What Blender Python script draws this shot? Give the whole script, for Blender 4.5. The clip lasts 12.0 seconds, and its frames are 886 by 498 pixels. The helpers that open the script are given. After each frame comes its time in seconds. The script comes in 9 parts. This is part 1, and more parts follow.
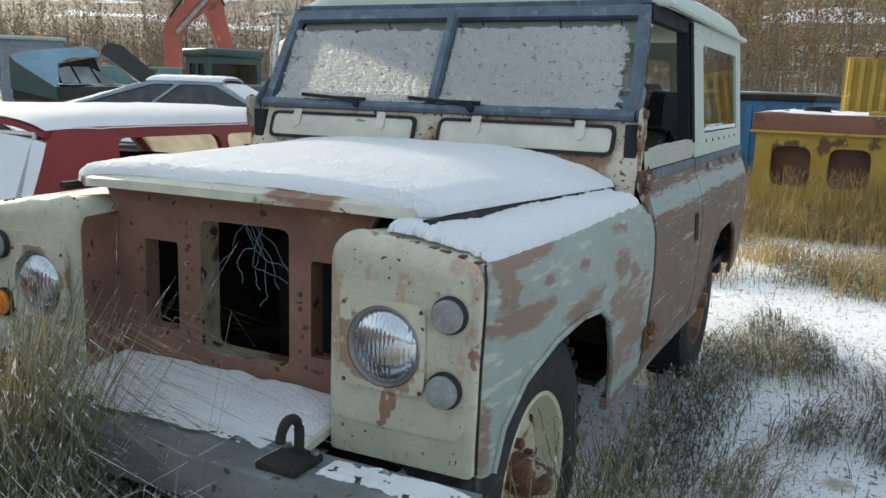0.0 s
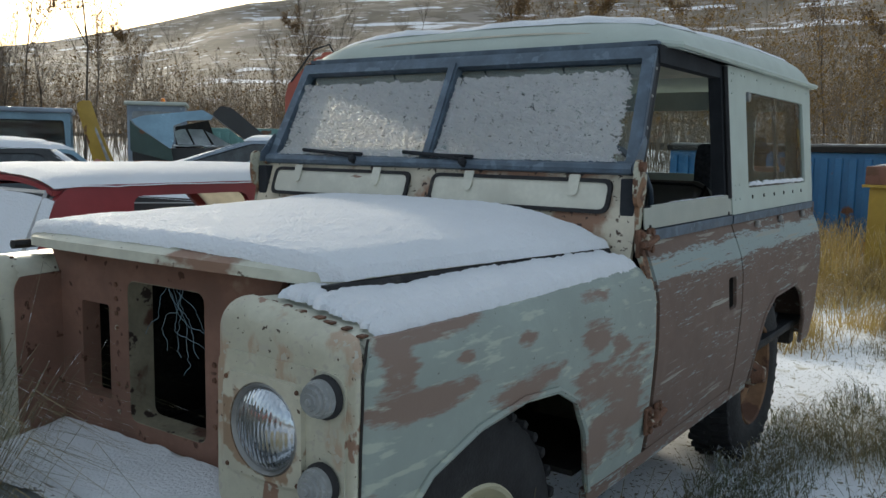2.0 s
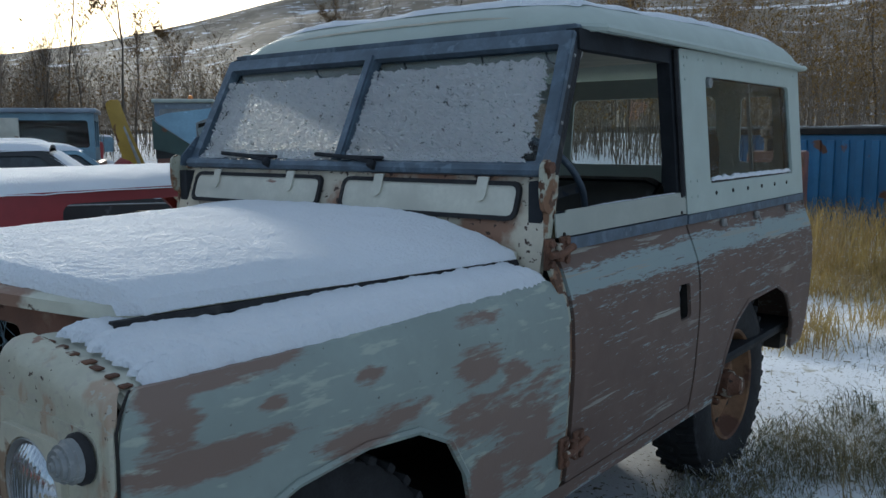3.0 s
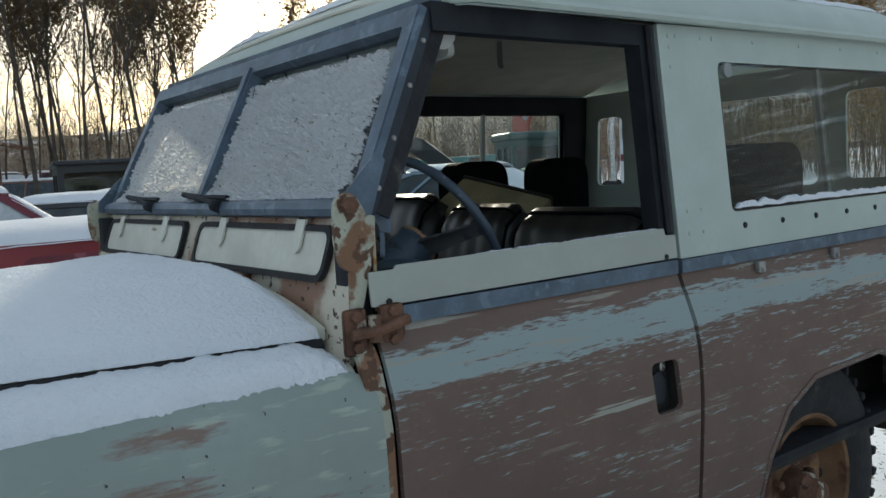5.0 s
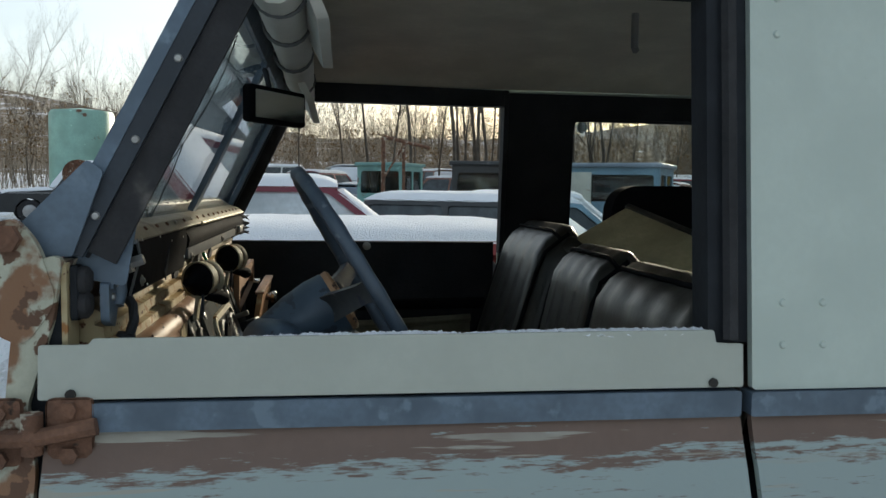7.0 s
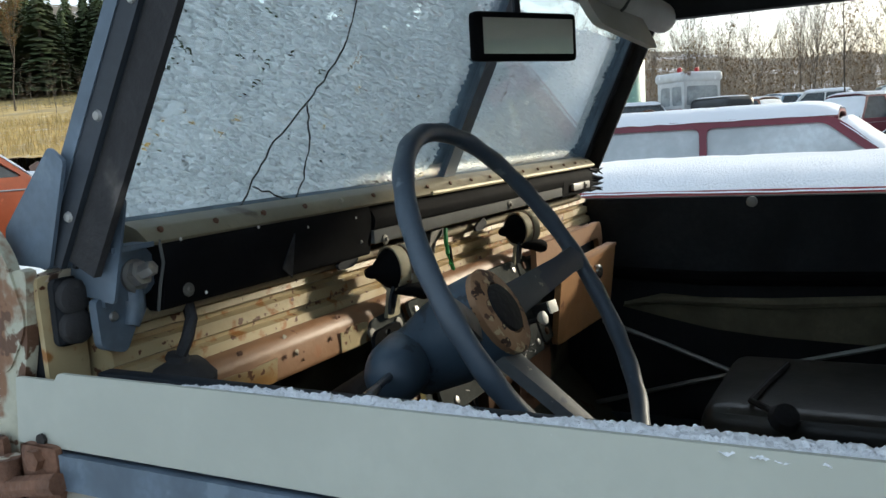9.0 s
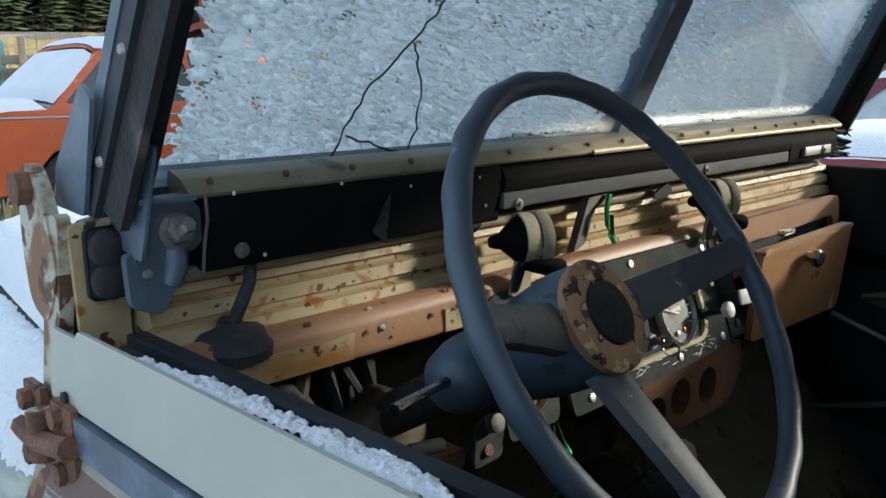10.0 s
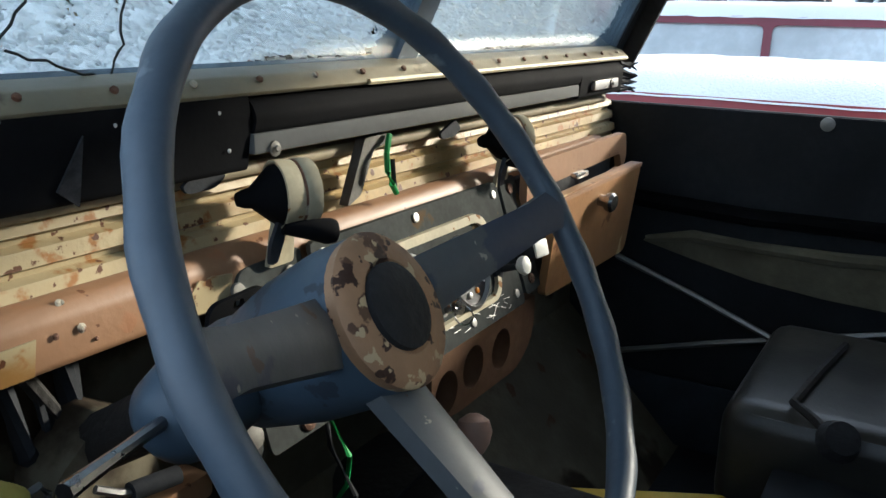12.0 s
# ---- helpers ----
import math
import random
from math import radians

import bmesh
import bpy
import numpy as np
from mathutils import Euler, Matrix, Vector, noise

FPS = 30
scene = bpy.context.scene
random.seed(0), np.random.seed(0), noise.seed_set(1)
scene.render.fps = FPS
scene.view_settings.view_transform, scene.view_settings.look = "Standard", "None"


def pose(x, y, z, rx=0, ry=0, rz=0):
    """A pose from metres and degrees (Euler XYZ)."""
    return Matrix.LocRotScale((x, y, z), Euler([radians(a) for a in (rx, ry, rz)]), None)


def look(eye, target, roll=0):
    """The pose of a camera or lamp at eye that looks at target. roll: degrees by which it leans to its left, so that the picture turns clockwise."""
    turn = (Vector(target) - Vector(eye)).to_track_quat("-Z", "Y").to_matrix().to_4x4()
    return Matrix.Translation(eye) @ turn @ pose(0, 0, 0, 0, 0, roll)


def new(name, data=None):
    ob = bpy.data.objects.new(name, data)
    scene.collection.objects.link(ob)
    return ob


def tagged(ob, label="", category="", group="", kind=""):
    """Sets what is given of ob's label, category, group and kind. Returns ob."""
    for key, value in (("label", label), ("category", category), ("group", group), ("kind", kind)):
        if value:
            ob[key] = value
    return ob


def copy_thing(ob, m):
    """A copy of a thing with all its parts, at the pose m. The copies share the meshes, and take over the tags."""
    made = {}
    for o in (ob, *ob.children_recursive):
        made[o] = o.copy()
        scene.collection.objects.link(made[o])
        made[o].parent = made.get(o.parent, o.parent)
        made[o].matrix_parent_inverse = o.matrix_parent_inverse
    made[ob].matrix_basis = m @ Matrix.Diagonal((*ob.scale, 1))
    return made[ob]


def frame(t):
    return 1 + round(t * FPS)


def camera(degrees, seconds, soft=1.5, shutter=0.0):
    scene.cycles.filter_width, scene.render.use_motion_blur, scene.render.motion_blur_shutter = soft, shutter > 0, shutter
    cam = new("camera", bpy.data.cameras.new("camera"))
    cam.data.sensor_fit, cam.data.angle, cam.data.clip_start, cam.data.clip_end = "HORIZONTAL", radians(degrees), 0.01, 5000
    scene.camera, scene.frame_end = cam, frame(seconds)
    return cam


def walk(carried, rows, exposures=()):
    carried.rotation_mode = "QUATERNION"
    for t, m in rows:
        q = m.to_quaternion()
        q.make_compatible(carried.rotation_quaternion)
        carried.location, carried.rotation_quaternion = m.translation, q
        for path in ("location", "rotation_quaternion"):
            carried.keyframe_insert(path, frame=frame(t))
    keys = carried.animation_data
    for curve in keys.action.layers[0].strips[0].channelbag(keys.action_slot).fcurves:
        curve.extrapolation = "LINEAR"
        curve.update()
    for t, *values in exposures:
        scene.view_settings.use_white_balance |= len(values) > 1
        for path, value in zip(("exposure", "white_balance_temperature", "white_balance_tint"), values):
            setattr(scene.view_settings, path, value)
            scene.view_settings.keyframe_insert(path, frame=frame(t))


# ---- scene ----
cam = camera(55.3, 12.0)

PATH = [
    (0, (1.43, -1.905, 1.341), (0.552, -0.146, 0.976), 1.7),
    (0.5, (1.368, -1.878, 1.359), (0.496, -0.114, 1.001), 0.7),
    (1, (1.378, -1.827, 1.366), (0.466, -0.074, 1.057), 0.5),
    (1.5, (1.501, -1.726, 1.353), (0.469, -0.034, 1.085), 0.3),
    (2, (1.697, -1.476, 1.334), (0.556, 0.149, 1.096), 1.0),
    (2.5, (1.82, -1.265, 1.343), (0.616, 0.317, 1.118), 0.1),
    (3, (1.881, -1.026, 1.369), (0.65, 0.528, 1.105), -0.4),
    (3.5, (1.943, -0.82, 1.37), (0.64, 0.674, 1.106), -1.3),
    (3.7, (1.986, -0.712, 1.362), (0.634, 0.742, 1.121), -1.2),
    (5.3, (2.016, 0.227, 1.317), (0.346, 1.312, 1.132), -2.6),
    (5.5, (1.981, 0.337, 1.306), (0.257, 1.333, 1.111), -1.7),
    (6, (1.968, 0.678, 1.314), (0.122, 1.425, 1.12), -0.2),
    (6.5, (1.868, 0.903, 1.311), (-0.052, 1.45, 1.183), 0.8),
    (6.7, (1.824, 0.993, 1.328), (-0.12, 1.446, 1.205), 1.0),
    (8.3, (1.459, 1.479, 1.369), (-0.445, 0.901, 1.167), -3.5),
    (8.5, (1.41, 1.487, 1.357), (-0.462, 0.811, 1.157), -3.8),
    (9, (1.265, 1.521, 1.364), (-0.486, 0.589, 1.107), -3.4),
    (9.5, (1.148, 1.54, 1.381), (-0.459, 0.395, 1.059), -2.6),
    (10, (1.029, 1.556, 1.373), (-0.334, 0.144, 0.989), -0.8),
    (10.5, (0.954, 1.561, 1.371), (-0.284, 0.062, 0.9), 0.4),
    (11, (0.922, 1.552, 1.355), (-0.352, 0.079, 0.902), 1.1),
    (11.5, (0.896, 1.519, 1.36), (-0.518, 0.185, 0.889), 1.1),
    (12, (0.854, 1.427, 1.353), (-0.805, 0.447, 0.817), 1.3),
]
walk(cam, [(t, look(eye, target, roll)) for t, eye, target, roll in PATH],
     exposures=((0.0, 0.85, 6500, 5), (1.5, 0.5, 6400, 5), (2.5, 0.05, 5950, 4), (3.1, -0.1, 5450, 4), (3.5, 0.1, 5900, 4), (5.5, 0.30, 6150, 3), (6.5, 0.38, 6300, 3), (8.5, 1.1, 6350, 4), (9.5, 1.12, 5900, 4), (10.3, 1.3, 5800, 4), (11.0, 1.42, 5800, 4), (12.0, 1.8, 5800, 5)))

# ---------------------------------------------------------------- world, sun
SUN_AZ, SUN_EL = 60.5, 16.0          # degrees to the left of +y, and above the horizon
world = bpy.data.worlds.new("world")
scene.world = world
world.use_nodes = True
wn, wl = world.node_tree.nodes, world.node_tree.links
sky = wn.new("ShaderNodeTexSky")
sky.sky_type = "NISHITA"
sky.sun_disc = False
sky.sun_elevation = radians(SUN_EL)
sky.sun_rotation = radians(-SUN_AZ)
sky.air_density, sky.dust_density, sky.ozone_density = 1.0, 2.5, 1.0
wtc = wn.new("ShaderNodeTexCoord")
wmap = wn.new("ShaderNodeMapping")
wmap.inputs["Scale"].default_value = (1.0, 1.0, 3.5)
wno = wn.new("ShaderNodeTexNoise")
wno.inputs["Scale"].default_value = 2.2
wno.inputs["Detail"].default_value = 5.0
wramp = wn.new("ShaderNodeValToRGB")
wramp.color_ramp.elements[0].position, wramp.color_ramp.elements[1].position = 0.35, 0.7
wramp.color_ramp.elements[0].color, wramp.color_ramp.elements[1].color = (0.18, 0.18, 0.18, 1), (0.55, 0.55, 0.55, 1)
wmix = wn.new("ShaderNodeMixRGB")
wmix.inputs["Color2"].default_value = (9.0, 9.6, 10.4, 1)
wl.new(wtc.outputs["Generated"], wmap.inputs["Vector"])
wl.new(wmap.outputs["Vector"], wno.inputs["Vector"])
wl.new(wno.outputs["Fac"], wramp.inputs["Fac"])
wl.new(wramp.outputs["Color"], wmix.inputs["Fac"])
wl.new(sky.outputs["Color"], wmix.inputs["Color1"])
wl.new(wmix.outputs["Color"], wn["Background"].inputs["Color"])
wn["Background"].inputs["Strength"].default_value = 0.098

sun = new("sun", bpy.data.lights.new("sun", "SUN"))
sun.data.energy, sun.data.angle, sun.data.color = 3.2, radians(4), (1.0, 0.86, 0.68)
_a, _e = radians(SUN_AZ), radians(SUN_EL)
sun.matrix_world = look((0, 0, 0), (math.sin(_a) * math.cos(_e), -math.cos(_a) * math.cos(_e), -math.sin(_e)))


# ---------------------------------------------------------------- materials
def mat(name, base, rough=0.6, metal=0.0, var=0.12, scale=8.0, bump=0.1, bscale=120.0, spots=(), spec=0.5, stretch=(1, 1, 1), transl=0.0):
    """A surface with broad and fine variation; spots: (colour, scale, low, high, stretch[, roughness]) laid over it."""
    m = bpy.data.materials.new(name)
    m.use_nodes = True
    n, l = m.node_tree.nodes, m.node_tree.links
    b = n["Principled BSDF"]
    b.inputs["Metallic"].default_value = metal
    b.inputs["Specular IOR Level"].default_value = spec
    tc = n.new("ShaderNodeTexCoord")

    def noise_fac(sc, det, st):
        mp = n.new("ShaderNodeMapping")
        mp.inputs["Scale"].default_value = st
        no = n.new("ShaderNodeTexNoise")
        no.inputs["Scale"].default_value, no.inputs["Detail"].default_value = sc, det
        l.new(tc.outputs["Object"], mp.inputs["Vector"])
        l.new(mp.outputs["Vector"], no.inputs["Vector"])
        return no.outputs["Fac"]

    def mix(fac, a, c):
        mx = n.new("ShaderNodeMixRGB")
        for k, v in (("Fac", fac), ("Color1", a), ("Color2", c)):
            if isinstance(v, bpy.types.NodeSocket):
                l.new(v, mx.inputs[k])
            elif k == "Fac":
                mx.inputs[k].default_value = v
            else:
                mx.inputs[k].default_value = (*v[:3], 1)
        return mx.outputs["Color"]

    def window(fac, lo, hi):
        mr = n.new("ShaderNodeMapRange")
        mr.interpolation_type = "SMOOTHSTEP"
        mr.inputs["From Min"].default_value, mr.inputs["From Max"].default_value = lo, hi
        l.new(fac, mr.inputs["Value"])
        return mr.outputs["Result"]

    dark = tuple(c * (1 - var) for c in base)
    light = tuple(min(1, c * (1 + var)) for c in base)
    col = mix(window(noise_fac(scale, 6, stretch), 0.3, 0.7), dark, light)
    col = mix(window(noise_fac(scale * 9, 4, stretch), 0.35, 0.65), col, mix(0.35, col, dark))
    ro = None
    for s in spots:
        f = window(noise_fac(s[1], 9, s[4] if len(s) > 4 else (1, 1, 1)), s[2], s[3])
        col = mix(f, col, s[0])
    l.new(col, b.inputs["Base Color"])
    rn = n.new("ShaderNodeMapRange")
    rn.inputs["To Min"].default_value, rn.inputs["To Max"].default_value = max(0.02, rough - 0.1), min(1, rough + 0.1)
    l.new(noise_fac(scale * 3, 4, (1, 1, 1)), rn.inputs["Value"])
    l.new(rn.outputs["Result"], b.inputs["Roughness"])
    if bump:
        bp = n.new("ShaderNodeBump")
        bp.inputs["Strength"].default_value, bp.inputs["Distance"].default_value = bump, 0.01
        l.new(noise_fac(bscale, 5, (1, 1, 1)), bp.inputs["Height"])
        l.new(bp.outputs["Normal"], b.inputs["Normal"])
    if transl:
        tr = n.new("ShaderNodeBsdfTranslucent")
        l.new(col, tr.inputs["Color"])
        if bump:
            l.new(bp.outputs["Normal"], tr.inputs["Normal"])
        ms = n.new("ShaderNodeMixShader")
        ms.inputs["Fac"].default_value = transl
        l.new(b.outputs["BSDF"], ms.inputs[1])
        l.new(tr.outputs["BSDF"], ms.inputs[2])
        l.new(ms.outputs["Shader"], n["Material Output"].inputs["Surface"])
    return m


PAINT, PRIMER, RUST = (0.60, 0.60, 0.50), (0.27, 0.165, 0.115), (0.16, 0.06, 0.025)
CHIPS = ((0.10, 0.07, 0.05), 38.0, 0.66, 0.70)
M_PAINT = mat("pale cream paint", PAINT, 0.55, spots=((PRIMER, 3.2, 0.60, 0.64, (1, 1, 1.6)), CHIPS), bump=0.06)
M_FACE = mat("chipped cream paint", (0.50, 0.49, 0.39), 0.5, spots=(((0.42, 0.32, 0.23), 9.0, 0.57, 0.63, (1, 1, 0.5)), (PRIMER, 13.0, 0.645, 0.665, (1, 1, 0.6)), ((0.45, 0.43, 0.36), 60.0, 0.6, 0.63), ((0.06, 0.04, 0.03), 85.0, 0.675, 0.69)), bump=0.08)
M_SURROUND = mat("scraped lamp plate paint", (0.52, 0.50, 0.40), 0.5, spots=(((0.30, 0.21, 0.14), 11.0, 0.52, 0.56), ((0.08, 0.05, 0.03), 50.0, 0.66, 0.69)), bump=0.06)
M_VENT = mat("flaking vent paint", (0.62, 0.61, 0.52), 0.5, spots=((PRIMER, 5.0, 0.66, 0.68, (0.6, 1, 3)),), bump=0.04)
M_SCUTTLE = mat("rusty scuttle paint", (0.58, 0.53, 0.42), 0.6, spots=(((0.30, 0.17, 0.11), 3.6, 0.50, 0.56), ((0.06, 0.035, 0.025), 55.0, 0.60, 0.64)), bump=0.1)


def side_wear(name, bands, amps, pale):
    """Scraped body side: primer showing through pale paint in level bands, brushed along the car."""
    m = mat(name, (0.15, 0.10, 0.078), 0.65, var=0.08, bump=0.05)
    n, l = m.node_tree.nodes, m.node_tree.links
    b = n["Principled BSDF"]
    old = b.inputs["Base Color"].links[0].from_socket
    tc = n.new("ShaderNodeTexCoord")
    sep = n.new("ShaderNodeSeparateXYZ")
    l.new(tc.outputs["Object"], sep.inputs[0])
    mr = n.new("ShaderNodeMapRange")
    mr.inputs["From Min"].default_value, mr.inputs["From Max"].default_value = 0.40, 1.12
    l.new(sep.outputs["Z"], mr.inputs["Value"])
    cr = n.new("ShaderNodeValToRGB")
    e = cr.color_ramp.elements
    (e[0].position, c0), (e[1].position, c1) = bands[0], bands[-1]
    e[0].color, e[1].color = (c0, c0, c0, 1), (c1, c1, c1, 1)
    for p, c in bands[1:-1]:
        k = e.new(p)
        k.color = (c, c, c, 1)
    l.new(mr.outputs["Result"], cr.inputs["Fac"])
    tot = cr.outputs["Color"]
    for sc, st, amp in ((3.0, (1, 0.45, 2.2), amps[0]), (12.0, (1, 0.24, 2.6), amps[1]), (44.0, (1, 0.12, 1.6), amps[2]), (120.0, (1, 0.2, 1.6), amps[3])):
        mp = n.new("ShaderNodeMapping")
        mp.inputs["Scale"].default_value = st
        mp.inputs["Rotation"].default_value = (radians(-4), 0, 0)
        no = n.new("ShaderNodeTexNoise")
        no.inputs["Scale"].default_value, no.inputs["Detail"].default_value, no.inputs["Roughness"].default_value = sc, 6, 0.68
        l.new(tc.outputs["Object"], mp.inputs["Vector"])
        l.new(mp.outputs["Vector"], no.inputs["Vector"])
        ma = n.new("ShaderNodeMath")
        ma.operation = "MULTIPLY_ADD"
        ma.inputs[1].default_value = amp
        l.new(no.outputs["Fac"], ma.inputs[0])
        l.new(tot, ma.inputs[2])
        tot = ma.outputs[0]
    th = n.new("ShaderNodeMapRange")
    th.inputs["From Min"].default_value, th.inputs["From Max"].default_value = 1.345, 1.41
    l.new(tot, th.inputs["Value"])
    mx = n.new("ShaderNodeMixRGB")
    mx.inputs["Color2"].default_value = (*pale, 1)
    l.new(th.outputs["Result"], mx.inputs["Fac"])
    l.new(old, mx.inputs["Color1"])
    parts_ = []
    for sc, st, lo, hi in ((30.0, (1, 0.09, 2.0), 0.60, 0.625), (3.2, (1, 0.7, 1.6), 0.44, 0.56)):
        mp = n.new("ShaderNodeMapping")
        mp.inputs["Scale"].default_value = st
        mp.inputs["Rotation"].default_value = (radians(-9), 0, 0)
        no = n.new("ShaderNodeTexNoise")
        no.inputs["Scale"].default_value, no.inputs["Detail"].default_value = sc, 7
        wd = n.new("ShaderNodeMapRange")
        wd.inputs["From Min"].default_value, wd.inputs["From Max"].default_value = lo, hi
        l.new(tc.outputs["Object"], mp.inputs["Vector"])
        l.new(mp.outputs["Vector"], no.inputs["Vector"])
        l.new(no.outputs["Fac"], wd.inputs["Value"])
        parts_.append(wd.outputs["Result"])
    mul = n.new("ShaderNodeMath")
    mul.operation = "MULTIPLY"
    l.new(parts_[0], mul.inputs[0])
    l.new(parts_[1], mul.inputs[1])
    sx = n.new("ShaderNodeMixRGB")
    sx.inputs["Color2"].default_value = (0.34, 0.33, 0.28, 1)
    l.new(mul.outputs[0], sx.inputs["Fac"])
    l.new(mx.outputs["Color"], sx.inputs["Color1"])
    l.new(sx.outputs["Color"], b.inputs["Base Color"])
    return m


M_DOOR = side_wear("scraped body side", ((0.0, 0.50), (0.10, 0.41), (0.70, 0.415), (0.765, 0.45), (0.795, 0.61), (0.845, 0.63), (0.875, 0.53), (0.90, 0.41), (1.0, 0.42)), (0.24, 0.42, 0.50, 0.55), (0.29, 0.345, 0.335))


def patched_wing(name, pale, patches):
    """Pale wing paint worn through to primer in patches (y, z, half length, half height, tilt), with scratched edges."""
    m = mat(name, pale, 0.55, var=0.07, scale=5, bump=0.05, spots=(((0.40, 0.44, 0.37), 30.0, 0.56, 0.66, (1, 0.3, 1.5)), ((0.05, 0.04, 0.03), 70.0, 0.70, 0.72)))
    n, l = m.node_tree.nodes, m.node_tree.links
    b = n["Principled BSDF"]
    old = b.inputs["Base Color"].links[0].from_socket
    tc = n.new("ShaderNodeTexCoord")
    tot = None
    for y, z, ry, rz, tilt in patches:
        mp = n.new("ShaderNodeMapping")
        mp.vector_type = "TEXTURE"
        mp.inputs["Location"].default_value = (0, y, z)
        mp.inputs["Rotation"].default_value = (radians(tilt), 0, 0)
        mp.inputs["Scale"].default_value = (1e5, ry, rz)
        l.new(tc.outputs["Object"], mp.inputs["Vector"])
        ln = n.new("ShaderNodeVectorMath")
        ln.operation = "LENGTH"
        l.new(mp.outputs["Vector"], ln.inputs[0])
        mr = n.new("ShaderNodeMapRange")
        mr.inputs["From Min"].default_value, mr.inputs["From Max"].default_value = 0.5, 1.5
        mr.inputs["To Min"].default_value, mr.inputs["To Max"].default_value = 0.62, 0.0
        l.new(ln.outputs["Value"], mr.inputs["Value"])
        if tot is None:
            tot = mr.outputs["Result"]
        else:
            mx = n.new("ShaderNodeMath")
            mx.operation = "MAXIMUM"
            l.new(tot, mx.inputs[0])
            l.new(mr.outputs["Result"], mx.inputs[1])
            tot = mx.outputs[0]
    for sc, st, amp in ((7.0, (1, 0.7, 1.4), 1.1), (20.0, (1, 0.30, 1.6), 1.0), (70.0, (1, 0.22, 1.5), 0.85)):
        mp = n.new("ShaderNodeMapping")
        mp.inputs["Scale"].default_value = st
        mp.inputs["Rotation"].default_value = (radians(-8), 0, 0)
        no = n.new("ShaderNodeTexNoise")
        no.inputs["Scale"].default_value, no.inputs["Detail"].default_value, no.inputs["Roughness"].default_value = sc, 6, 0.62
        l.new(tc.outputs["Object"], mp.inputs["Vector"])
        l.new(mp.outputs["Vector"], no.inputs["Vector"])
        ma = n.new("ShaderNodeMath")
        ma.operation = "MULTIPLY_ADD"
        ma.inputs[1].default_value = amp
        l.new(no.outputs["Fac"], ma.inputs[0])
        l.new(tot, ma.inputs[2])
        tot = ma.outputs[0]
    th = n.new("ShaderNodeMapRange")
    th.inputs["From Min"].default_value, th.inputs["From Max"].default_value = 1.79, 2.0
    l.new(tot, th.inputs["Value"])
    mx = n.new("ShaderNodeMixRGB")
    mx.inputs["Color2"].default_value = (0.215, 0.152, 0.12, 1)
    l.new(th.outputs["Result"], mx.inputs["Fac"])
    l.new(old, mx.inputs["Color1"])
    l.new(mx.outputs["Color"], b.inputs["Base Color"])
    return m


M_WING = patched_wing("scraped wing paint", (0.28, 0.325, 0.295), (
    (-0.32, 0.955, 0.055, 0.085, 0), (-0.20, 1.0, 0.19, 0.032, 0), (-0.24, 0.865, 0.15, 0.03, 4), (-0.13, 0.935, 0.04, 0.014, 5),
    (0.08, 0.83, 0.14, 0.035, 4), (0.44, 0.975, 0.10, 0.02, -4), (0.40, 0.885, 0.10, 0.05, -8), (0.55, 0.84, 0.07, 0.03, -10),
    (0.42, 0.76, 0.16, 0.06, 0), (0.60, 0.66, 0.17, 0.15, 0), (0.66, 0.79, 0.08, 0.02, 5), (0.45, 0.60, 0.10, 0.10, 0),
    (-0.385, 0.62, 0.03, 0.09, 0), (0.07, 0.93, 0.05, 0.018, 5)))
M_PANELWHITE = mat("cream door top paint", (0.39, 0.41, 0.36), 0.5, var=0.05, spots=(((0.40, 0.33, 0.22), 3.0, 0.72, 0.8, (1, 1, 0.3)),), bump=0.03)
M_TOP = mat("pale green hardtop paint", (0.46, 0.52, 0.47), 0.55, var=0.05, spots=(((0.3, 0.3, 0.25), 18.0, 0.74, 0.78),), bump=0.03)
M_GALV = mat("galvanised steel", (0.105, 0.143, 0.188), 0.5, 0.2, var=0.25, scale=14.0, bump=0.04, spots=(((0.15, 0.20, 0.25), 22.0, 0.58, 0.66),))
M_BUMPER = mat("weathered galvanised bumper", (0.17, 0.19, 0.20), 0.6, 0.1, var=0.25, scale=9.0, bump=0.08, spots=(((0.26, 0.26, 0.24), 7.0, 0.55, 0.66, (0.4, 1, 2)), ((0.06, 0.05, 0.045), 26.0, 0.64, 0.68)))
M_ARM = mat("rust-speckled cream casting", (0.42, 0.42, 0.33), 0.7, var=0.15, scale=12, bump=0.2, spots=(((0.22, 0.115, 0.06), 13.0, 0.47, 0.54), ((0.11, 0.055, 0.03), 34.0, 0.56, 0.60)))
M_RUST = mat("rusty iron", (0.15, 0.075, 0.045), 0.85, var=0.4, scale=22, bump=0.5, spots=(((0.42, 0.38, 0.30), 19.0, 0.60, 0.63), ((0.05, 0.03, 0.02), 40.0, 0.62, 0.68)))
M_GRILLE = mat("red brown grille panel", (0.235, 0.128, 0.092), 0.75, var=0.2, scale=6, bump=0.15, spots=(((0.08, 0.035, 0.02), 24.0, 0.62, 0.66), ((0.40, 0.28, 0.20), 6.0, 0.64, 0.7)))
M_FLANGE = mat("stained cream flange", (0.27, 0.24, 0.17), 0.75, var=0.25, scale=9, bump=0.15, spots=(((0.12, 0.06, 0.04), 8.0, 0.55, 0.62), ((0.04, 0.025, 0.02), 22.0, 0.60, 0.64)))
M_SNOW = mat("snow", (0.86, 0.89, 0.93), 0.75, var=0.03, scale=3, bump=0.7, bscale=120.0, transl=0.12)
M_FROST = mat("frozen snow on glass", (0.96, 0.97, 0.98), 0.6, var=0.05, scale=45, bump=0.6, bscale=110.0, transl=0.70)
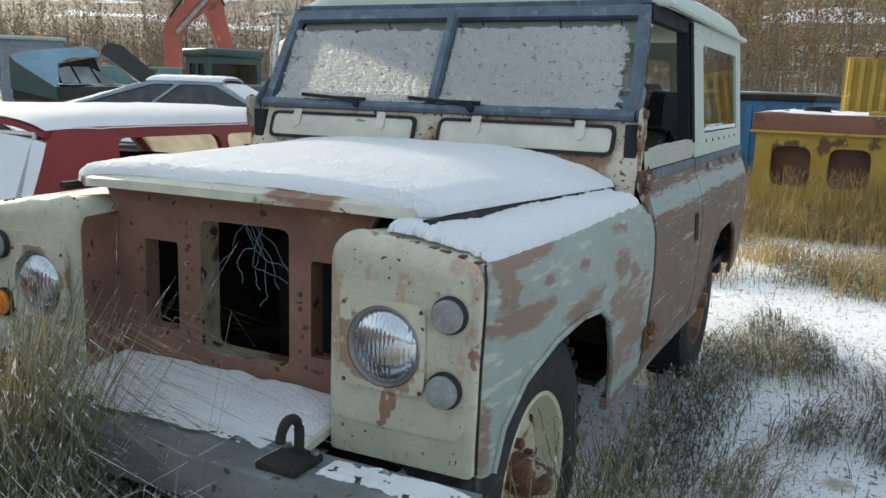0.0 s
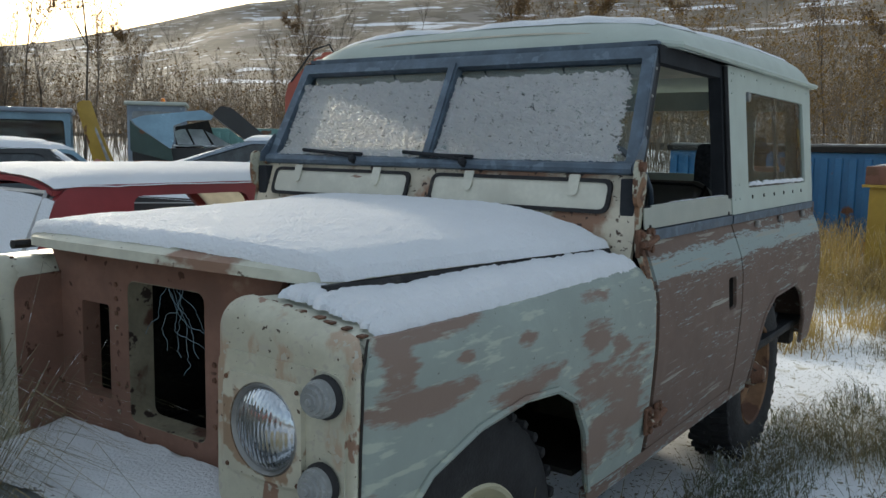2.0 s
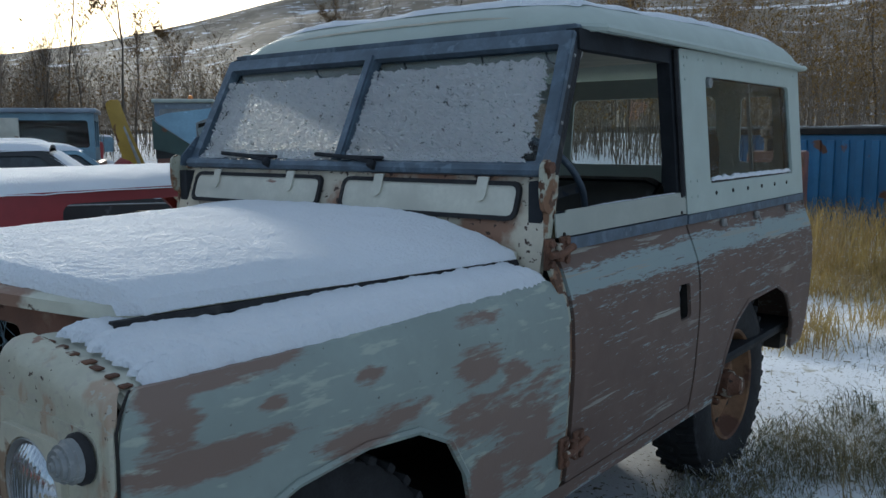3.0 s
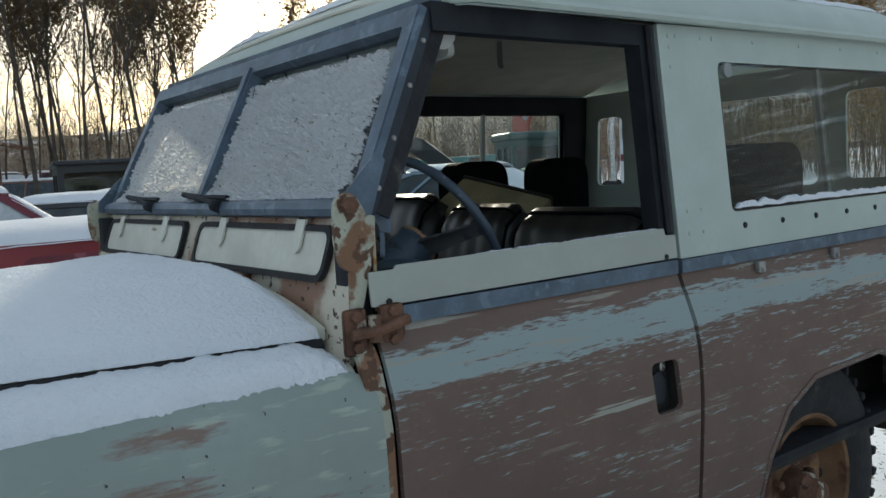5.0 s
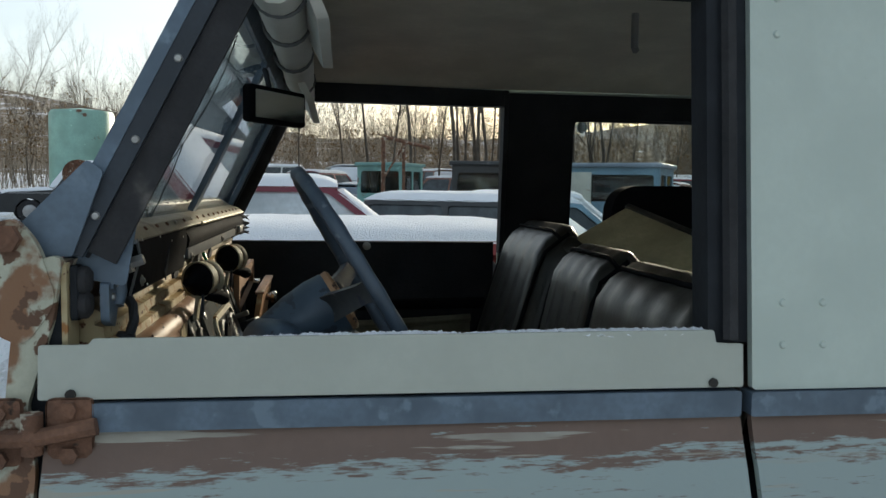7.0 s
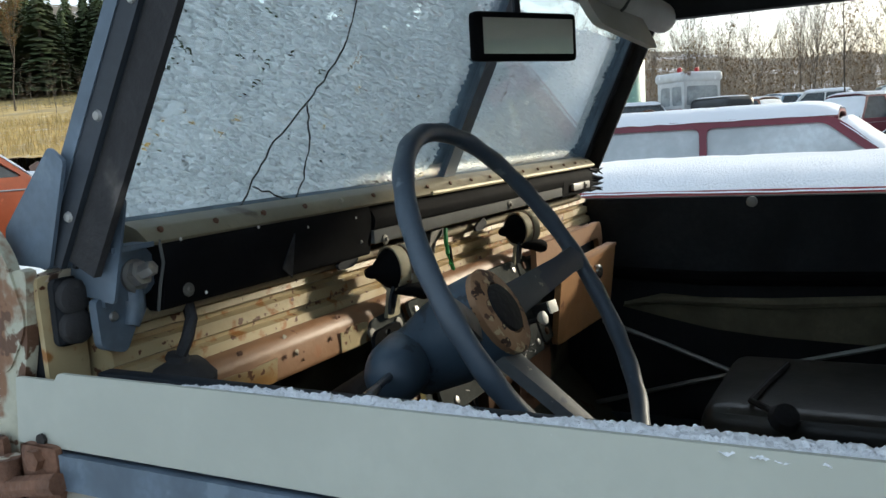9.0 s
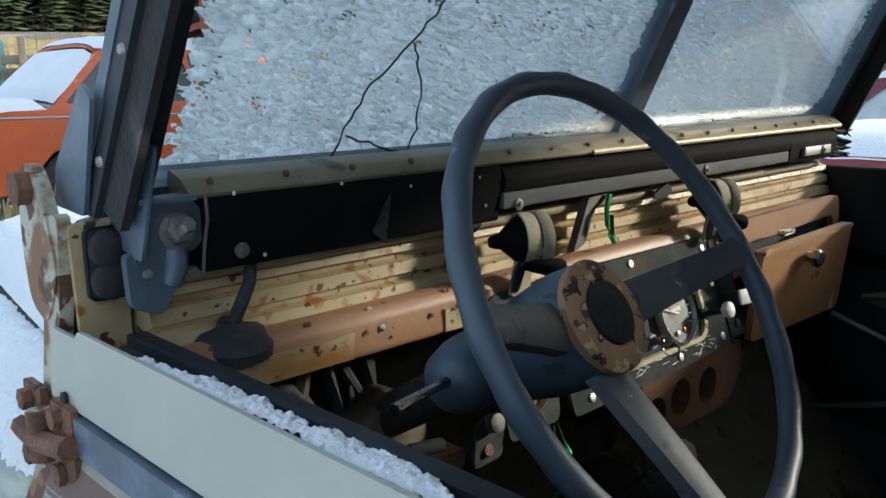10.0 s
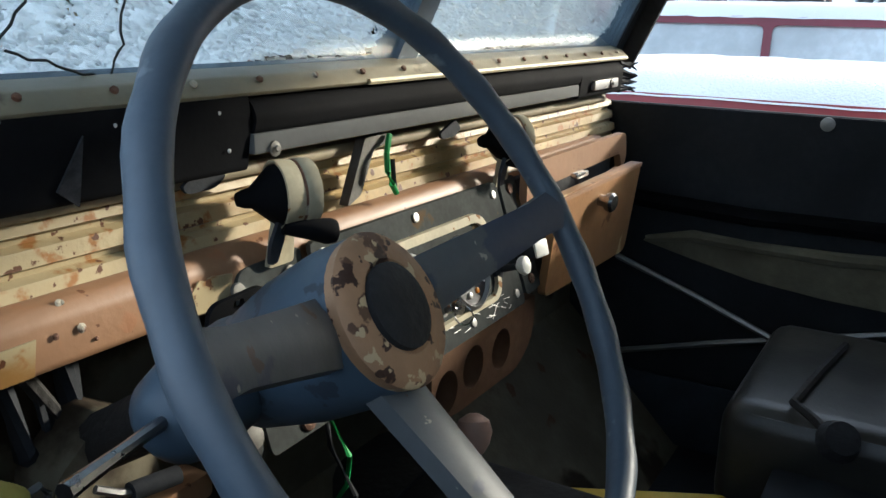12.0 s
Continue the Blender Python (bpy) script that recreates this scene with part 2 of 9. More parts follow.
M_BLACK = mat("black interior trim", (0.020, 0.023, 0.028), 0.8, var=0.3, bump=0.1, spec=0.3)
M_CHANNEL = mat("black felt channel", (0.012, 0.017, 0.025), 0.5, var=0.25, bump=0.03, spec=0.25)
M_DARKPOST = mat("dark blue-grey post metal", (0.025, 0.032, 0.042), 0.6, 0.1, var=0.25, scale=14, bump=0.04)
M_RUBBER = mat("tyre rubber", (0.022, 0.022, 0.024), 0.85, var=0.3, scale=20, bump=0.3, spots=(((0.12, 0.11, 0.10), 9.0, 0.62, 0.75),))
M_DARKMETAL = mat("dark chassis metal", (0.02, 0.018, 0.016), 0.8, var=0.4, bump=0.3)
M_RIM = mat("cream wheel paint", (0.60, 0.57, 0.40), 0.55, spots=(((0.30, 0.13, 0.04), 7.0, 0.56, 0.64),), bump=0.1)
M_RIMRUST = mat("rusty wheel paint", (0.22, 0.12, 0.06), 0.75, var=0.3, spots=(((0.10, 0.045, 0.025), 9.0, 0.5, 0.6),), bump=0.3)
M_CHROME = mat("worn chrome", (0.55, 0.55, 0.55), 0.25, 1.0, var=0.15, bump=0.02)
M_STEEL = mat("dull steel", (0.35, 0.35, 0.34), 0.45, 0.8, var=0.2, bump=0.1)
M_ORANGE = mat("amber plastic", (0.75, 0.22, 0.02), 0.25, bump=0.0, var=0.05)
M_GREYLENS = mat("clear weathered plastic lens", (0.27, 0.285, 0.285), 0.25, bump=0.15, bscale=60, var=0.15, scale=30)


def glass_mat(name, tint=(0.9, 0.95, 0.95), rough=0.0, thin=True, clear=0.86):
    m = bpy.data.materials.new(name)
    m.use_nodes = True
    n, l = m.node_tree.nodes, m.node_tree.links
    n.remove(n["Principled BSDF"])
    t, g, ms, lw, pw, mr = (n.new(k) for k in ("ShaderNodeBsdfTransparent", "ShaderNodeBsdfGlossy", "ShaderNodeMixShader", "ShaderNodeLayerWeight", "ShaderNodeMath", "ShaderNodeMapRange"))
    t.inputs["Color"].default_value = (*[c * clear + 0.1 for c in tint], 1)
    g.inputs["Roughness"].default_value = rough
    lw.inputs["Blend"].default_value = 0.5
    pw.operation = "POWER"
    pw.inputs[1].default_value = 4.0
    mr.inputs["To Min"].default_value, mr.inputs["To Max"].default_value = 0.04, 0.9
    l.new(lw.outputs["Facing"], pw.inputs[0])
    l.new(pw.outputs[0], mr.inputs["Value"])
    l.new(mr.outputs["Result"], ms.inputs["Fac"])
    l.new(t.outputs["BSDF"], ms.inputs[1])
    l.new(g.outputs["BSDF"], ms.inputs[2])
    l.new(ms.outputs["Shader"], n["Material Output"].inputs["Surface"])
    return m


M_GLASS = glass_mat("window glass")
M_DARKGLASS = glass_mat("dusty window glass", (0.55, 0.6, 0.6), 0.03, clear=0.7)
M_LENS = mat("headlamp lens glass", (0.50, 0.54, 0.58), 0.1, 0.85, var=0.15, bump=0.25, bscale=40.0)
_n, _l = M_LENS.node_tree.nodes, M_LENS.node_tree.links
_tc, _wv, _bp = _n.new("ShaderNodeTexCoord"), _n.new("ShaderNodeTexWave"), _n.new("ShaderNodeBump")
_wv.bands_direction = "X"
_wv.inputs["Scale"].default_value, _wv.inputs["Distortion"].default_value = 30.0, 2.5
_bp.inputs["Strength"].default_value, _bp.inputs["Distance"].default_value = 0.16, 0.006
_l.new(_tc.outputs["Object"], _wv.inputs["Vector"])
_l.new(_wv.outputs["Fac"], _bp.inputs["Height"])
_l.new(_bp.outputs["Normal"], _n["Principled BSDF"].inputs["Normal"])


# ---------------------------------------------------------------- mesh helpers
def place(ob, parent):
    ob.parent = parent
    return ob


def thing(name, label, category, group="", kind="", at=(0, 0, 0)):
    ob = new(name)
    ob.location = at
    return tagged(ob, label, category, group, kind)


def finish(name, bm, material, parent=None, label="", smooth=40):
    bmesh.ops.remove_doubles(bm, verts=bm.verts, dist=1e-5)
    bmesh.ops.recalc_face_normals(bm, faces=bm.faces)
    me = bpy.data.meshes.new(name)
    bm.to_mesh(me)
    bm.free()
    me.polygons.foreach_set("use_smooth", [True] * len(me.polygons))
    me.set_sharp_from_angle(angle=radians(smooth))
    me.materials.append(material)
    ob = new(name, me)
    if parent:
        ob.parent = parent
    if label:
        ob["label"] = label
    return ob


part = finish


def add(bm, other):
    """Joins a second bmesh into bm."""
    me = bpy.data.meshes.new("tmp")
    other.to_mesh(me)
    other.free()
    bm.from_mesh(me)
    bpy.data.meshes.remove(me)
    return bm


def box(x0, x1, y0, y1, z0, z1, bev=0.004, seg=2):
    bm = bmesh.new()
    bmesh.ops.create_cube(bm, size=1, matrix=Matrix.Translation(((x0 + x1) / 2, (y0 + y1) / 2, (z0 + z1) / 2)) @ Matrix.Diagonal((abs(x1 - x0), abs(y1 - y0), abs(z1 - z0), 1)))
    if bev:
        bmesh.ops.bevel(bm, geom=bm.edges[:], offset=bev, segments=seg, affect="EDGES", profile=0.6)
    return bm


def moved(bm, m):
    bmesh.ops.transform(bm, matrix=m, verts=bm.verts)
    return bm


def fillet(pts, r, n=4):
    """A closed 2D outline with rounded corners; r one radius or one a corner."""
    out = []
    k = len(pts)
    for i, p in enumerate(pts):
        rr = r[i] if isinstance(r, (list, tuple)) else r
        a, b, c = Vector(pts[i - 1]), Vector(p), Vector(pts[(i + 1) % k])
        if rr <= 0:
            out.append((b.x, b.y))
            continue
        d1, d2 = (a - b), (c - b)
        rr = min(rr, d1.length * 0.49, d2.length * 0.49)
        s, e = b + d1.normalized() * rr, b + d2.normalized() * rr
        for j in range(n + 1):
            t = j / n
            q = s * (1 - t) ** 2 + b * 2 * t * (1 - t) + e * t * t
            out.append((q.x, q.y))
    return out


def plate(outer, holes, thick, to3d, cuts_u=(), cuts_v=(), bend=None):
    """A sheet with holes. to3d(u, v, w) gives the place, w = 0 on the face and thick behind it."""
    bm = bmesh.new()
    edges = []
    for loop in [outer, *holes]:
        vs = [bm.verts.new((u, v, 0)) for u, v in loop]
        edges += [bm.edges.new((vs[i], vs[(i + 1) % len(vs)])) for i in range(len(vs))]
    bmesh.ops.triangle_fill(bm, use_beauty=True, use_dissolve=False, edges=edges)
    for axis, cuts in ((0, cuts_u), (1, cuts_v)):
        for c in cuts:
            co, no = [0, 0, 0], [0, 0, 0]
            co[axis], no[axis] = c, 1
            bmesh.ops.bisect_plane(bm, geom=bm.verts[:] + bm.edges[:] + bm.faces[:], plane_co=co, plane_no=no)
    ret = bmesh.ops.extrude_face_region(bm, geom=bm.faces[:])
    for v in ret["geom"]:
        if isinstance(v, bmesh.types.BMVert):
            v.co.z = thick
    for v in bm.verts:
        v.co = Vector(to3d(*v.co))
    return bm


def lathe(profile, seg=32, m=None):
    """Revolves (radius, height) pairs round z."""
    bm = bmesh.new()
    rings = []
    for r, h in profile:
        if r < 1e-5:
            rings.append([bm.verts.new((0, 0, h))])
        else:
            rings.append([bm.verts.new((r * math.cos(2 * math.pi * i / seg), r * math.sin(2 * math.pi * i / seg), h)) for i in range(seg)])
    for a, b in zip(rings, rings[1:]):
        for i in range(seg):
            j = (i + 1) % seg
            if len(a) == 1 and len(b) == 1:
                continue
            if len(a) == 1:
                bm.faces.new((a[0], b[i], b[j]))
            elif len(b) == 1:
                bm.faces.new((a[i], b[0], a[j]))
            else:
                bm.faces.new((a[i], b[i], b[j], a[j]))
    if m is not None:
        moved(bm, m)
    return bm


def facing(at, direction):
    """The pose whose z axis runs along direction."""
    return Matrix.Translation(at) @ Vector(direction).to_track_quat("Z", "Y").to_matrix().to_4x4()


def tube(points, r, seg=8, closed=False, flat=1.0):
    """A round bar along points; r one radius or one a point."""
    bm = bmesh.new()
    pts = [Vector(p) for p in points]
    rings = []
    k = len(pts)
    up = Vector((0, 0, 1))
    for i, p in enumerate(pts):
        if closed:
            d = pts[(i + 1) % k] - pts[i - 1]
        else:
            d = pts[min(i + 1, k - 1)] - pts[max(i - 1, 0)]
        d.normalize()
        ref = up if abs(d.dot(up)) < 0.95 else Vector((1, 0, 0))
        a = d.cross(ref).normalized()
        b = a.cross(d)
        rr = r[i] if isinstance(r, (list, tuple)) else r
        rings.append([bm.verts.new(p + a * rr * math.cos(2 * math.pi * j / seg) + b * rr * flat * math.sin(2 * math.pi * j / seg)) for j in range(seg)])
    pairs = list(zip(rings, rings[1:])) + ([(rings[-1], rings[0])] if closed else [])
    for a, b in pairs:
        for j in range(seg):
            bm.faces.new((a[j], a[(j + 1) % seg], b[(j + 1) % seg], b[j]))
    if not closed:
        bm.faces.new(rings[0][::-1])
        bm.faces.new(rings[-1])
    return bm


def surf(f, nu, nv, thick=0.0, keep=None, down=(0, 0, -1)):
    """A sheet f(u, v), u and v from 0 to 1, with an underside thick below it."""
    bm = bmesh.new()
    g = [[bm.verts.new(f(i / nu, j / nv)) for j in range(nv + 1)] for i in range(nu + 1)]
    for i in range(nu):
        for j in range(nv):
            if keep is None or keep((i + 0.5) / nu, (j + 0.5) / nv):
                bm.faces.new((g[i][j], g[i + 1][j], g[i + 1][j + 1], g[i][j + 1]))
    loose = [v for v in bm.verts if not v.link_faces]
    bmesh.ops.delete(bm, geom=loose, context="VERTS")
    if thick:
        ret = bmesh.ops.extrude_face_region(bm, geom=bm.faces[:])
        d = Vector(down) * thick
        for v in ret["geom"]:
            if isinstance(v, bmesh.types.BMVert):
                v.co += d
    return bm


def lerp(a, b, t):
    return a + (b - a) * t


def interp(x, xs, ys):
    return float(np.interp(x, xs, ys))


def fbm(x, y, z=0.0, s=1.0):
    return noise.fractal(Vector((x * s, y * s, z * s)), 0.8, 2.0, 5)


# ---------------------------------------------------------------- the off-road car (faces -y, its left side at +x)
SIDE_Z = (0.40, 0.47, 0.58, 0.78, 0.90, 0.96, 1.016, 1.05, 1.085, 1.12)
SIDE_X = (0.806, 0.818, 0.833, 0.845, 0.842, 0.832, 0.812, 0.797, 0.786, 0.785)
ZCUTS = (0.50, 0.56, 0.62, 0.68, 0.74, 0.80, 0.84, 0.88, 0.91, 0.94, 0.965, 0.985, 1.0, 1.016, 1.03, 1.045, 1.06)


def side_x(z):
    return interp(z, SIDE_Z, SIDE_X)


def ry(y):
    """The body behind the doors is a little longer than the plan it is drawn on."""
    return y if y < 1.652 else 1.652 + (y - 1.652) * 1.075


car = thing("off_road_car", "weathered pale cream short off-road car with brown primer patches, under snow", "car")


def side_map(s):
    """Body side panels: u along y, v up, s +1 for the car's left side and -1 for its right."""
    return lambda u, v, w: (s * (side_x(v) - w), ry(u), v)


def wing_x(u, v):
    """The wing side tapers in a little towards its nose."""
    return side_x(v) - interp(v, (0.5, 0.6, 0.85, 1.0), (0.045, 0.058, 0.066, 0.040)) * max(0.0, (0.2 - u) / 0.6) ** 1.8 - 0.02 * max(0, (v - 0.93) / 0.08) ** 2 - 0.009 * max(0.0, (-0.36 - u) / 0.035) ** 2


for s in (1, -1):
    wing = thing("wing", "", "")
    wing.parent = car
    wing["label"] = "worn front wing with peeling paint" if s > 0 else "cream front wing with grass before it"
    outline = [(-0.357, 1.0), (-0.372, 0.985), (-0.390, 0.955), (-0.396, 0.90), (-0.396, 0.545), (-0.345, 0.548), (-0.315, 0.64), (-0.235, 0.725), (-0.10, 0.783), (0.06, 0.806), (0.20, 0.795), (0.30, 0.745), (0.365, 0.65), (0.40, 0.54), (0.43, 0.475), (0.79, 0.468), (0.795, 0.985), (0.77, 1.012)]
    rr = [0.008, 0.01, 0.02, 0, 0.02, 0.01, 0, 0, 0, 0, 0, 0, 0, 0.03, 0.03, 0, 0.02, 0.02]
    bm = plate(fillet(outline, rr, 3), [], 0.012, lambda u, v, w, s=s: (s * (wing_x(u, v) - w), u, v), cuts_u=[-0.388, -0.38, -0.37, -0.36, -0.345] + [-0.3 + 0.1 * i for i in range(11)], cuts_v=ZCUTS)
    part("side_panel", bm, M_WING if s > 0 else M_PAINT, wing)
    # arch lip
    arch = [(s * (wing_x(u, v) + 0.001), u, v) for u, v in outline[5:15]]
    part("arch_lip", tube(arch, 0.009, 6), M_WING, wing)

    # wing top: from the side's edge inward and a little up to under the bonnet
    def top(u, v, s=s):
        y = lerp(-0.362, 0.775, u)
        xo = wing_x(y, 1.0) - 0.002
        xi = 0.399 + 0.18 * min(1, max(0, (y + 0.18) / 0.4))
        x = lerp(xo, xi, v)
        roll = max(0.0, 0.07 - (x - 0.397))
        z = 0.998 - (0.07 - math.sqrt(max(0.0, 0.0049 - roll * roll))) + 0.016 * u + lerp(0.045, 0.024, min(1, u / 0.2)) * math.sin(v * 1.4) - 0.02 * max(0, 0.12 - v) / 0.12 - 0.004 * max(0, (0.02 - u) / 0.02) ** 2
        return (s * x, y, z)
    part("top_panel", surf(top, 32, 30, 0.008), M_PAINT, wing)

    def liner(u, v):
        x, y, z = top(0.0, v)
        return (x, lerp(-0.374, -0.33, u), z - 0.005)
    part("nose_liner", surf(liner, 3, 30, 0.01), M_PAINT, wing)

    # front face with a raised lamp panel
    face = fillet([(0.395, 0.545), (0.772, 0.548), (0.778, 0.80), (0.784, 0.92), (0.764, 0.995), (0.62, 1.023)] + [(0.467 + 0.072 * math.cos(radians(a)), 0.972 + 0.072 * math.sin(radians(a))) for a in (80, 95, 110, 125, 140, 155, 170, 180)], [0.015, 0.02, 0, 0, 0.02] + [0] * 9, 5)
    dx = 0.0 if s > 0 else -0.040
    hl = [(0.555 + dx + 0.092 * math.cos(a * math.pi / 12), 0.808 + 0.092 * math.sin(a * math.pi / 12)) for a in range(24)]

    def face3(u, v, w, s=s):
        edge_u = interp(v, (0.545, 0.80, 0.92, 0.995), (0.772, 0.778, 0.784, 0.764))
        if u > 0.68:
            u += (u - 0.68) / (edge_u - 0.68) * (wing_x(-0.396, min(v, 0.99)) - 0.002 - edge_u)
        # the pressing rolls back at its inner, top and outer edges
        back = 0.0
        if u < 0.467 and v > 0.972:
            near = ((0.072 - math.hypot(u - 0.467, v - 0.972), 0.038),)
        else:
            near = ((u - 0.395, 0.038), ((0.995 + (0.772 - u) * 0.164 - v) * 0.987, 0.038), (wing_x(-0.396, min(v, 0.99)) - u, 0.010))
        for d, r in near:
            k = max(0.0, r - max(0.0, d))
            back += r - math.sqrt(max(0.0, r * r - k * k))
        return (s * u, -0.405 + min(back, 0.042) + w, v)
    part("front_panel", plate(face, [hl], 0.01, face3, cuts_u=(0.398, 0.402, 0.408, 0.416, 0.424, 0.43, 0.50, 0.60, 0.66, 0.70, 0.74, 0.765, 0.77, 0.774, 0.778), cuts_v=(0.6, 0.7, 0.9, 0.93, 0.945, 0.955, 0.965, 0.975, 0.985, 0.995, 1.005, 1.015, 1.025, 1.035)), M_FACE, wing)
    # soft swelling of the lamp panel
    pan = fillet([(0.415, 0.625), (0.745 + dx, 0.625), (0.75 + dx, 0.94), (0.42, 0.945)], 0.04, 4)
    part("lamp_panel", plate(pan, [hl], 0.008, lambda u, v, w, s=s: (s * u, -0.411 + w, v)), M_FACE, wing)
    # headlamp surround plate
    sur = fillet([(0.447 + dx, 0.712), (0.655 + dx, 0.712), (0.655 + dx, 0.908), (0.447 + dx, 0.908)], 0.035, 4)
    hl2 = [(0.555 + dx + 0.09 * math.cos(a * math.pi / 16), 0.808 + 0.09 * math.sin(a * math.pi / 16)) for a in range(32)]
    part("lamp_surround", plate(sur, [hl2], 0.014, lambda u, v, w, s=s: (s * u, -0.4235 + w, v)), M_SURROUND, wing, "bare-edged headlamp plate")
    # inner side of the nose, beside the grille recess
    inner = fillet([(-0.376, 0.55), (-0.376, 0.965), (-0.362, 0.99), (-0.23, 0.995), (-0.23, 0.56)], [0, 0.02, 0.01, 0, 0], 4)
    part("inner_panel", plate(inner, [], 0.006, lambda u, v, w, s=s: (s * (0.399 - w), u, v)), M_GRILLE, wing)
    part("seam", tube([(s * (wing_x(-0.396, z) + 0.001), -0.397 + 0.04 * max(0, (z - 0.945) / 0.055) ** 1.5, z) for z in (0.56, 0.65, 0.8, 0.9, 0.945, 0.965, 0.985, 0.997)], 0.0028, 5), M_DARKMETAL, wing)
    random.seed(31)
    for i in range(9):
        fx = lerp(0.75, 0.44, i / 8) + random.uniform(-0.012, 0.012)
        part("paint_flake", box(s * fx - random.uniform(0.006, 0.016), s * fx + random.uniform(0.006, 0.016), -0.366, -0.352 + random.uniform(0, 0.008), top((0.01), min(1, max(0, (0.775 - fx) / 0.37)))[2] - 0.002, top((0.01), min(1, max(0, (0.775 - fx) / 0.37)))[2] + 0.003, 0.002, 1), M_RUST, wing)
    # headlamp
    lamp = thing("headlight", "round glass headlight in a worn painted surround", "")
    lamp.parent = car
    hm = facing((s * (0.555 + dx), -0.415, 0.808), (0, -1, 0))
    part("bowl", lathe([(0.0, -0.03), (0.07, -0.025), (0.088, 0.0), (0.092, 0.004), (0.094, -0.004), (0.09, -0.03)], 40, hm), M_FACE, lamp)
    part("rim", lathe([(0.080, 0.0), (0.086, 0.008), (0.092, 0.002), (0.09, -0.008)], 40, hm), M_STEEL, lamp)
    part("lens", lathe([(0.0, 0.026), (0.03, 0.024), (0.06, 0.015), (0.078, 0.003), (0.082, -0.004)], 40, hm), M_LENS, lamp, "frosted glass lens")
    # sidelights
    for x, z, mt, lb in ((0.708, 0.898, M_GREYLENS, "clear ribbed side light lens"), (0.700, 0.737, M_GREYLENS if s > 0 else M_ORANGE, "grey indicator lens" if s > 0 else "amber indicator lens")):
        il = thing("side_light", lb, "")
        il.parent = car
        im = facing((s * (x + dx), -0.415, z), (0, -1, 0.0))
        part("rubber_base", lathe([(0.0, 0.0), (0.040, 0.0), (0.040, 0.008), (0.036, 0.013), (0.0, 0.013)], 24, im), M_RUBBER, il)
        part("lens", lathe([(0.035, 0.01), (0.0345, 0.022), (0.0305, 0.024), (0.0295, 0.033), (0.0245, 0.034), (0.0235, 0.041), (0.0165, 0.0415), (0.015, 0.046), (0.008, 0.0455), (0.006, 0.049), (0.0, 0.049)], 24, im), mt, il)
    for x, z in ((0.458, 0.895), (0.645, 0.895), (0.645, 0.722), (0.458, 0.722)):
        part("screw", lathe([(0.005, 0.0), (0.004, 0.003), (0, 0.003)], 8, facing((s * (x + dx), -0.4235, z), (0, -1, 0))), M_RUST, wing)

# grille panel
gp = fillet([(-0.395, 0.60), (0.395, 0.60), (0.395, 0.985), (0.42, 1.03), (0.44, 1.066), (0.30, 1.085), (-0.30, 1.085), (-0.44, 1.066), (-0.42, 1.03), (-0.395, 0.985)], [0, 0, 0.02, 0.02, 0.01, 0.04, 0.04, 0.01, 0.02, 0.02], 4)
gholes = [fillet([(-0.105, 0.645), (0.182, 0.645), (0.182, 1.0), (-0.105, 1.0)], 0.03, 4), fillet([(-0.30, 0.685), (-0.18, 0.685), (-0.18, 0.93), (-0.30, 0.93)], 0.008, 2), fillet([(0.247, 0.685), (0.36, 0.685), (0.36, 0.93), (0.247, 0.93)], 0.008, 2)]
gpan = part("grille_panel", plate(gp, gholes, 0.02, lambda u, v, w: (u, -0.25 + w, v)), M_GRILLE, car, "red brown radiator panel with open holes")
part("opening_flange", plate(fillet([(-0.108, 0.642), (0.185, 0.642), (0.185, 1.003), (-0.108, 1.003)], 0.03, 4), [fillet([(-0.104, 0.647), (0.181, 0.647), (0.181, 0.998), (-0.104, 0.998)], 0.028, 4)], 0.07, lambda u, v, w: (u, -0.249 + w, v)), M_FLANGE, gpan)
for x0, x1 in ((-0.305, -0.175), (0.242, 0.365)):
    part("opening_flange", plate(fillet([(x0, 0.68), (x1, 0.68), (x1, 0.935), (x0, 0.935)], 0.01, 2), [fillet([(x0 + 0.006, 0.686), (x1 - 0.006, 0.686), (x1 - 0.006, 0.929), (x0 + 0.006, 0.929)], 0.008, 2)], 0.05, lambda u, v, w: (u, -0.251 + w, v)), M_GRILLE, gpan)
random.seed(4)
for i in range(10):
    part("bolt", lathe([(0.007, 0), (0.006, 0.004), (0, 0.004)], 6, facing((random.choice((-0.15, 0.215, -0.34)), -0.25, 0.66 + 0.036 * i), (0, -1, 0))), M_RUST, gpan)
# engine bay: walls coloured dark for shade, so that the holes look into depth
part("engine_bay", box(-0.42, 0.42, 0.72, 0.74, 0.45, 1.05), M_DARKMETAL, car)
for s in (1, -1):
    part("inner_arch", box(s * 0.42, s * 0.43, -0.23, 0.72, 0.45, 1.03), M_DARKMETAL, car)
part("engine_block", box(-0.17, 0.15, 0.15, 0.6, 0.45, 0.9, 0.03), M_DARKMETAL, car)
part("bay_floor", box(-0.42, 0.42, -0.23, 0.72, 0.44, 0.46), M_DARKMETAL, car)
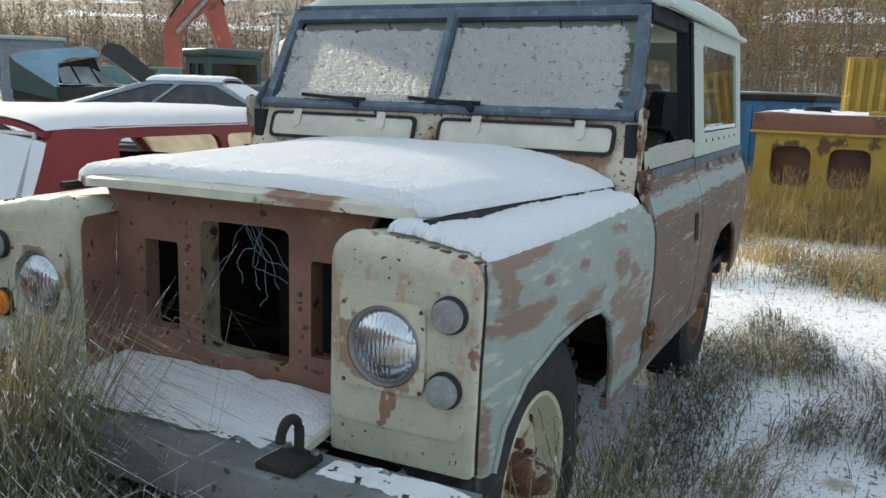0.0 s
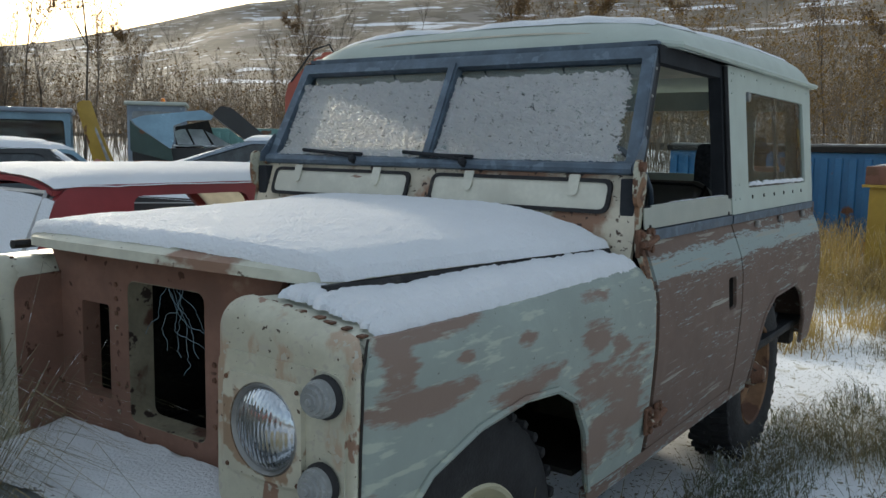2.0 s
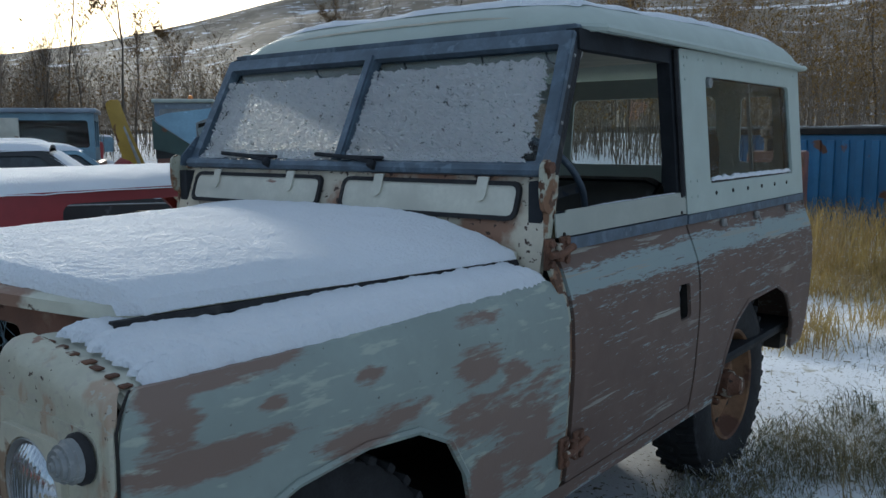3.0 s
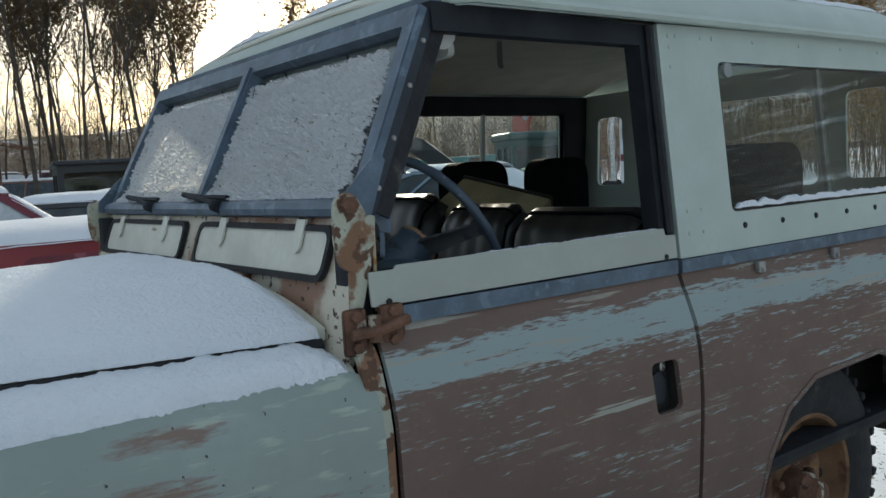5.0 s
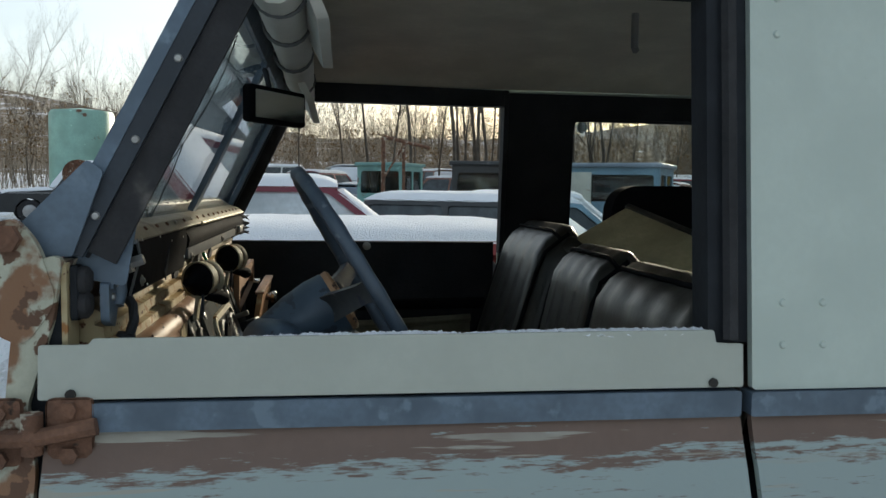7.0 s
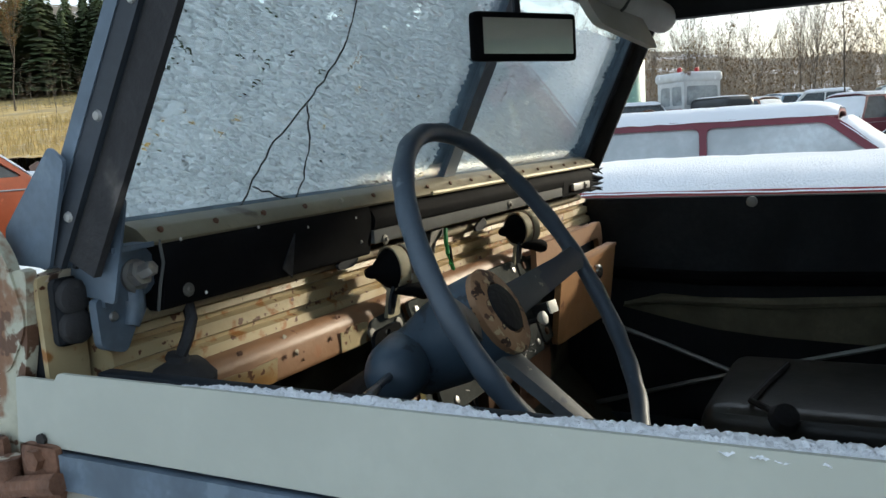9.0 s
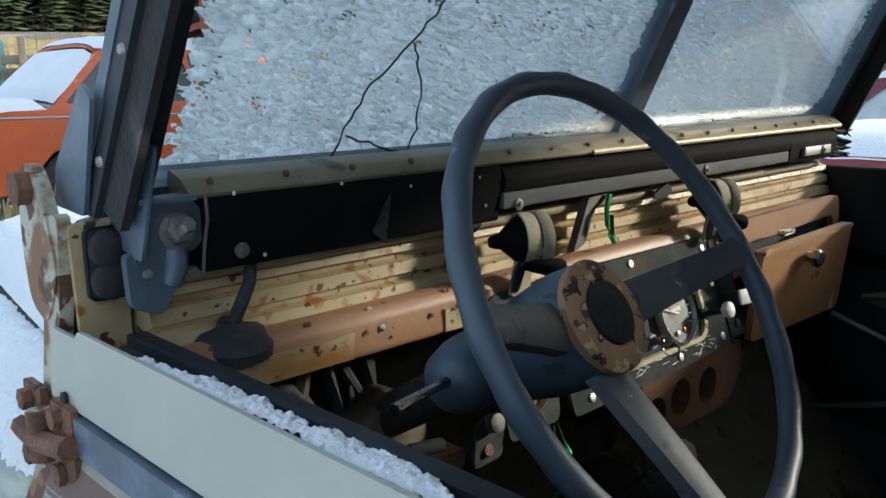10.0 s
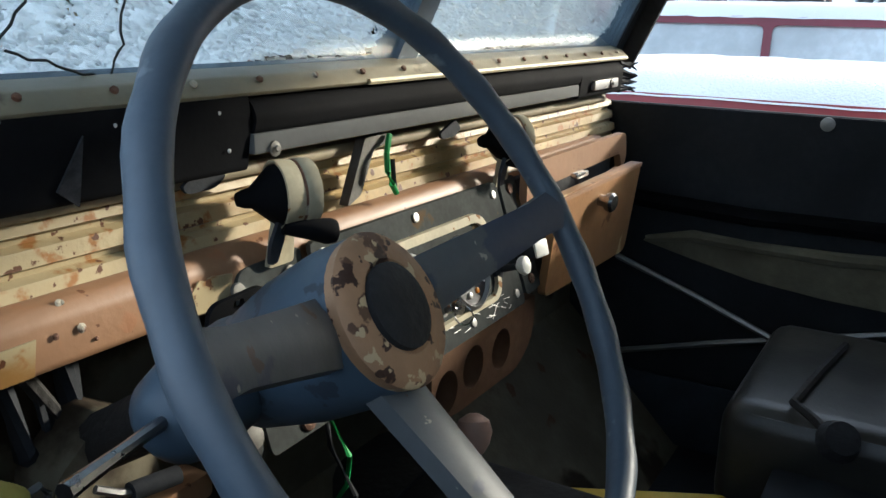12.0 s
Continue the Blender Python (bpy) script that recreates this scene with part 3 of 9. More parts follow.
# broken wires hanging in the opening
random.seed(11)
wires = thing("loose_wires", "tangled pale blue wires in the radiator opening", "")
wires.parent = car
for i in range(8):
    x, z, yy = 0.05 + random.uniform(-0.04, 0.05), 1.0, -0.235
    dx, dz = random.uniform(-0.01, 0.014), -0.02
    pts = [(x, yy, z)]
    for k in range(22):
        dx = 0.86 * dx + random.uniform(-0.006, 0.0065)
        dz = 0.86 * dz + random.uniform(-0.006, 0.0035)
        x, z, yy = x + dx * 0.7, z + dz * 0.7, yy + random.uniform(-0.003, 0.004)
        pts.append((x, yy, z))
    part("wire", tube(pts, 0.0009, 4), mat("pale wire", (0.15, 0.23, 0.28), 0.5, bump=0) if i == 0 else bpy.data.materials["pale wire"], wires)

# apron, bumper, towing ring, chassis
apron = part("apron", surf(lambda u, v: (lerp(-0.40, 0.395, u), lerp(-0.50, -0.24, v), 0.565 + 0.035 * v - 0.02 * max(0, 0.1 - v) / 0.1), 10, 8, 0.02), M_PAINT, car, "cream front apron under snow")
bump_prof = fillet([(-0.655, 0.49), (-0.50, 0.49), (-0.50, 0.497), (-0.645, 0.50), (-0.645, 0.575), (-0.50, 0.578), (-0.50, 0.588), (-0.655, 0.588)], [0.012, 0, 0, 0.006, 0.006, 0, 0, 0.012], 2)
bumper = part("bumper", plate(bump_prof, [], 1.66, lambda u, v, w: (w - 0.83, u, v - 0.012)), M_BUMPER, car, "dented galvanised front bumper")
for sx in (-0.44, 0.43):
    part("ring_base", box(sx - 0.05, sx + 0.05, -0.63, -0.53, 0.576, 0.592, 0.004), M_DARKMETAL, bumper)
    ang = [(sx, -0.58, 0.60)] + [(sx + 0.001, -0.58 - 0.032 * math.cos(a * math.pi / 10), 0.635 + 0.04 * math.sin(a * math.pi / 10)) for a in range(0, 11)] + [(sx, -0.548, 0.60)]
    part("towing_ring", tube(ang[1:-1] + [(sx, -0.548, 0.59)], 0.011, 8), M_DARKMETAL, bumper)
    for bx in (-0.035, 0.035):
        part("bolt", lathe([(0.01, 0), (0.01, 0.008), (0, 0.008)], 6, facing((sx + bx, -0.54, 0.592), (0, 0, 1))), M_STEEL, bumper)
for s in (1, -1):
    part("chassis_rail", box(s * 0.36, s * 0.46, -0.64, 2.93, 0.40, 0.50, 0.006), M_DARKMETAL, car)
for y in (0.0, 2.235):
    part("axle", tube([(-0.62, y, 0.385), (-0.12, y, 0.385), (-0.05, y, 0.385), (0.05, y, 0.385), (0.12, y, 0.385), (0.62, y, 0.385)], [0.04, 0.04, 0.13, 0.13, 0.04, 0.04], 12), M_DARKMETAL, car)
part("rear_crossmember", box(-0.75, 0.75, 2.86, 2.95, 0.40, 0.50, 0.006), M_DARKMETAL, car)
part("underfloor", box(-0.78, 0.78, 0.42, 2.90, 0.505, 0.52, 0.0), M_DARKMETAL, car)


# wheels
def wheel(x, y, s, rim_mat, label):
    w = thing("wheel", label, "")
    w.parent = car
    m = facing((x, y, 0.385), (s, 0, 0))
    prof = [(0.215, -0.085), (0.24, -0.098), (0.30, -0.104), (0.345, -0.096), (0.368, -0.082), (0.372, -0.06), (0.374, 0.0), (0.372, 0.06), (0.368, 0.082), (0.345, 0.096), (0.30, 0.104), (0.24, 0.098), (0.215, 0.085)]
    tyre = part("tyre", lathe(prof, 48, m), M_RUBBER, w, "worn black bar-tread tyre")
    lug_mesh = None
    for i in range(36):
        for side in (-1, 1):
            a = 2 * math.pi * (i + 0.5 * (side > 0)) / 36
            mm = m @ Matrix.Rotation(a, 4, "Z") @ Matrix.Translation((0.376, 0, side * 0.052)) @ Matrix.Rotation(radians(90), 4, "Y") @ Matrix.Rotation(radians(90 + 12 * side), 4, "Z")
            if lug_mesh is None:
                lug_mesh = bpy.data.meshes.new("tread_lug")
                lb = box(-0.014, 0.014, -0.04, 0.04, -0.012, 0.008, 0.004, 1)
                lb.to_mesh(lug_mesh)
                lb.free()
                lug_mesh.materials.append(M_RUBBER)
            lug = new("tread_lug", lug_mesh)
            lug.parent = w
            lug.matrix_local = mm
    rim = part("rim", lathe([(0.222, 0.088), (0.216, 0.094), (0.208, 0.088), (0.202, 0.06), (0.19, 0.035), (0.18, 0.02), (0.165, 0.028), (0.13, 0.045), (0.105, 0.04), (0.09, 0.03), (0.06, 0.03), (0.0, 0.03)], 48, m), rim_mat, w, "steel wheel with flaking paint")
    part("hub", lathe([(0.055, 0.03), (0.052, 0.09), (0.042, 0.10), (0.034, 0.13), (0.02, 0.135), (0.0, 0.135)], 20, m), M_RUST if s > 0 else M_DARKMETAL, w)
    for i in range(5):
        a = 2 * math.pi * i / 5 + 0.3
        part("wheel_nut", lathe([(0.014, 0.036), (0.014, 0.055), (0.008, 0.06), (0, 0.06)], 6, m @ Matrix.Translation((0.082 * math.cos(a), 0.082 * math.sin(a), 0))), M_RUST, w)
    for i in range(8):
        a = 2 * math.pi * i / 8
        part("rim_hole", lathe([(0.016, 0.0305), (0.014, 0.034), (0, 0.034)], 10, m @ Matrix.Translation((0.152 * math.cos(a), 0.152 * math.sin(a), 0.003))), M_DARKMETAL, rim)
    return w


wheel(0.665, 0.0, 1, M_RIM, "front wheel with cream rim and rust round the hub")
wheel(-0.665, 0.0, -1, M_RIM, "front wheel with cream rim")
wheel(0.665, 2.235, 1, M_RIMRUST, "rear wheel with a rusty rim")
wheel(-0.665, 2.235, -1, M_RIMRUST, "rear wheel with a rusty rim")


# bonnet
def hood_edge(y):
    return interp(y, (-0.37, -0.30, 0.1, 0.76), (0.50, 0.572, 0.612, 0.70))


def hood(u, v):
    y = lerp(-0.365, 0.77, v)
    e = hood_edge(y)
    k = 2 * u - 1
    # the front edge is bowed, the sides fall away
    yy = y + 0.10 * (1 - v) ** 4 * abs(k) ** 3
    top = interp(y, (-0.365, -0.33, -0.2, 0.2, 0.77), (1.098, 1.114, 1.122, 1.128, 1.150))
    edge = interp(y, (-0.365, -0.2, 0.77), (1.078, 1.082, 1.074))
    z = edge + (top - edge) * (1 - abs(k) ** 3.2)
    return (k * e, yy, z)


bonnet = part("bonnet", surf(hood, 36, 32, 0.022), M_PAINT, car, "pale bonnet covered with snow")
# dark tube along each side draws the shaded gap under the bonnet edge
for s in (1, -1):
    part("gap_shade_line", tube([(s * (hood_edge(y) + 0.001), y, lerp(1.052, 1.046, (y + 0.3) / 1.07)) for y in (-0.28, -0.2, -0.1, 0.0, 0.2, 0.4, 0.6, 0.76)], 0.013, 6), M_RUBBER, bonnet)
part("bonnet_catch", box(0.33, 0.37, 0.76, 0.79, 1.125, 1.15, 0.004), M_RUST, bonnet)

# scuttle (bulkhead outer panel) with two vent flaps
scuttle = part("scuttle", plate(fillet([(-0.765, 1.0), (0.765, 1.0), (0.775, 1.14), (0.765, 1.265), (-0.765, 1.265), (-0.775, 1.14)], 0.02, 3), [], 0.02, lambda u, v, w: (u, interp(v, (1.0, 1.15, 1.265), (0.765, 0.785, 0.825)) + w, v), cuts_v=(1.05, 1.1, 1.15, 1.2)), M_SCUTTLE, car, "cream bulkhead with brown rust specks")
for s in (1, -1):
    part("side_post", plate(fillet([(0.78, 0.47), (0.81, 0.47), (0.815, 1.03), (0.80, 1.10), (0.83, 1.20), (0.84, 1.27), (0.82, 1.27), (0.785, 1.18), (0.775, 1.05)], 0.008, 2), [], 0.012, lambda u, v, w, s=s: (s * (side_x(min(v, 1.1)) - 0.006 - w), u, v), cuts_v=(0.6, 0.7, 0.8, 0.9, 0.95, 1.0, 1.05)), M_ARM, scuttle)
    part("inner_post", box(s * 0.722, s * 0.765, 0.785, 0.838, 0.50, 1.255, 0.004), M_BLACK, scuttle)

    def flap3(u, v, w, s=s, o=0.0):
        return (s * u, interp(v, (1.15, 1.265), (0.785, 0.825)) - 0.010 - o + w, v)
    x0, x1 = 0.045, 0.69
    flap = part("vent_flap", plate(fillet([(x0 + 0.012, 1.163), (x1 - 0.012, 1.163), (x1 - 0.012, 1.242), (x0 + 0.012, 1.242)], 0.022, 4), [], 0.008, flap3), M_VENT, scuttle, "cream ventilation flap with a black seal")
    part("seal", plate(fillet([(x0, 1.152), (x1, 1.152), (x1, 1.252), (x0, 1.252)], 0.03, 4), [fillet([(x0 + 0.012, 1.164), (x1 - 0.012, 1.164), (x1 - 0.012, 1.241), (x0 + 0.012, 1.241)], 0.022, 4)], 0.012, lambda u, v, w, s=s: flap3(u, v, w, s, 0.004)), M_RUBBER, flap)
    for hx in (x0 + 0.13, x1 - 0.14):
        part("flap_hinge", plate(fillet([(hx, 1.20), (hx + 0.035, 1.20), (hx + 0.035, 1.262), (hx, 1.262)], [0.016, 0.016, 0.002, 0.002], 3), [], 0.005, lambda u, v, w, s=s: flap3(u, v, w, s, 0.007)), M_VENT, flap)

# windscreen frame: lower rail, top rail, side posts, middle bar
WS0, WS1 = Vector((0, 0.838, 1.275)), Vector((0, 1.018, 1.64))
ws_dir = (WS1 - WS0).normalized()
ws_n = Vector((0, -ws_dir.z, ws_dir.y))
WSL = (WS1 - WS0).length


def ws(u, v, w=0.0):
    """u across, v 0 to 1 up the windscreen, w forwards out of it."""
    p = WS0 + ws_dir * (v * WSL) + ws_n * w
    return (u, p.y, p.z)


def ws_half(v):
    return lerp(0.752, 0.722, v)


screen = thing("windscreen", "two-pane windscreen in a galvanised frame, frosted over with snow", "")
screen.parent = car
fr = [(-ws_half(0), 0.0), (ws_half(0), 0.0), (ws_half(1), 1.0), (-ws_half(1), 1.0)]
panes = []
for s in (1, -1):
    panes.append(fillet([(s * 0.02, 0.055), (s * (ws_half(0.085) - 0.034), 0.055), (s * (ws_half(0.9) - 0.034), 0.90), (s * 0.02, 0.90)], 0.012, 3))
part("frame", plate(fillet(fr, 0.01, 2), panes, 0.035, lambda u, v, w: ws(u, v, 0.02 - w)), M_GALV, screen, "blue-grey galvanised windscreen frame")
for s in (1, -1):
    # folded outer edge of the posts with screws
    part("post_flange", plate(fillet([(ws_half(0) - 0.004, 0.0), (ws_half(0) + 0.004, 0.0), (ws_half(1) + 0.004, 1.0), (ws_half(1) - 0.004, 1.0)], 0.001, 1), [], 0.015, lambda u, v, w, s=s: ws(s * u, v, 0.018 - w)), M_GALV, screen)
    part("post_seal", plate(fillet([(ws_half(0) - 0.004, 0.0), (ws_half(0) + 0.0025, 0.0), (ws_half(1) + 0.0025, 1.0), (ws_half(1) - 0.004, 1.0)], 0.001, 1), [], 0.021, lambda u, v, w, s=s: ws(s * u, v, 0.0028 - w)), M_DARKPOST, screen, "dark inner half of the post")
    part("door_seal", plate([(ws_half(0) - 0.012, 0.02), (ws_half(0) - 0.004, 0.02), (ws_half(1) - 0.004, 1.0), (ws_half(1) - 0.012, 1.0)], [], 0.034, lambda u, v, w, s=s: ws(s * u, v, -0.019 - w)), M_RUBBER, screen)
    part("inner_trim", plate([(ws_half(0) - 0.042, 0.0), (ws_half(0) - 0.010, 0.0), (ws_half(1) - 0.010, 1.0), (ws_half(1) - 0.042, 1.0)], [], 0.004, lambda u, v, w, s=s: ws(s * u, v, -0.018 - w)), M_BLACK, screen)
    for v in (0.12, 0.36, 0.62, 0.85):
        c = Vector(ws(s * (ws_half(v) + 0.0025), v, -0.010))
        part("screw", lathe([(0.0055, 0), (0.004, 0.0025), (0, 0.003)], 8, facing(c, (s, 0, 0))), M_STEEL, screen)
    part("pane", plate(panes[0] if s > 0 else panes[1], [], 0.005, lambda u, v, w: ws(u, v, -0.004 - w)), M_GLASS, screen).visible_shadow = False
    # triangular bracket at the foot and the rusty hinge arm
    part("foot_bracket", plate(fillet([(0.785, 1.272), (0.79, 1.305), (0.862, 1.378), (0.880, 1.365), (0.845, 1.268)], 0.004, 2), [], 0.004, lambda u, v, w, s=s: (s * (0.759 - w), u, v)), M_GALV, screen, "thin galvanised corner plate")
    arm = fillet([(0.765, 1.185), (0.80, 1.17), (0.835, 1.22), (0.815, 1.285), (0.79, 1.315), (0.76, 1.30), (0.757, 1.23)], 0.016, 4)
    part("hinge_arm", plate(arm, [], 0.012, lambda u, v, w, s=s: (s * (0.782 - w), u, v)), M_ARM, screen, "rust-spotted cream windscreen hinge arm")
    part("hinge_bolt", lathe([(0.016, 0), (0.016, 0.012), (0, 0.012)], 6, facing((s * 0.782, 0.785, 1.29), (s, 0, 0))), M_RUST, screen)
part("middle_bar", plate([(-0.012, 0.06), (0.012, 0.06), (0.012, 0.93), (-0.012, 0.93)], [], 0.018, lambda u, v, w: ws(u, v, 0.028 - w)), M_GALV, screen)
part("bottom_rail", tube([ws(-0.745, -0.005, 0.02), ws(0.745, -0.005, 0.02)], 0.018, 8), M_GALV, screen)
for px in (-0.30, 0.17):
    wp = thing("wiper", "black wiper arm with snow on its blade", "")
    wp.parent = car
    part("spindle", lathe([(0.014, 0), (0.014, 0.03), (0.008, 0.036), (0, 0.036)], 10, facing(ws(px, -0.01, 0.02), ws_n)), M_BLACK, wp)
    part("arm", tube([ws(px, 0.0, 0.05), ws(px - 0.11, 0.035, 0.05), ws(px - 0.20, 0.055, 0.042)], 0.006, 6), M_BLACK, wp)
    part("blade", tube([ws(px - 0.26, 0.075, 0.034), ws(px - 0.1, 0.05, 0.034), ws(px + 0.03, 0.045, 0.034)], 0.007, 5), M_BLACK, wp)

# doors
for s in (1, -1):
    door = thing("door", "", "")
    door.parent = car
    door["label"] = "front door with scraped brown primer, its window frame gone" if s > 0 else "black-lined far door without a window"
    o = fillet([(0.822, 0.47), (1.638, 0.47), (1.638, 1.075), (0.822, 1.075)], [0.01, 0.02, 0.005, 0.005], 3)
    rec = fillet([(1.488, 0.783), (1.574, 0.786), (1.562, 0.899), (1.472, 0.901)], 0.018, 4)
    part("skin", plate(o, [rec], 0.012, side_map(s), cuts_u=(1.0, 1.2, 1.4), cuts_v=ZCUTS), M_DOOR, door)
    rb = plate(fillet([(1.462, 0.774), (1.582, 0.774), (1.582, 0.910), (1.462, 0.910)], 0.01, 3), [fillet([(1.474, 0.782), (1.574, 0.782), (1.566, 0.902), (1.470, 0.902)], 0.016, 4)], 0.035, lambda u, v, w, s=s: (s * (side_x(v) - 0.002 - w), u, v))
    add(rb, plate(fillet([(1.462, 0.774), (1.582, 0.774), (1.582, 0.910), (1.462, 0.910)], 0.01, 3), [], 0.004, lambda u, v, w, s=s: (s * (side_x(v) - 0.038 - w), u, v)))
    rc = part("handle_recess", rb, M_DARKMETAL, door, "dark empty handle recess")
    part("latch", plate(fillet([(1.500, 0.80), (1.548, 0.796), (1.556, 0.845), (1.530, 0.872), (1.498, 0.86)], 0.012, 4), [], 0.012, lambda u, v, w, s=s: (s * (0.815 - w), u, v)), M_DARKPOST, rc)
    part("lock", lathe([(0.011, 0), (0.011, 0.008), (0.004, 0.010), (0, 0.006)], 14, facing((s * 0.806, 1.545, 0.880), (s, 0, 0))), M_STEEL, rc)
    # galvanised capping
    part("capping", plate(fillet([(0.86, 1.076), (1.636, 1.076), (1.636, 1.108), (0.86, 1.108)], 0.004, 2), [], 0.02, lambda u, v, w, s=s: (s * (0.795 - w), u, v)), M_GALV, door, "galvanised waist rail")
    # cream door top strip with ragged upper edge
    strip = fillet([(0.815, 1.112), (1.640, 1.112), (1.640, 1.165), (1.605, 1.166), (1.602, 1.182), (1.2, 1.180), (0.872, 1.179), (0.868, 1.172), (0.815, 1.172)], 0.003, 2)
    part("top_strip", plate(strip, [], 0.004, lambda u, v, w, s=s: (s * (lerp(0.790, 0.783, (v - 1.11) / 0.08) - w), u, v), cuts_u=(1.0, 1.2, 1.4)), M_PANELWHITE, door, "cream sheet-metal strip")
    for y in (0.85, 1.60):
        part("strip_bolt", lathe([(0.006, 0), (0.006, 0.003), (0, 0.003)], 8, facing((s * 0.79, y, 1.118), (s, 0, 0))), M_DARKMETAL, door)
    # inner rail left of the sliding glass channel
    part("channel", box(s * 0.728, s * 0.746, 0.875, 1.62, 1.10, 1.170 if s > 0 else 1.190, 0.004), M_CHANNEL, door)
    part("channel_floor", box(s * 0.744, s * 0.783, 0.875, 1.60, 1.12, 1.160, 0.002), M_DARKMETAL, door)
    part("inner_panel", box(s * 0.725, s * 0.74, 0.83, 1.63, 0.50, 1.13 if s > 0 else 1.20, 0.004), M_BLACK, door)
    # hinges
    for hz, big in ((1.085, 1), (0.58, 0)):
        hx = side_x(hz)
        h = thing("hinge", "rusty cast hinge", "")
        h.parent = door
        part("leaf", box(s * (hx + 0.002), s * (hx + 0.012), 0.825, 0.875, hz - 0.045, hz + 0.03, 0.008), M_RUST, h)
        part("leaf", box(s * (hx + 0.0), s * (hx + 0.010), 0.755, 0.80, hz - 0.05, hz + 0.03, 0.008), M_RUST, h)
        part("knuckle", tube([(s * (hx + 0.014), 0.812, hz - 0.03), (s * (hx + 0.014), 0.812, hz + 0.015)], 0.012, 10), M_RUST, h)
        part("strap", tube([(s * (hx + 0.016), 0.765, hz - 0.012), (s * (hx + 0.018), 0.812, hz - 0.012), (s * (hx + 0.016), 0.88, hz + 0.0)], 0.010, 8), M_RUST, h)
        for by, bz in ((0.85, 0.018), (0.85, -0.032), (0.777, 0.016), (0.777, -0.036)):
            part("bolt", lathe([(0.010, 0), (0.010, 0.008), (0, 0.009)], 6, facing((s * (hx + 0.011), by, hz + bz), (s, 0, 0))), M_RUST, h)

# rear tub sides, sills
for s in (1, -1):
    tub = thing("rear_body_side", "brown and pale worn rear body side with wheel arch", "")
    tub.parent = car
    o = [(1.652, 0.44), (1.875, 0.44), (1.905, 0.58), (1.975, 0.69), (2.09, 0.752), (2.40, 0.762), (2.55, 0.705), (2.66, 0.57), (2.705, 0.435), (2.85, 0.43), (2.868, 0.46), (2.868, 1.075), (1.652, 1.075)]
    part("side_panel", plate(fillet(o, [0, 0.01, 0.04, 0.05, 0.05, 0.06, 0.05, 0.03, 0.01, 0.02, 0, 0.01, 0], 4), [], 0.012, side_map(s), cuts_u=(1.8, 2.0, 2.2, 2.4, 2.6, 2.75), cuts_v=ZCUTS), M_DOOR, tub)
    part("arch_lip", tube([(s * side_x(v), ry(u), v) for u, v in o[1:9]], 0.008, 6), M_DOOR, tub)
    part("capping", plate(fillet([(1.648, 1.076), (2.868, 1.076), (2.868, 1.106), (1.648, 1.106)], 0.004, 2), [], 0.03, lambda u, v, w, s=s: (s * (0.797 - w), ry(u), v)), M_GALV, tub)
    for y in (1.945, 2.30, 2.70):
        part("rope_cleat", box(s * 0.796, s * 0.812, y - 0.014, y + 0.014, 1.045, 1.072, 0.004), M_STEEL, tub)
        part("cleat_pin", lathe([(0.008, 0), (0.006, 0.012), (0, 0.012)], 8, facing((s * 0.805, y, 1.05), (s, 0, 0.2))), M_STEEL, tub)
    part("sill", plate(fillet([(0.44, 0.428), (1.87, 0.415), (1.87, 0.462), (0.80, 0.462), (0.78, 0.47), (0.44, 0.47)], 0.006, 2), [], 0.02, lambda u, v, w, s=s: (s * (0.812 - w), u, v)), M_DOOR, tub)
    part("inner_wall", box(s * 0.60, s * 0.62, 1.68, 2.95, 0.44, 0.80, 0), M_DARKMETAL, tub)
    part("wheel_box", box(s * 0.60, s * 0.825, 1.69, 2.93, 0.80, 0.81, 0), M_DARKMETAL, tub)
part("rear_panel", box(-0.80, 0.80, 2.942, 2.958, 0.45, 1.10, 0.004), M_DOOR, car)
part("load_floor", box(-0.78, 0.78, 1.64, 2.93, 0.52, 0.54, 0), M_BLACK, car)
part("seat_box", box(-0.76, 0.76, 1.30, 1.75, 0.50, 0.80, 0.01), M_BLACK, car)

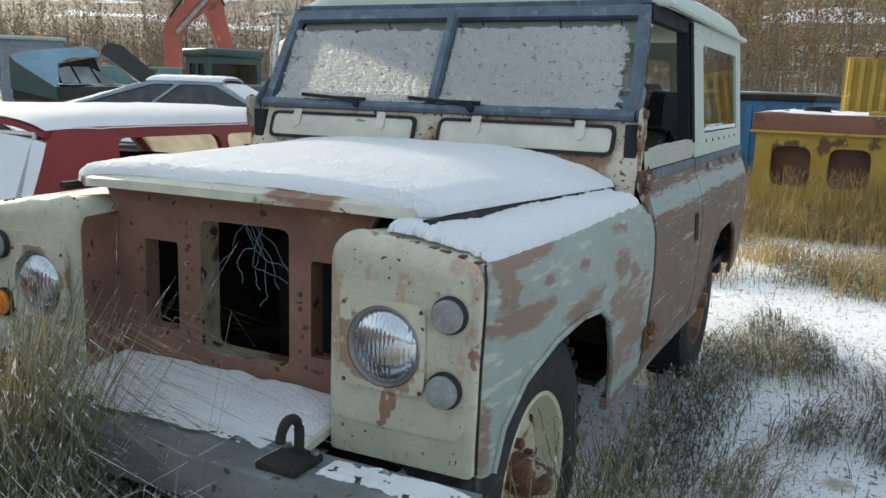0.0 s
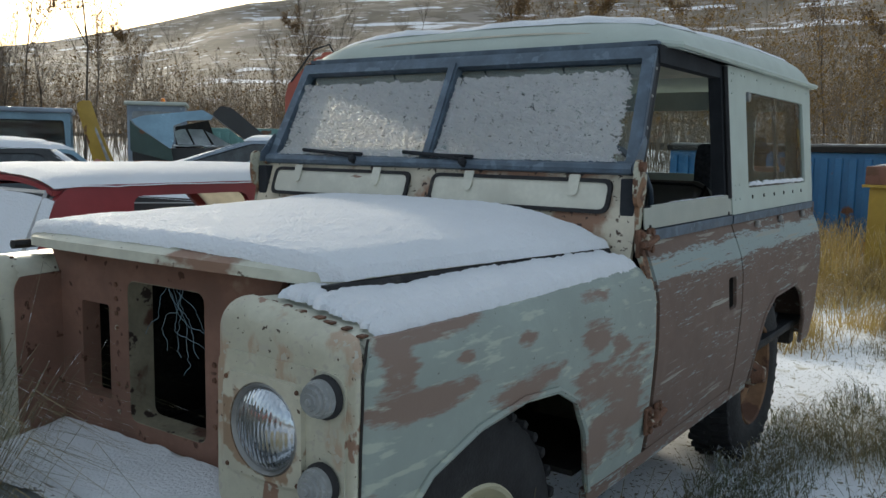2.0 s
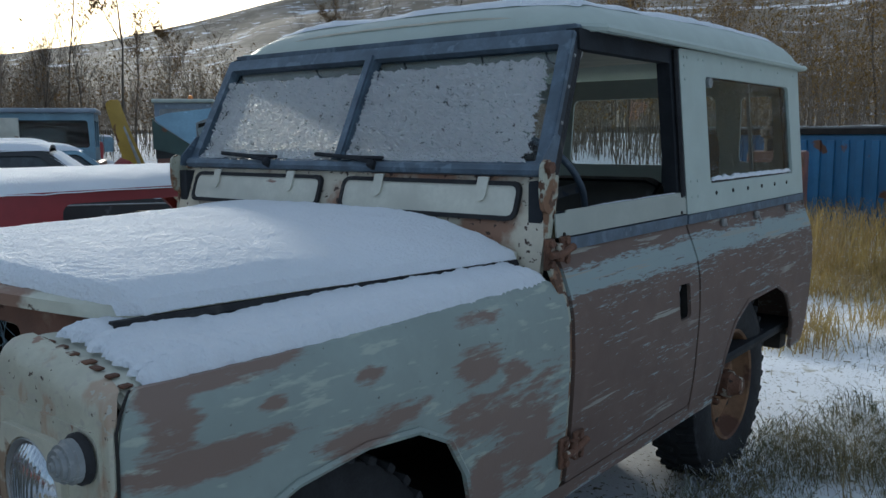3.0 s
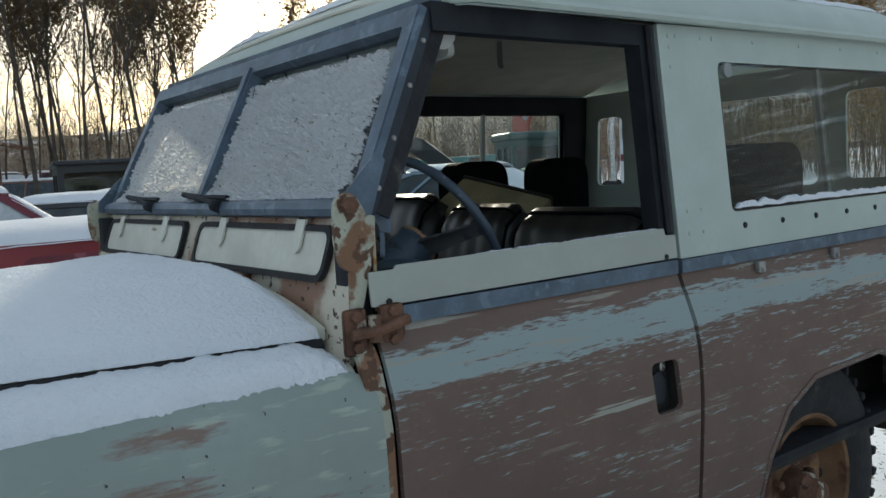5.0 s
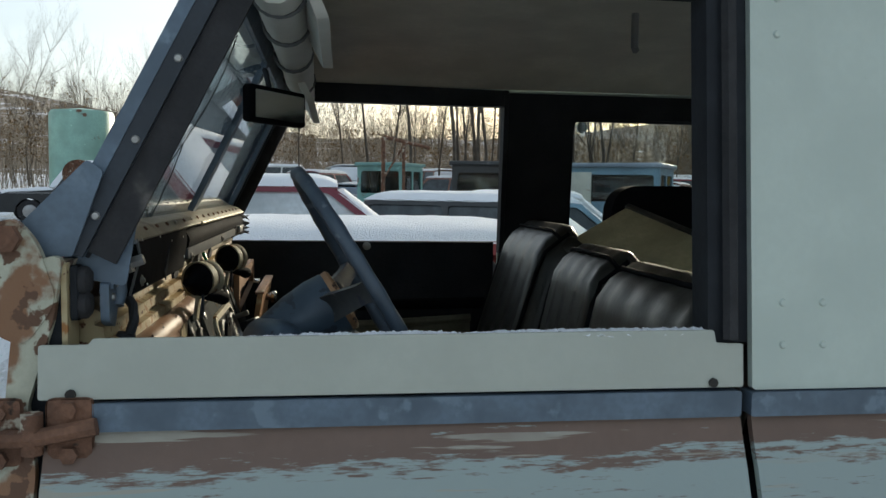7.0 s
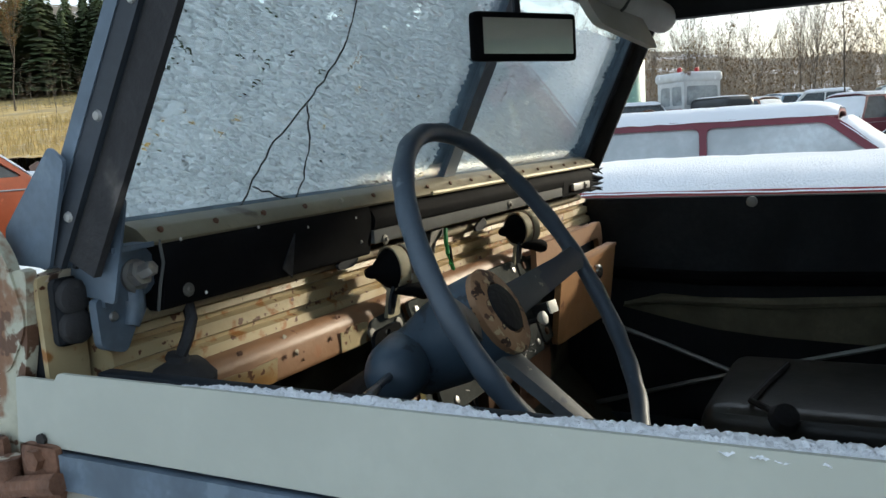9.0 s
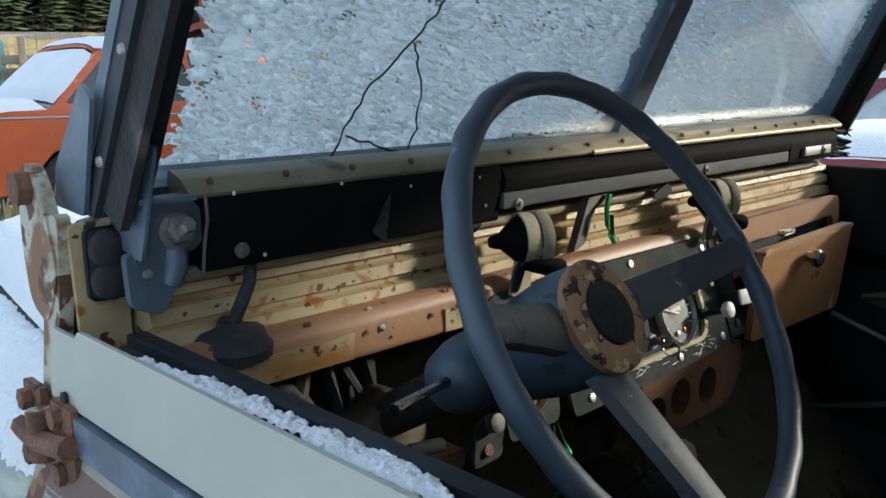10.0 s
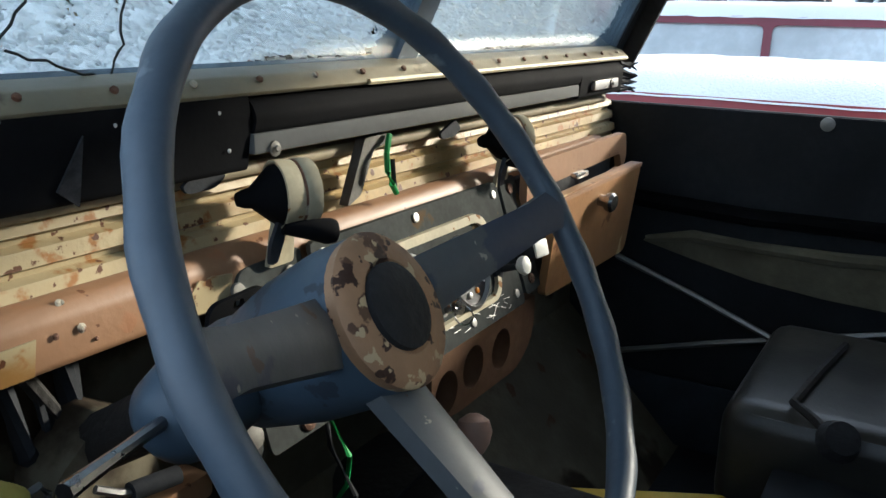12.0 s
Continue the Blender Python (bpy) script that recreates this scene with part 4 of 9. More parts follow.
# hardtop: sides with sliding windows, rear, roof
for s in (1, -1):
    def ht(u, v, w, s=s):
        return (s * (interp(v, (1.11, 1.64), (0.790, 0.742)) - w), ry(u), v)
    hs = thing("hardtop_side", "pale riveted hardtop side with a sliding window", "")
    hs.parent = car
    win = fillet([(1.852, 1.20), (2.738, 1.20), (2.725, 1.568), (1.852, 1.568)], 0.022, 4)
    part("side_panel", plate(fillet([(1.652, 1.108), (2.868, 1.108), (2.868, 1.656), (1.652, 1.648)], 0.003, 1), [win], 0.012, ht, cuts_v=(1.3, 1.45)), M_TOP, hs)
    wf = thing("side_window", "sliding side window with snow on its sill", "")
    wf.parent = hs
    part("frame", plate(fillet([(1.843, 1.188), (2.748, 1.188), (2.735, 1.580), (1.843, 1.580)], 0.026, 4), [fillet([(1.857, 1.205), (2.733, 1.205), (2.720, 1.563), (1.857, 1.563)], 0.018, 4)], 0.006, lambda u, v, w: ht(u, v, w + 0.0125)), M_BLACK, wf)
    for a, b in ((1.855, 2.305), (2.295, 2.735)):
        part("pane", plate([(a, 1.20), (b, 1.20), (b, 1.568), (a, 1.568)], [], 0.003, lambda u, v, w, a=a: ht(u, v, 0.004 + (0.004 if a > 2 else 0) + w)), M_GLASS, wf).visible_shadow = False
    part("divider", plate([(2.293, 1.20), (2.307, 1.20), (2.307, 1.568), (2.293, 1.568)], [], 0.012, lambda u, v, w: ht(u, v, 0.0125 + w)), M_STEEL, wf)
    part("catch", lathe([(0.018, 0), (0.018, 0.01), (0, 0.012)], 14, facing(ht(1.885, 1.548, 0.004), (s, 0, 0))), M_GREYLENS, wf)
    for y in (1.69, 1.74):
        for z in (1.163, 1.215):
            part("rivet", lathe([(0.0055, 0), (0.004, 0.003), (0, 0.004)], 8, facing(ht(y, z, 0), (s, 0, 0.08))), M_TOP, hs)
    for y, z in ((1.685, 1.55), (1.685, 1.595), (1.685, 1.622), (1.71, 1.622), (1.80, 1.622), (1.84, 1.622), (2.0, 1.622), (2.2, 1.622), (2.4, 1.622), (2.6, 1.622), (2.8, 1.622)):
        part("rivet", lathe([(0.0055, 0), (0.004, 0.003), (0, 0.004)], 8, facing(ht(y, z, 0), (s, 0, 0.08))), M_TOP, hs)
    for y in (1.895, 2.05, 2.2, 2.35, 2.5, 2.65):
        part("panel_bolt", lathe([(0.008, 0), (0.007, 0.003), (0, 0.003)], 8, facing(ht(y, 1.165, 0), (s, 0, 0.08))), M_DARKMETAL, hs)
    # dark door pillar with its rubber seal
    part("pillar", plate([(1.600 if s > 0 else 1.648, 1.165), (1.660, 1.165), (1.660, 1.645), (1.600 if s > 0 else 1.648, 1.645)], [], 0.045, lambda u, v, w: ht(u, v, 0.012 + w)), M_BLACK, hs)
    if s > 0:
        part("seal", tube([ht(1.625, 1.17, 0.002), ht(1.625, 1.64, 0.002)], 0.010, 6), M_RUBBER, hs)
    part("inner_lining", plate([(1.665, 1.11), (2.86, 1.11), (2.86, 1.64), (1.665, 1.64)], [fillet([(1.85, 1.20), (2.74, 1.20), (2.73, 1.57), (1.85, 1.57)], 0.02, 4)], 0.008, lambda u, v, w: ht(u, v, 0.03 + w)), M_BLACK, hs)
    part("cantrail", plate([(1.02, 1.600), (1.65, 1.598), (1.65, 1.645), (1.02, 1.655)], [], 0.04, lambda u, v, w: ht(u, v, 0.012 + w)), M_BLACK, hs)
# rear end with door window
part("rear_end", plate(fillet([(-0.785, 1.106), (0.785, 1.106), (0.742, 1.645), (-0.742, 1.645)], 0.003, 1), [fillet([(-0.40, 1.22), (0.40, 1.22), (0.38, 1.55), (-0.38, 1.55)], 0.04, 4), fillet([(0.50, 1.24), (0.66, 1.24), (0.64, 1.54), (0.50, 1.54)], 0.03, 4), fillet([(-0.66, 1.24), (-0.50, 1.24), (-0.50, 1.54), (-0.64, 1.54)], 0.03, 4)], 0.012, lambda u, v, w: (u, 2.96 - w, v)), M_TOP, car)
part("rear_pane", box(-0.39, 0.39, 2.950, 2.953, 1.22, 1.55, 0), M_GLASS, car).visible_shadow = False


def roof_shape(u, v, lift=0.0):
    """u across, v from front to back."""
    y = lerp(1.055, 2.905, v)
    k = 2 * u - 1
    half = interp(y, (1.055, 1.10, 1.5, 2.905), (0.715, 0.745, 0.755, 0.755))
    endf = min(1.0, max(0.0, (y - 1.055) / 0.12)) ** 0.5 * min(1.0, max(0.0, (2.905 - y) / 0.14)) ** 0.5
    crown = (1 - abs(k) ** 9) ** 0.6 * 0.095 + 0.02 * (1 - k * k)
    crown *= lerp(0.9, 1.35, min(1, v * 1.6))
    base = 1.662 - 0.004 * v
    return (k * half, ry(y), base + crown * endf + lift)


roof = part("roof", surf(roof_shape, 60, 44, 0.012), M_TOP, car, "pale domed roof with snow on it")
gut = [(-0.762, 2.998, 1.658), (-0.765, 1.10, 1.660), (-0.70, 1.045, 1.664), (0.70, 1.045, 1.664), (0.765, 1.10, 1.660), (0.762, 2.998, 1.658)]
part("gutter", tube(gut, 0.011, 6), M_TOP, roof)
part("roof_lining", surf(lambda u, v: (lerp(-0.70, 0.70, u), lerp(1.09, 2.94, v), 1.655 + 0.07 * (1 - (2 * u - 1) ** 4)), 16, 4, 0.006), mat("beige roof lining", (0.62, 0.59, 0.50), 0.9, var=0.1, bump=0.1), car, "beige headlining")
part("front_header", plate(fillet([(-0.72, 1.63), (0.72, 1.63), (0.72, 1.668), (-0.72, 1.668)], 0.004, 1), [], 0.03, lambda u, v, w: (u, 1.025 + w, v)), M_GALV, car)

# ---------------------------------------------------------------- snow lying on the car
def snow_on(name, label, f, nu, nv, thick, keep=None, bumps=0.006, sc=14.0):
    def g(u, v):
        x, y, z = f(u, v)
        e = min(u, 1 - u, v, 1 - v)
        return (x, y, z + thick * min(1, (e / 0.05) ** 0.5 if e > 0 else 0) + bumps * fbm(x, y, 3.0, sc) * (1 if e > 0 else 0.3))
    ob = finish(name, surf(g, nu, nv, 0.0, keep), M_SNOW)
    return tagged(ob, label, "snow", kind="stuff")


def hood_snow(u, v):
    """Snow on the bonnet hangs a little over its sides."""
    x, y, z = hood(min(1, max(0, u)), lerp(0.022, 0.985, v))
    e = min(u, 1 - u)
    k = 1.0 + 0.016 * (1 - min(1, e / 0.02))
    drop = -0.016 * (1 - min(1, e / 0.005))
    t = 0.026 * min(1, (e / 0.05) ** 0.5 if e > 0 else 0) * min(1, (v / 0.03) ** 0.5 if v > 0 else 0) * min(1, ((1 - v) / 0.03) ** 0.5 if v < 1 else 0)
    return (x * k, y, z + 0.001 + drop + t + 0.004 * fbm(x, y, 3.0, 6) * min(1, e / 0.05) + 0.0018 * fbm(x, y, 3.0, 50) + 0.0012 * fbm(x, y, 5.0, 130))


tagged(finish("bonnet_snow", surf(hood_snow, 200, 200), M_SNOW), "smooth fresh snow lying on the bonnet", "snow", kind="stuff")
for s in (1, -1):
    def on_wing(u, v, s=s):
        y = lerp(-0.335 + 0.02 * fbm(v * 3, 1.7, 0, 6), 0.765, u)
        xo = wing_x(y, 1.0) - 0.002 - 0.010 * abs(fbm(y, 1.0, 0, 9)) - 0.008 * abs(fbm(y, 2.0, 0, 45))
        xi = 0.455 + 0.12 * min(1, max(0, (y + 0.30) / 0.45))
        if y < -0.15:
            xi += 0.06 * (-0.15 - y) / 0.2
        x = lerp(xo, xi, v)
        vv = (wing_x(y, 1.0) - x) / (wing_x(y, 1.0) - xi + 1e-6)
        uu = (y + 0.372) / 1.147
        return (s * x, y, 0.999 + 0.016 * uu + lerp(0.045, 0.024, min(1, uu / 0.2)) * math.sin(vv * 1.4) - 0.02 * max(0, 0.12 - vv) / 0.12)
    if s > 0:
        snow_on("wing_snow", "snow lying along the top of the front wing", on_wing, 260, 60, 0.028, sc=24.0)
snow_on("roof_snow", "thin snow on the roof of the car", lambda u, v: roof_shape(lerp(0.06, 0.94, u), lerp(0.05, 0.97, v), 0.0015), 60, 70, 0.012, bumps=0.012, sc=4.0)
snow_on("apron_snow", "snow on the front apron", lambda u, v: (lerp(-0.385, 0.385, u), lerp(-0.49, -0.255, v), 0.5665 + 0.035 * v), 40, 16, 0.014)
snow_on("bumper_snow", "thin snow along the back of the bumper", lambda u, v: (lerp(-0.8, 0.33, u), lerp(-0.565 - 0.02 * fbm(u * 9, 0, 0, 1), -0.508, v), 0.577), 120, 10, 0.009, keep=lambda u, v: fbm(u * 14, v * 2, 2, 1) > -0.3 and v > 0.15 * u)
snow_on("bumper_snow", "thin snow on the bumper end", lambda u, v: (lerp(0.50, 0.82, u), lerp(-0.59 - 0.02 * fbm(u * 5, 3, 0, 1), -0.52, v), 0.577), 60, 10, 0.009, keep=lambda u, v: fbm(u * 8, v * 2, 5, 1) > -0.35)
def door_snow(u, v):
    """A broken strip of crusty snow along the glass channel."""
    y = lerp(0.90, 1.595, v)
    w = 0.016 * max(0.0, min(1.0, 0.15 + 1.0 * v + 0.55 * fbm(y, 1.0, 0, 8) + 0.30 * fbm(y, 2.0, 0, 40)))
    k = 2 * u - 1
    x = 0.767 + 0.004 * fbm(y, 3.0, 0, 14) + k * w * (1 + 0.25 * fbm(y, k * 0.02, 4.0, 90))
    z = 1.166 + 0.010 * min(1, 3 * v) + (0.002 + 0.22 * w) * (1 - k * k) ** 0.5 + 0.0022 * fbm(x, y, 1.0, 160) + 0.0015 * fbm(x, y, 2.0, 330)
    return (x, y, z)


tagged(finish("door_snow", surf(door_snow, 12, 520), M_SNOW), "crusty snow along the top of the door", "snow", kind="stuff")
for s in (1,):
    snow_on("sill_snow", "snow on the side window sill", lambda u, v: (lerp(0.782, 0.768, u), lerp(1.89, 2.80, v), 1.2085), 5, 90, 0.014, bumps=0.01, sc=20)


# frozen snow on the windscreen, ragged at its edges and thin at the top
def frost(u, v, s):
    a = lerp(0.026, ws_half(0.5) - 0.036, u)
    n = fbm(a * 1.0, v, 5.0 * s, 26)
    d = noise.voronoi(Vector((a * 44 + 0.8 * n, v * 0.41 * 66 + 0.8 * fbm(a, v, 2.0, 40), 3.0 * s)))[0]
    pebble = min(1.0, (d[1] - d[0]) * 1.6) ** 0.6
    return ws(s * a, lerp(0.034, 0.89, v), 0.002 + 0.013 * pebble + 0.006 * abs(n) + 0.022 * max(0, 0.12 - v) / 0.12)


def frost_keep(u, v, s):
    n = fbm(u * 3, v * 3, 2.0 + s, 5) * 0.03
    top = 0.90 if s > 0 else 0.88
    side = (u < 0.93 - 0.10 * v if s > 0 else u < 0.985)
    a = lerp(0.026, ws_half(0.5) - 0.036, u)
    d = noise.voronoi(Vector((a * 44 + 0.8 * fbm(a, v, 5.0 * s, 26), v * 0.41 * 66 + 0.8 * fbm(a, v, 2.0, 40), 3.0 * s)))[0]
    edge = max(0.0, u - 0.90) * 0.8
    if v > 0.10 and d[1] - d[0] < -0.02 + edge + 0.11 * fbm(a, v * 0.4, 9.0, 30):
        return False
    return v < top + n and (u + n < (0.975 - 0.045 * v * v) if s > 0 else side)


for s in (1, -1):
    ob = finish("windscreen_frost", surf(lambda u, v: frost(u, v, s), 300, 190, 0, lambda u, v: frost_keep(u, v, s)), M_FROST)
    tagged(ob, "crust of frozen snow on the windscreen pane", "snow", kind="stuff")


# ---------------------------------------------------------------- ground
def ground_z(x, y):
    r = math.hypot(x, y - 0.8)
    az = math.atan2(-x, y - 0.8)
    rise = 0.022 + 0.016 * math.cos(az - radians(120))
    far = max(0.0, r - 12) * rise
    far = min(far, 1.6 + (r - 70) * 0.012 if r > 70 else far)
    near = 0.03 * fbm(x, y, 0, 0.7) + 0.015 * fbm(x, y, 4, 3.0)
    mound = 0.38 * math.exp(-((x + 2.6) ** 2 + (y + 6.2) ** 2) / 14.0)
    field_rise = 0.06 * max(0.0, min(r, 70) - 14) * math.exp(-((math.degrees(az) - 140) / 20) ** 2)
    return far + field_rise + mound + near * min(1, 0.4 + r / 3) - 0.01


def ground_mat():
    m = mat("snow-dusted ground", (0.80, 0.83, 0.87), 0.85, var=0.05, scale=2, bump=0.5, bscale=50,
            spots=(((0.42, 0.41, 0.34), 5.0, 0.60, 0.70), ((0.17, 0.16, 0.10), 22.0, 0.62, 0.67), ((0.10, 0.09, 0.05), 55.0, 0.62, 0.67), ((0.42, 0.32, 0.14), 0.16, 0.56, 0.66)))
    return m


gb = bmesh.new()
rings = [0.0] + [0.35 * 1.085 ** i for i in range(1, 105)]
prev = None
for i, r in enumerate(rings):
    if i == 0:
        cur = [gb.verts.new((0, 0.8, ground_z(0, 0.8)))]
    else:
        cur = []
        for k in range(96):
            a = 2 * math.pi * k / 96
            x, y = r * math.cos(a), 0.8 + r * math.sin(a)
            cur.append(gb.verts.new((x, y, ground_z(x, y))))
    if prev:
        for k in range(96):
            j = (k + 1) % 96
            gb.faces.new((prev[0], cur[k], cur[j]) if len(prev) == 1 else (prev[k], cur[k], cur[j], prev[j]))
    prev = cur
tagged(finish("ground", gb, ground_mat()), "rough ground with thin snow and dead grass", "ground", kind="structure")


# hills all round, with bands of snow
def hill_height(az):
    """Elevation angle of the skyline in degrees, by degrees to the left of +y."""
    return interp(az % 360, (0, 20, 41, 51, 59, 75, 95, 120, 135, 150, 180, 230, 300, 360), (13.0, 12.0, 10.2, 8.2, 6.0, 3.6, 3.4, 7.5, 9.3, 9.5, 7, 5, 9, 13.0))


hb = bmesh.new()
prev = None
for k in range(181):
    az = 2.0 * k
    a = radians(az)
    col = []
    for j in range(15):
        t = j / 14
        r = lerp(90, 700, t)
        el = lerp(0.6, hill_height(az), t ** 0.8)
        z = 1.3 + r * math.tan(radians(el)) + 9 * fbm(r * math.cos(a), r * math.sin(a), 0, 0.012) * t * (1 if j < 14 else 0.25)
        col.append(hb.verts.new((-r * math.sin(a), r * math.cos(a), z)))
    if prev:
        for j in range(14):
            hb.faces.new((prev[j], prev[j + 1], col[j + 1], col[j]))
    prev = col
M_HILL = mat("moorland hillside", (0.16, 0.135, 0.10), 0.95, var=0.35, scale=0.03, bump=0.0,
             spots=(((0.24, 0.21, 0.18), 0.05, 0.5, 0.6, (1, 1, 3)), ((0.70, 0.73, 0.78), 0.018, 0.58, 0.63, (1, 1, 7)), ((0.60, 0.62, 0.66), 0.10, 0.62, 0.66, (1, 1, 5))))
tagged(finish("backdrop_hills", hb, M_HILL), "brown hillside with bands of snow", "hill", kind="structure")


# ---------------------------------------------------------------- trees
def branch(vs, fs, p, d, length, r, depth, seed_dir, sides=4, leaves=None):
    n = 4 if depth < 2 else 3
    ring_prev = None
    q = Vector(p)
    d = Vector(d).normalized()
    for i in range(n + 1):
        rr = r * (1 - 0.75 * i / n) if depth else r * (1 - 0.8 * i / n)
        a = d.orthogonal().normalized()
        b = d.cross(a)
        sd = sides if depth < 2 else 3
        ring = []
        for j in range(sd):
            t = 2 * math.pi * j / sd
            vs.append(q + (a * math.cos(t) + b * math.sin(t)) * rr)
            ring.append(len(vs) - 1)
        if ring_prev:
            for j in range(sd):
                fs.append((ring_prev[j], ring_prev[(j + 1) % sd], ring[(j + 1) % sd], ring[j]))
        ring_prev = ring
        if i < n:
            q = q + d * (length / n)
            d = (d + Vector((random.uniform(-0.16, 0.16), random.uniform(-0.16, 0.16), random.uniform(-0.02, 0.14)))).normalized()
            if depth < seed_dir[0]:
                for _ in range(seed_dir[1][depth]):
                    if depth == 0 and i < 1:
                        continue
                    side = Vector((random.uniform(-1, 1), random.uniform(-1, 1), random.uniform(0.2, 1.2))).normalized()
                    nd = (d * 0.55 + side * 0.75).normalized()
                    branch(vs, fs, q, nd, length * random.uniform(0.32, 0.55) * (1.0 - 0.12 * i), r * (0.36 - 0.05 * i), depth + 1, seed_dir, sides, leaves)
    if leaves is not None and depth >= seed_dir[0] - 1:
        for _ in range(leaves):
            leaf_spots.append(q - d * random.uniform(0, length * 0.7) + Vector((random.uniform(-0.1, 0.1), random.uniform(-0.1, 0.1), random.uniform(-0.1, 0.1))))


leaf_spots = []
M_BARK = mat("grey brown bark", (0.085, 0.07, 0.055), 0.9, var=0.3, scale=6, bump=0.3)
M_BARKPALE = mat("pale winter twigs", (0.20, 0.165, 0.125), 0.9, var=0.3, scale=2, bump=0)
M_LEAF = mat("dry brown leaves", (0.14, 0.085, 0.03), 0.8, var=0.5, scale=3, bump=0, transl=0.3)
M_LEAFGOLD = mat("golden needles", (0.24, 0.15, 0.045), 0.8, var=0.4, scale=3, bump=0, transl=0.3)
M_NEEDLE = mat("dark conifer needles", (0.10, 0.13, 0.055), 0.8, var=0.5, scale=2, bump=0)


def tree_meshes(seed, height, r, spread, leaves, leaf_size):
    random.seed(seed)
    leaf_spots.clear()
    vs, fs = [], []
    branch(vs, fs, (0, 0, -0.1), (random.uniform(-0.08, 0.08), random.uniform(-0.08, 0.08), 1), height, r, 0, spread, 5, leaves)
    tm = bpy.data.meshes.new("trunk")
    tm.from_pydata(vs, [], fs)
    lv, lf = [], []
    for p in leaf_spots:
        a = Vector((random.gauss(0, 1), random.gauss(0, 1), random.gauss(0, 1))).normalized() * leaf_size * random.uniform(0.5, 1.2)
        b = a.orthogonal().normalized() * leaf_size * 0.6
        k = len(lv)
        lv += [p - a, p + b, p + a, p - b]
        lf.append((k, k + 1, k + 2, k + 3))
    lm = None
    if lf:
        lm = bpy.data.meshes.new("crown")
        lm.from_pydata(lv, [], lf)
    return tm, lm


def make_tree(name, label, seed, height, r, spread, leaves, leaf_size, leaf_mat, bark):
    tm, lm = tree_meshes(seed, height, r, spread, leaves, leaf_size)
    tm.materials.append(bark)
    root = thing(name, label, "tree", group="trees round the yard")
    t = new("trunk", tm)
    t.parent = root
    if lm:
        lm.materials.append(leaf_mat)
        c = new("crown", lm)
        c.parent = root
    return root


def at_polar(az, d, z=None, origin=(1.6, 0.5)):
    a = radians(az)
    x, y = origin[0] - d * math.sin(a), origin[1] + d * math.cos(a)
    return x, y, ground_z(x, y) if z is None else z


bare = [make_tree("bare_tree", "leafless grey birch with fine twigs", 20 + i, 7.0 + i % 3, 0.055, (3, (4, 4, 3)), 0, 0.1, None, M_BARK) for i in range(3)]
leafy = [make_tree("autumn_tree", "thin tree keeping a few brown leaves", 40 + i, 9.5, 0.07, (3, (3, 4, 3)), 4, 0.06, M_LEAF, M_BARK) for i in range(2)]
random.seed(77)
placed = []


def put_tree(src, az, d, scale):
    x, y, z = at_polar(az, d)
    c = copy_thing(src, pose(x, y, z, 0, 0, random.uniform(0, 360)))
    c.scale = (scale, scale, scale * random.uniform(0.9, 1.1))
    return c


for az, d, k, sc in ((82.5, 30, 0, 0.7), (79.5, 23, 1, 1.0), (77.8, 26, 1, 0.95), (76.5, 22, 0, 1.1), (75, 26, 1, 1.0), (73.0, 22, 1, 0.95), (70, 26, 0, 0.7), (68, 30, 0, 0.55), (65.5, 32, 0, 0.55), (63.5, 31, 0, 0.6), (61.5, 27, 1, 0.75)):
    put_tree((leafy if k else bare)[random.randrange(2)], az, d, sc)
for i in range(16):
    put_tree(random.choice(bare + leafy + leafy), random.uniform(70.0, 80.0), random.uniform(26, 38), random.uniform(0.75, 1.0))
tall = make_tree("tall_autumn_tree", "tall thin tree with sparse brown leaves against the sky", 61, 10.5, 0.07, (3, (4, 4, 3)), 2, 0.055, M_LEAF, M_BARK)
for az, d, sc in ((85.6, 24, 0.74), (82.6, 23, 0.82), (84.0, 26, 0.66), (79.2, 26, 0.55), (76.8, 27, 0.55), (74.6, 27, 0.55), (72.6, 28, 0.55), (81.0, 29, 0.6), (87.5, 30, 0.5), (90.5, 31, 0.5)):
    put_tree(tall, az, d, sc)
for i in range(150):
    az = random.uniform(62, 114)
    put_tree(random.choice(bare), az, random.uniform(44, 64), random.uniform(0.5, 0.72))
for i in range(40):
    az = random.uniform(-25, 64)
    put_tree(random.choice(bare + leafy[:1]), az, random.uniform(36, 60), random.uniform(0.6, 0.95))


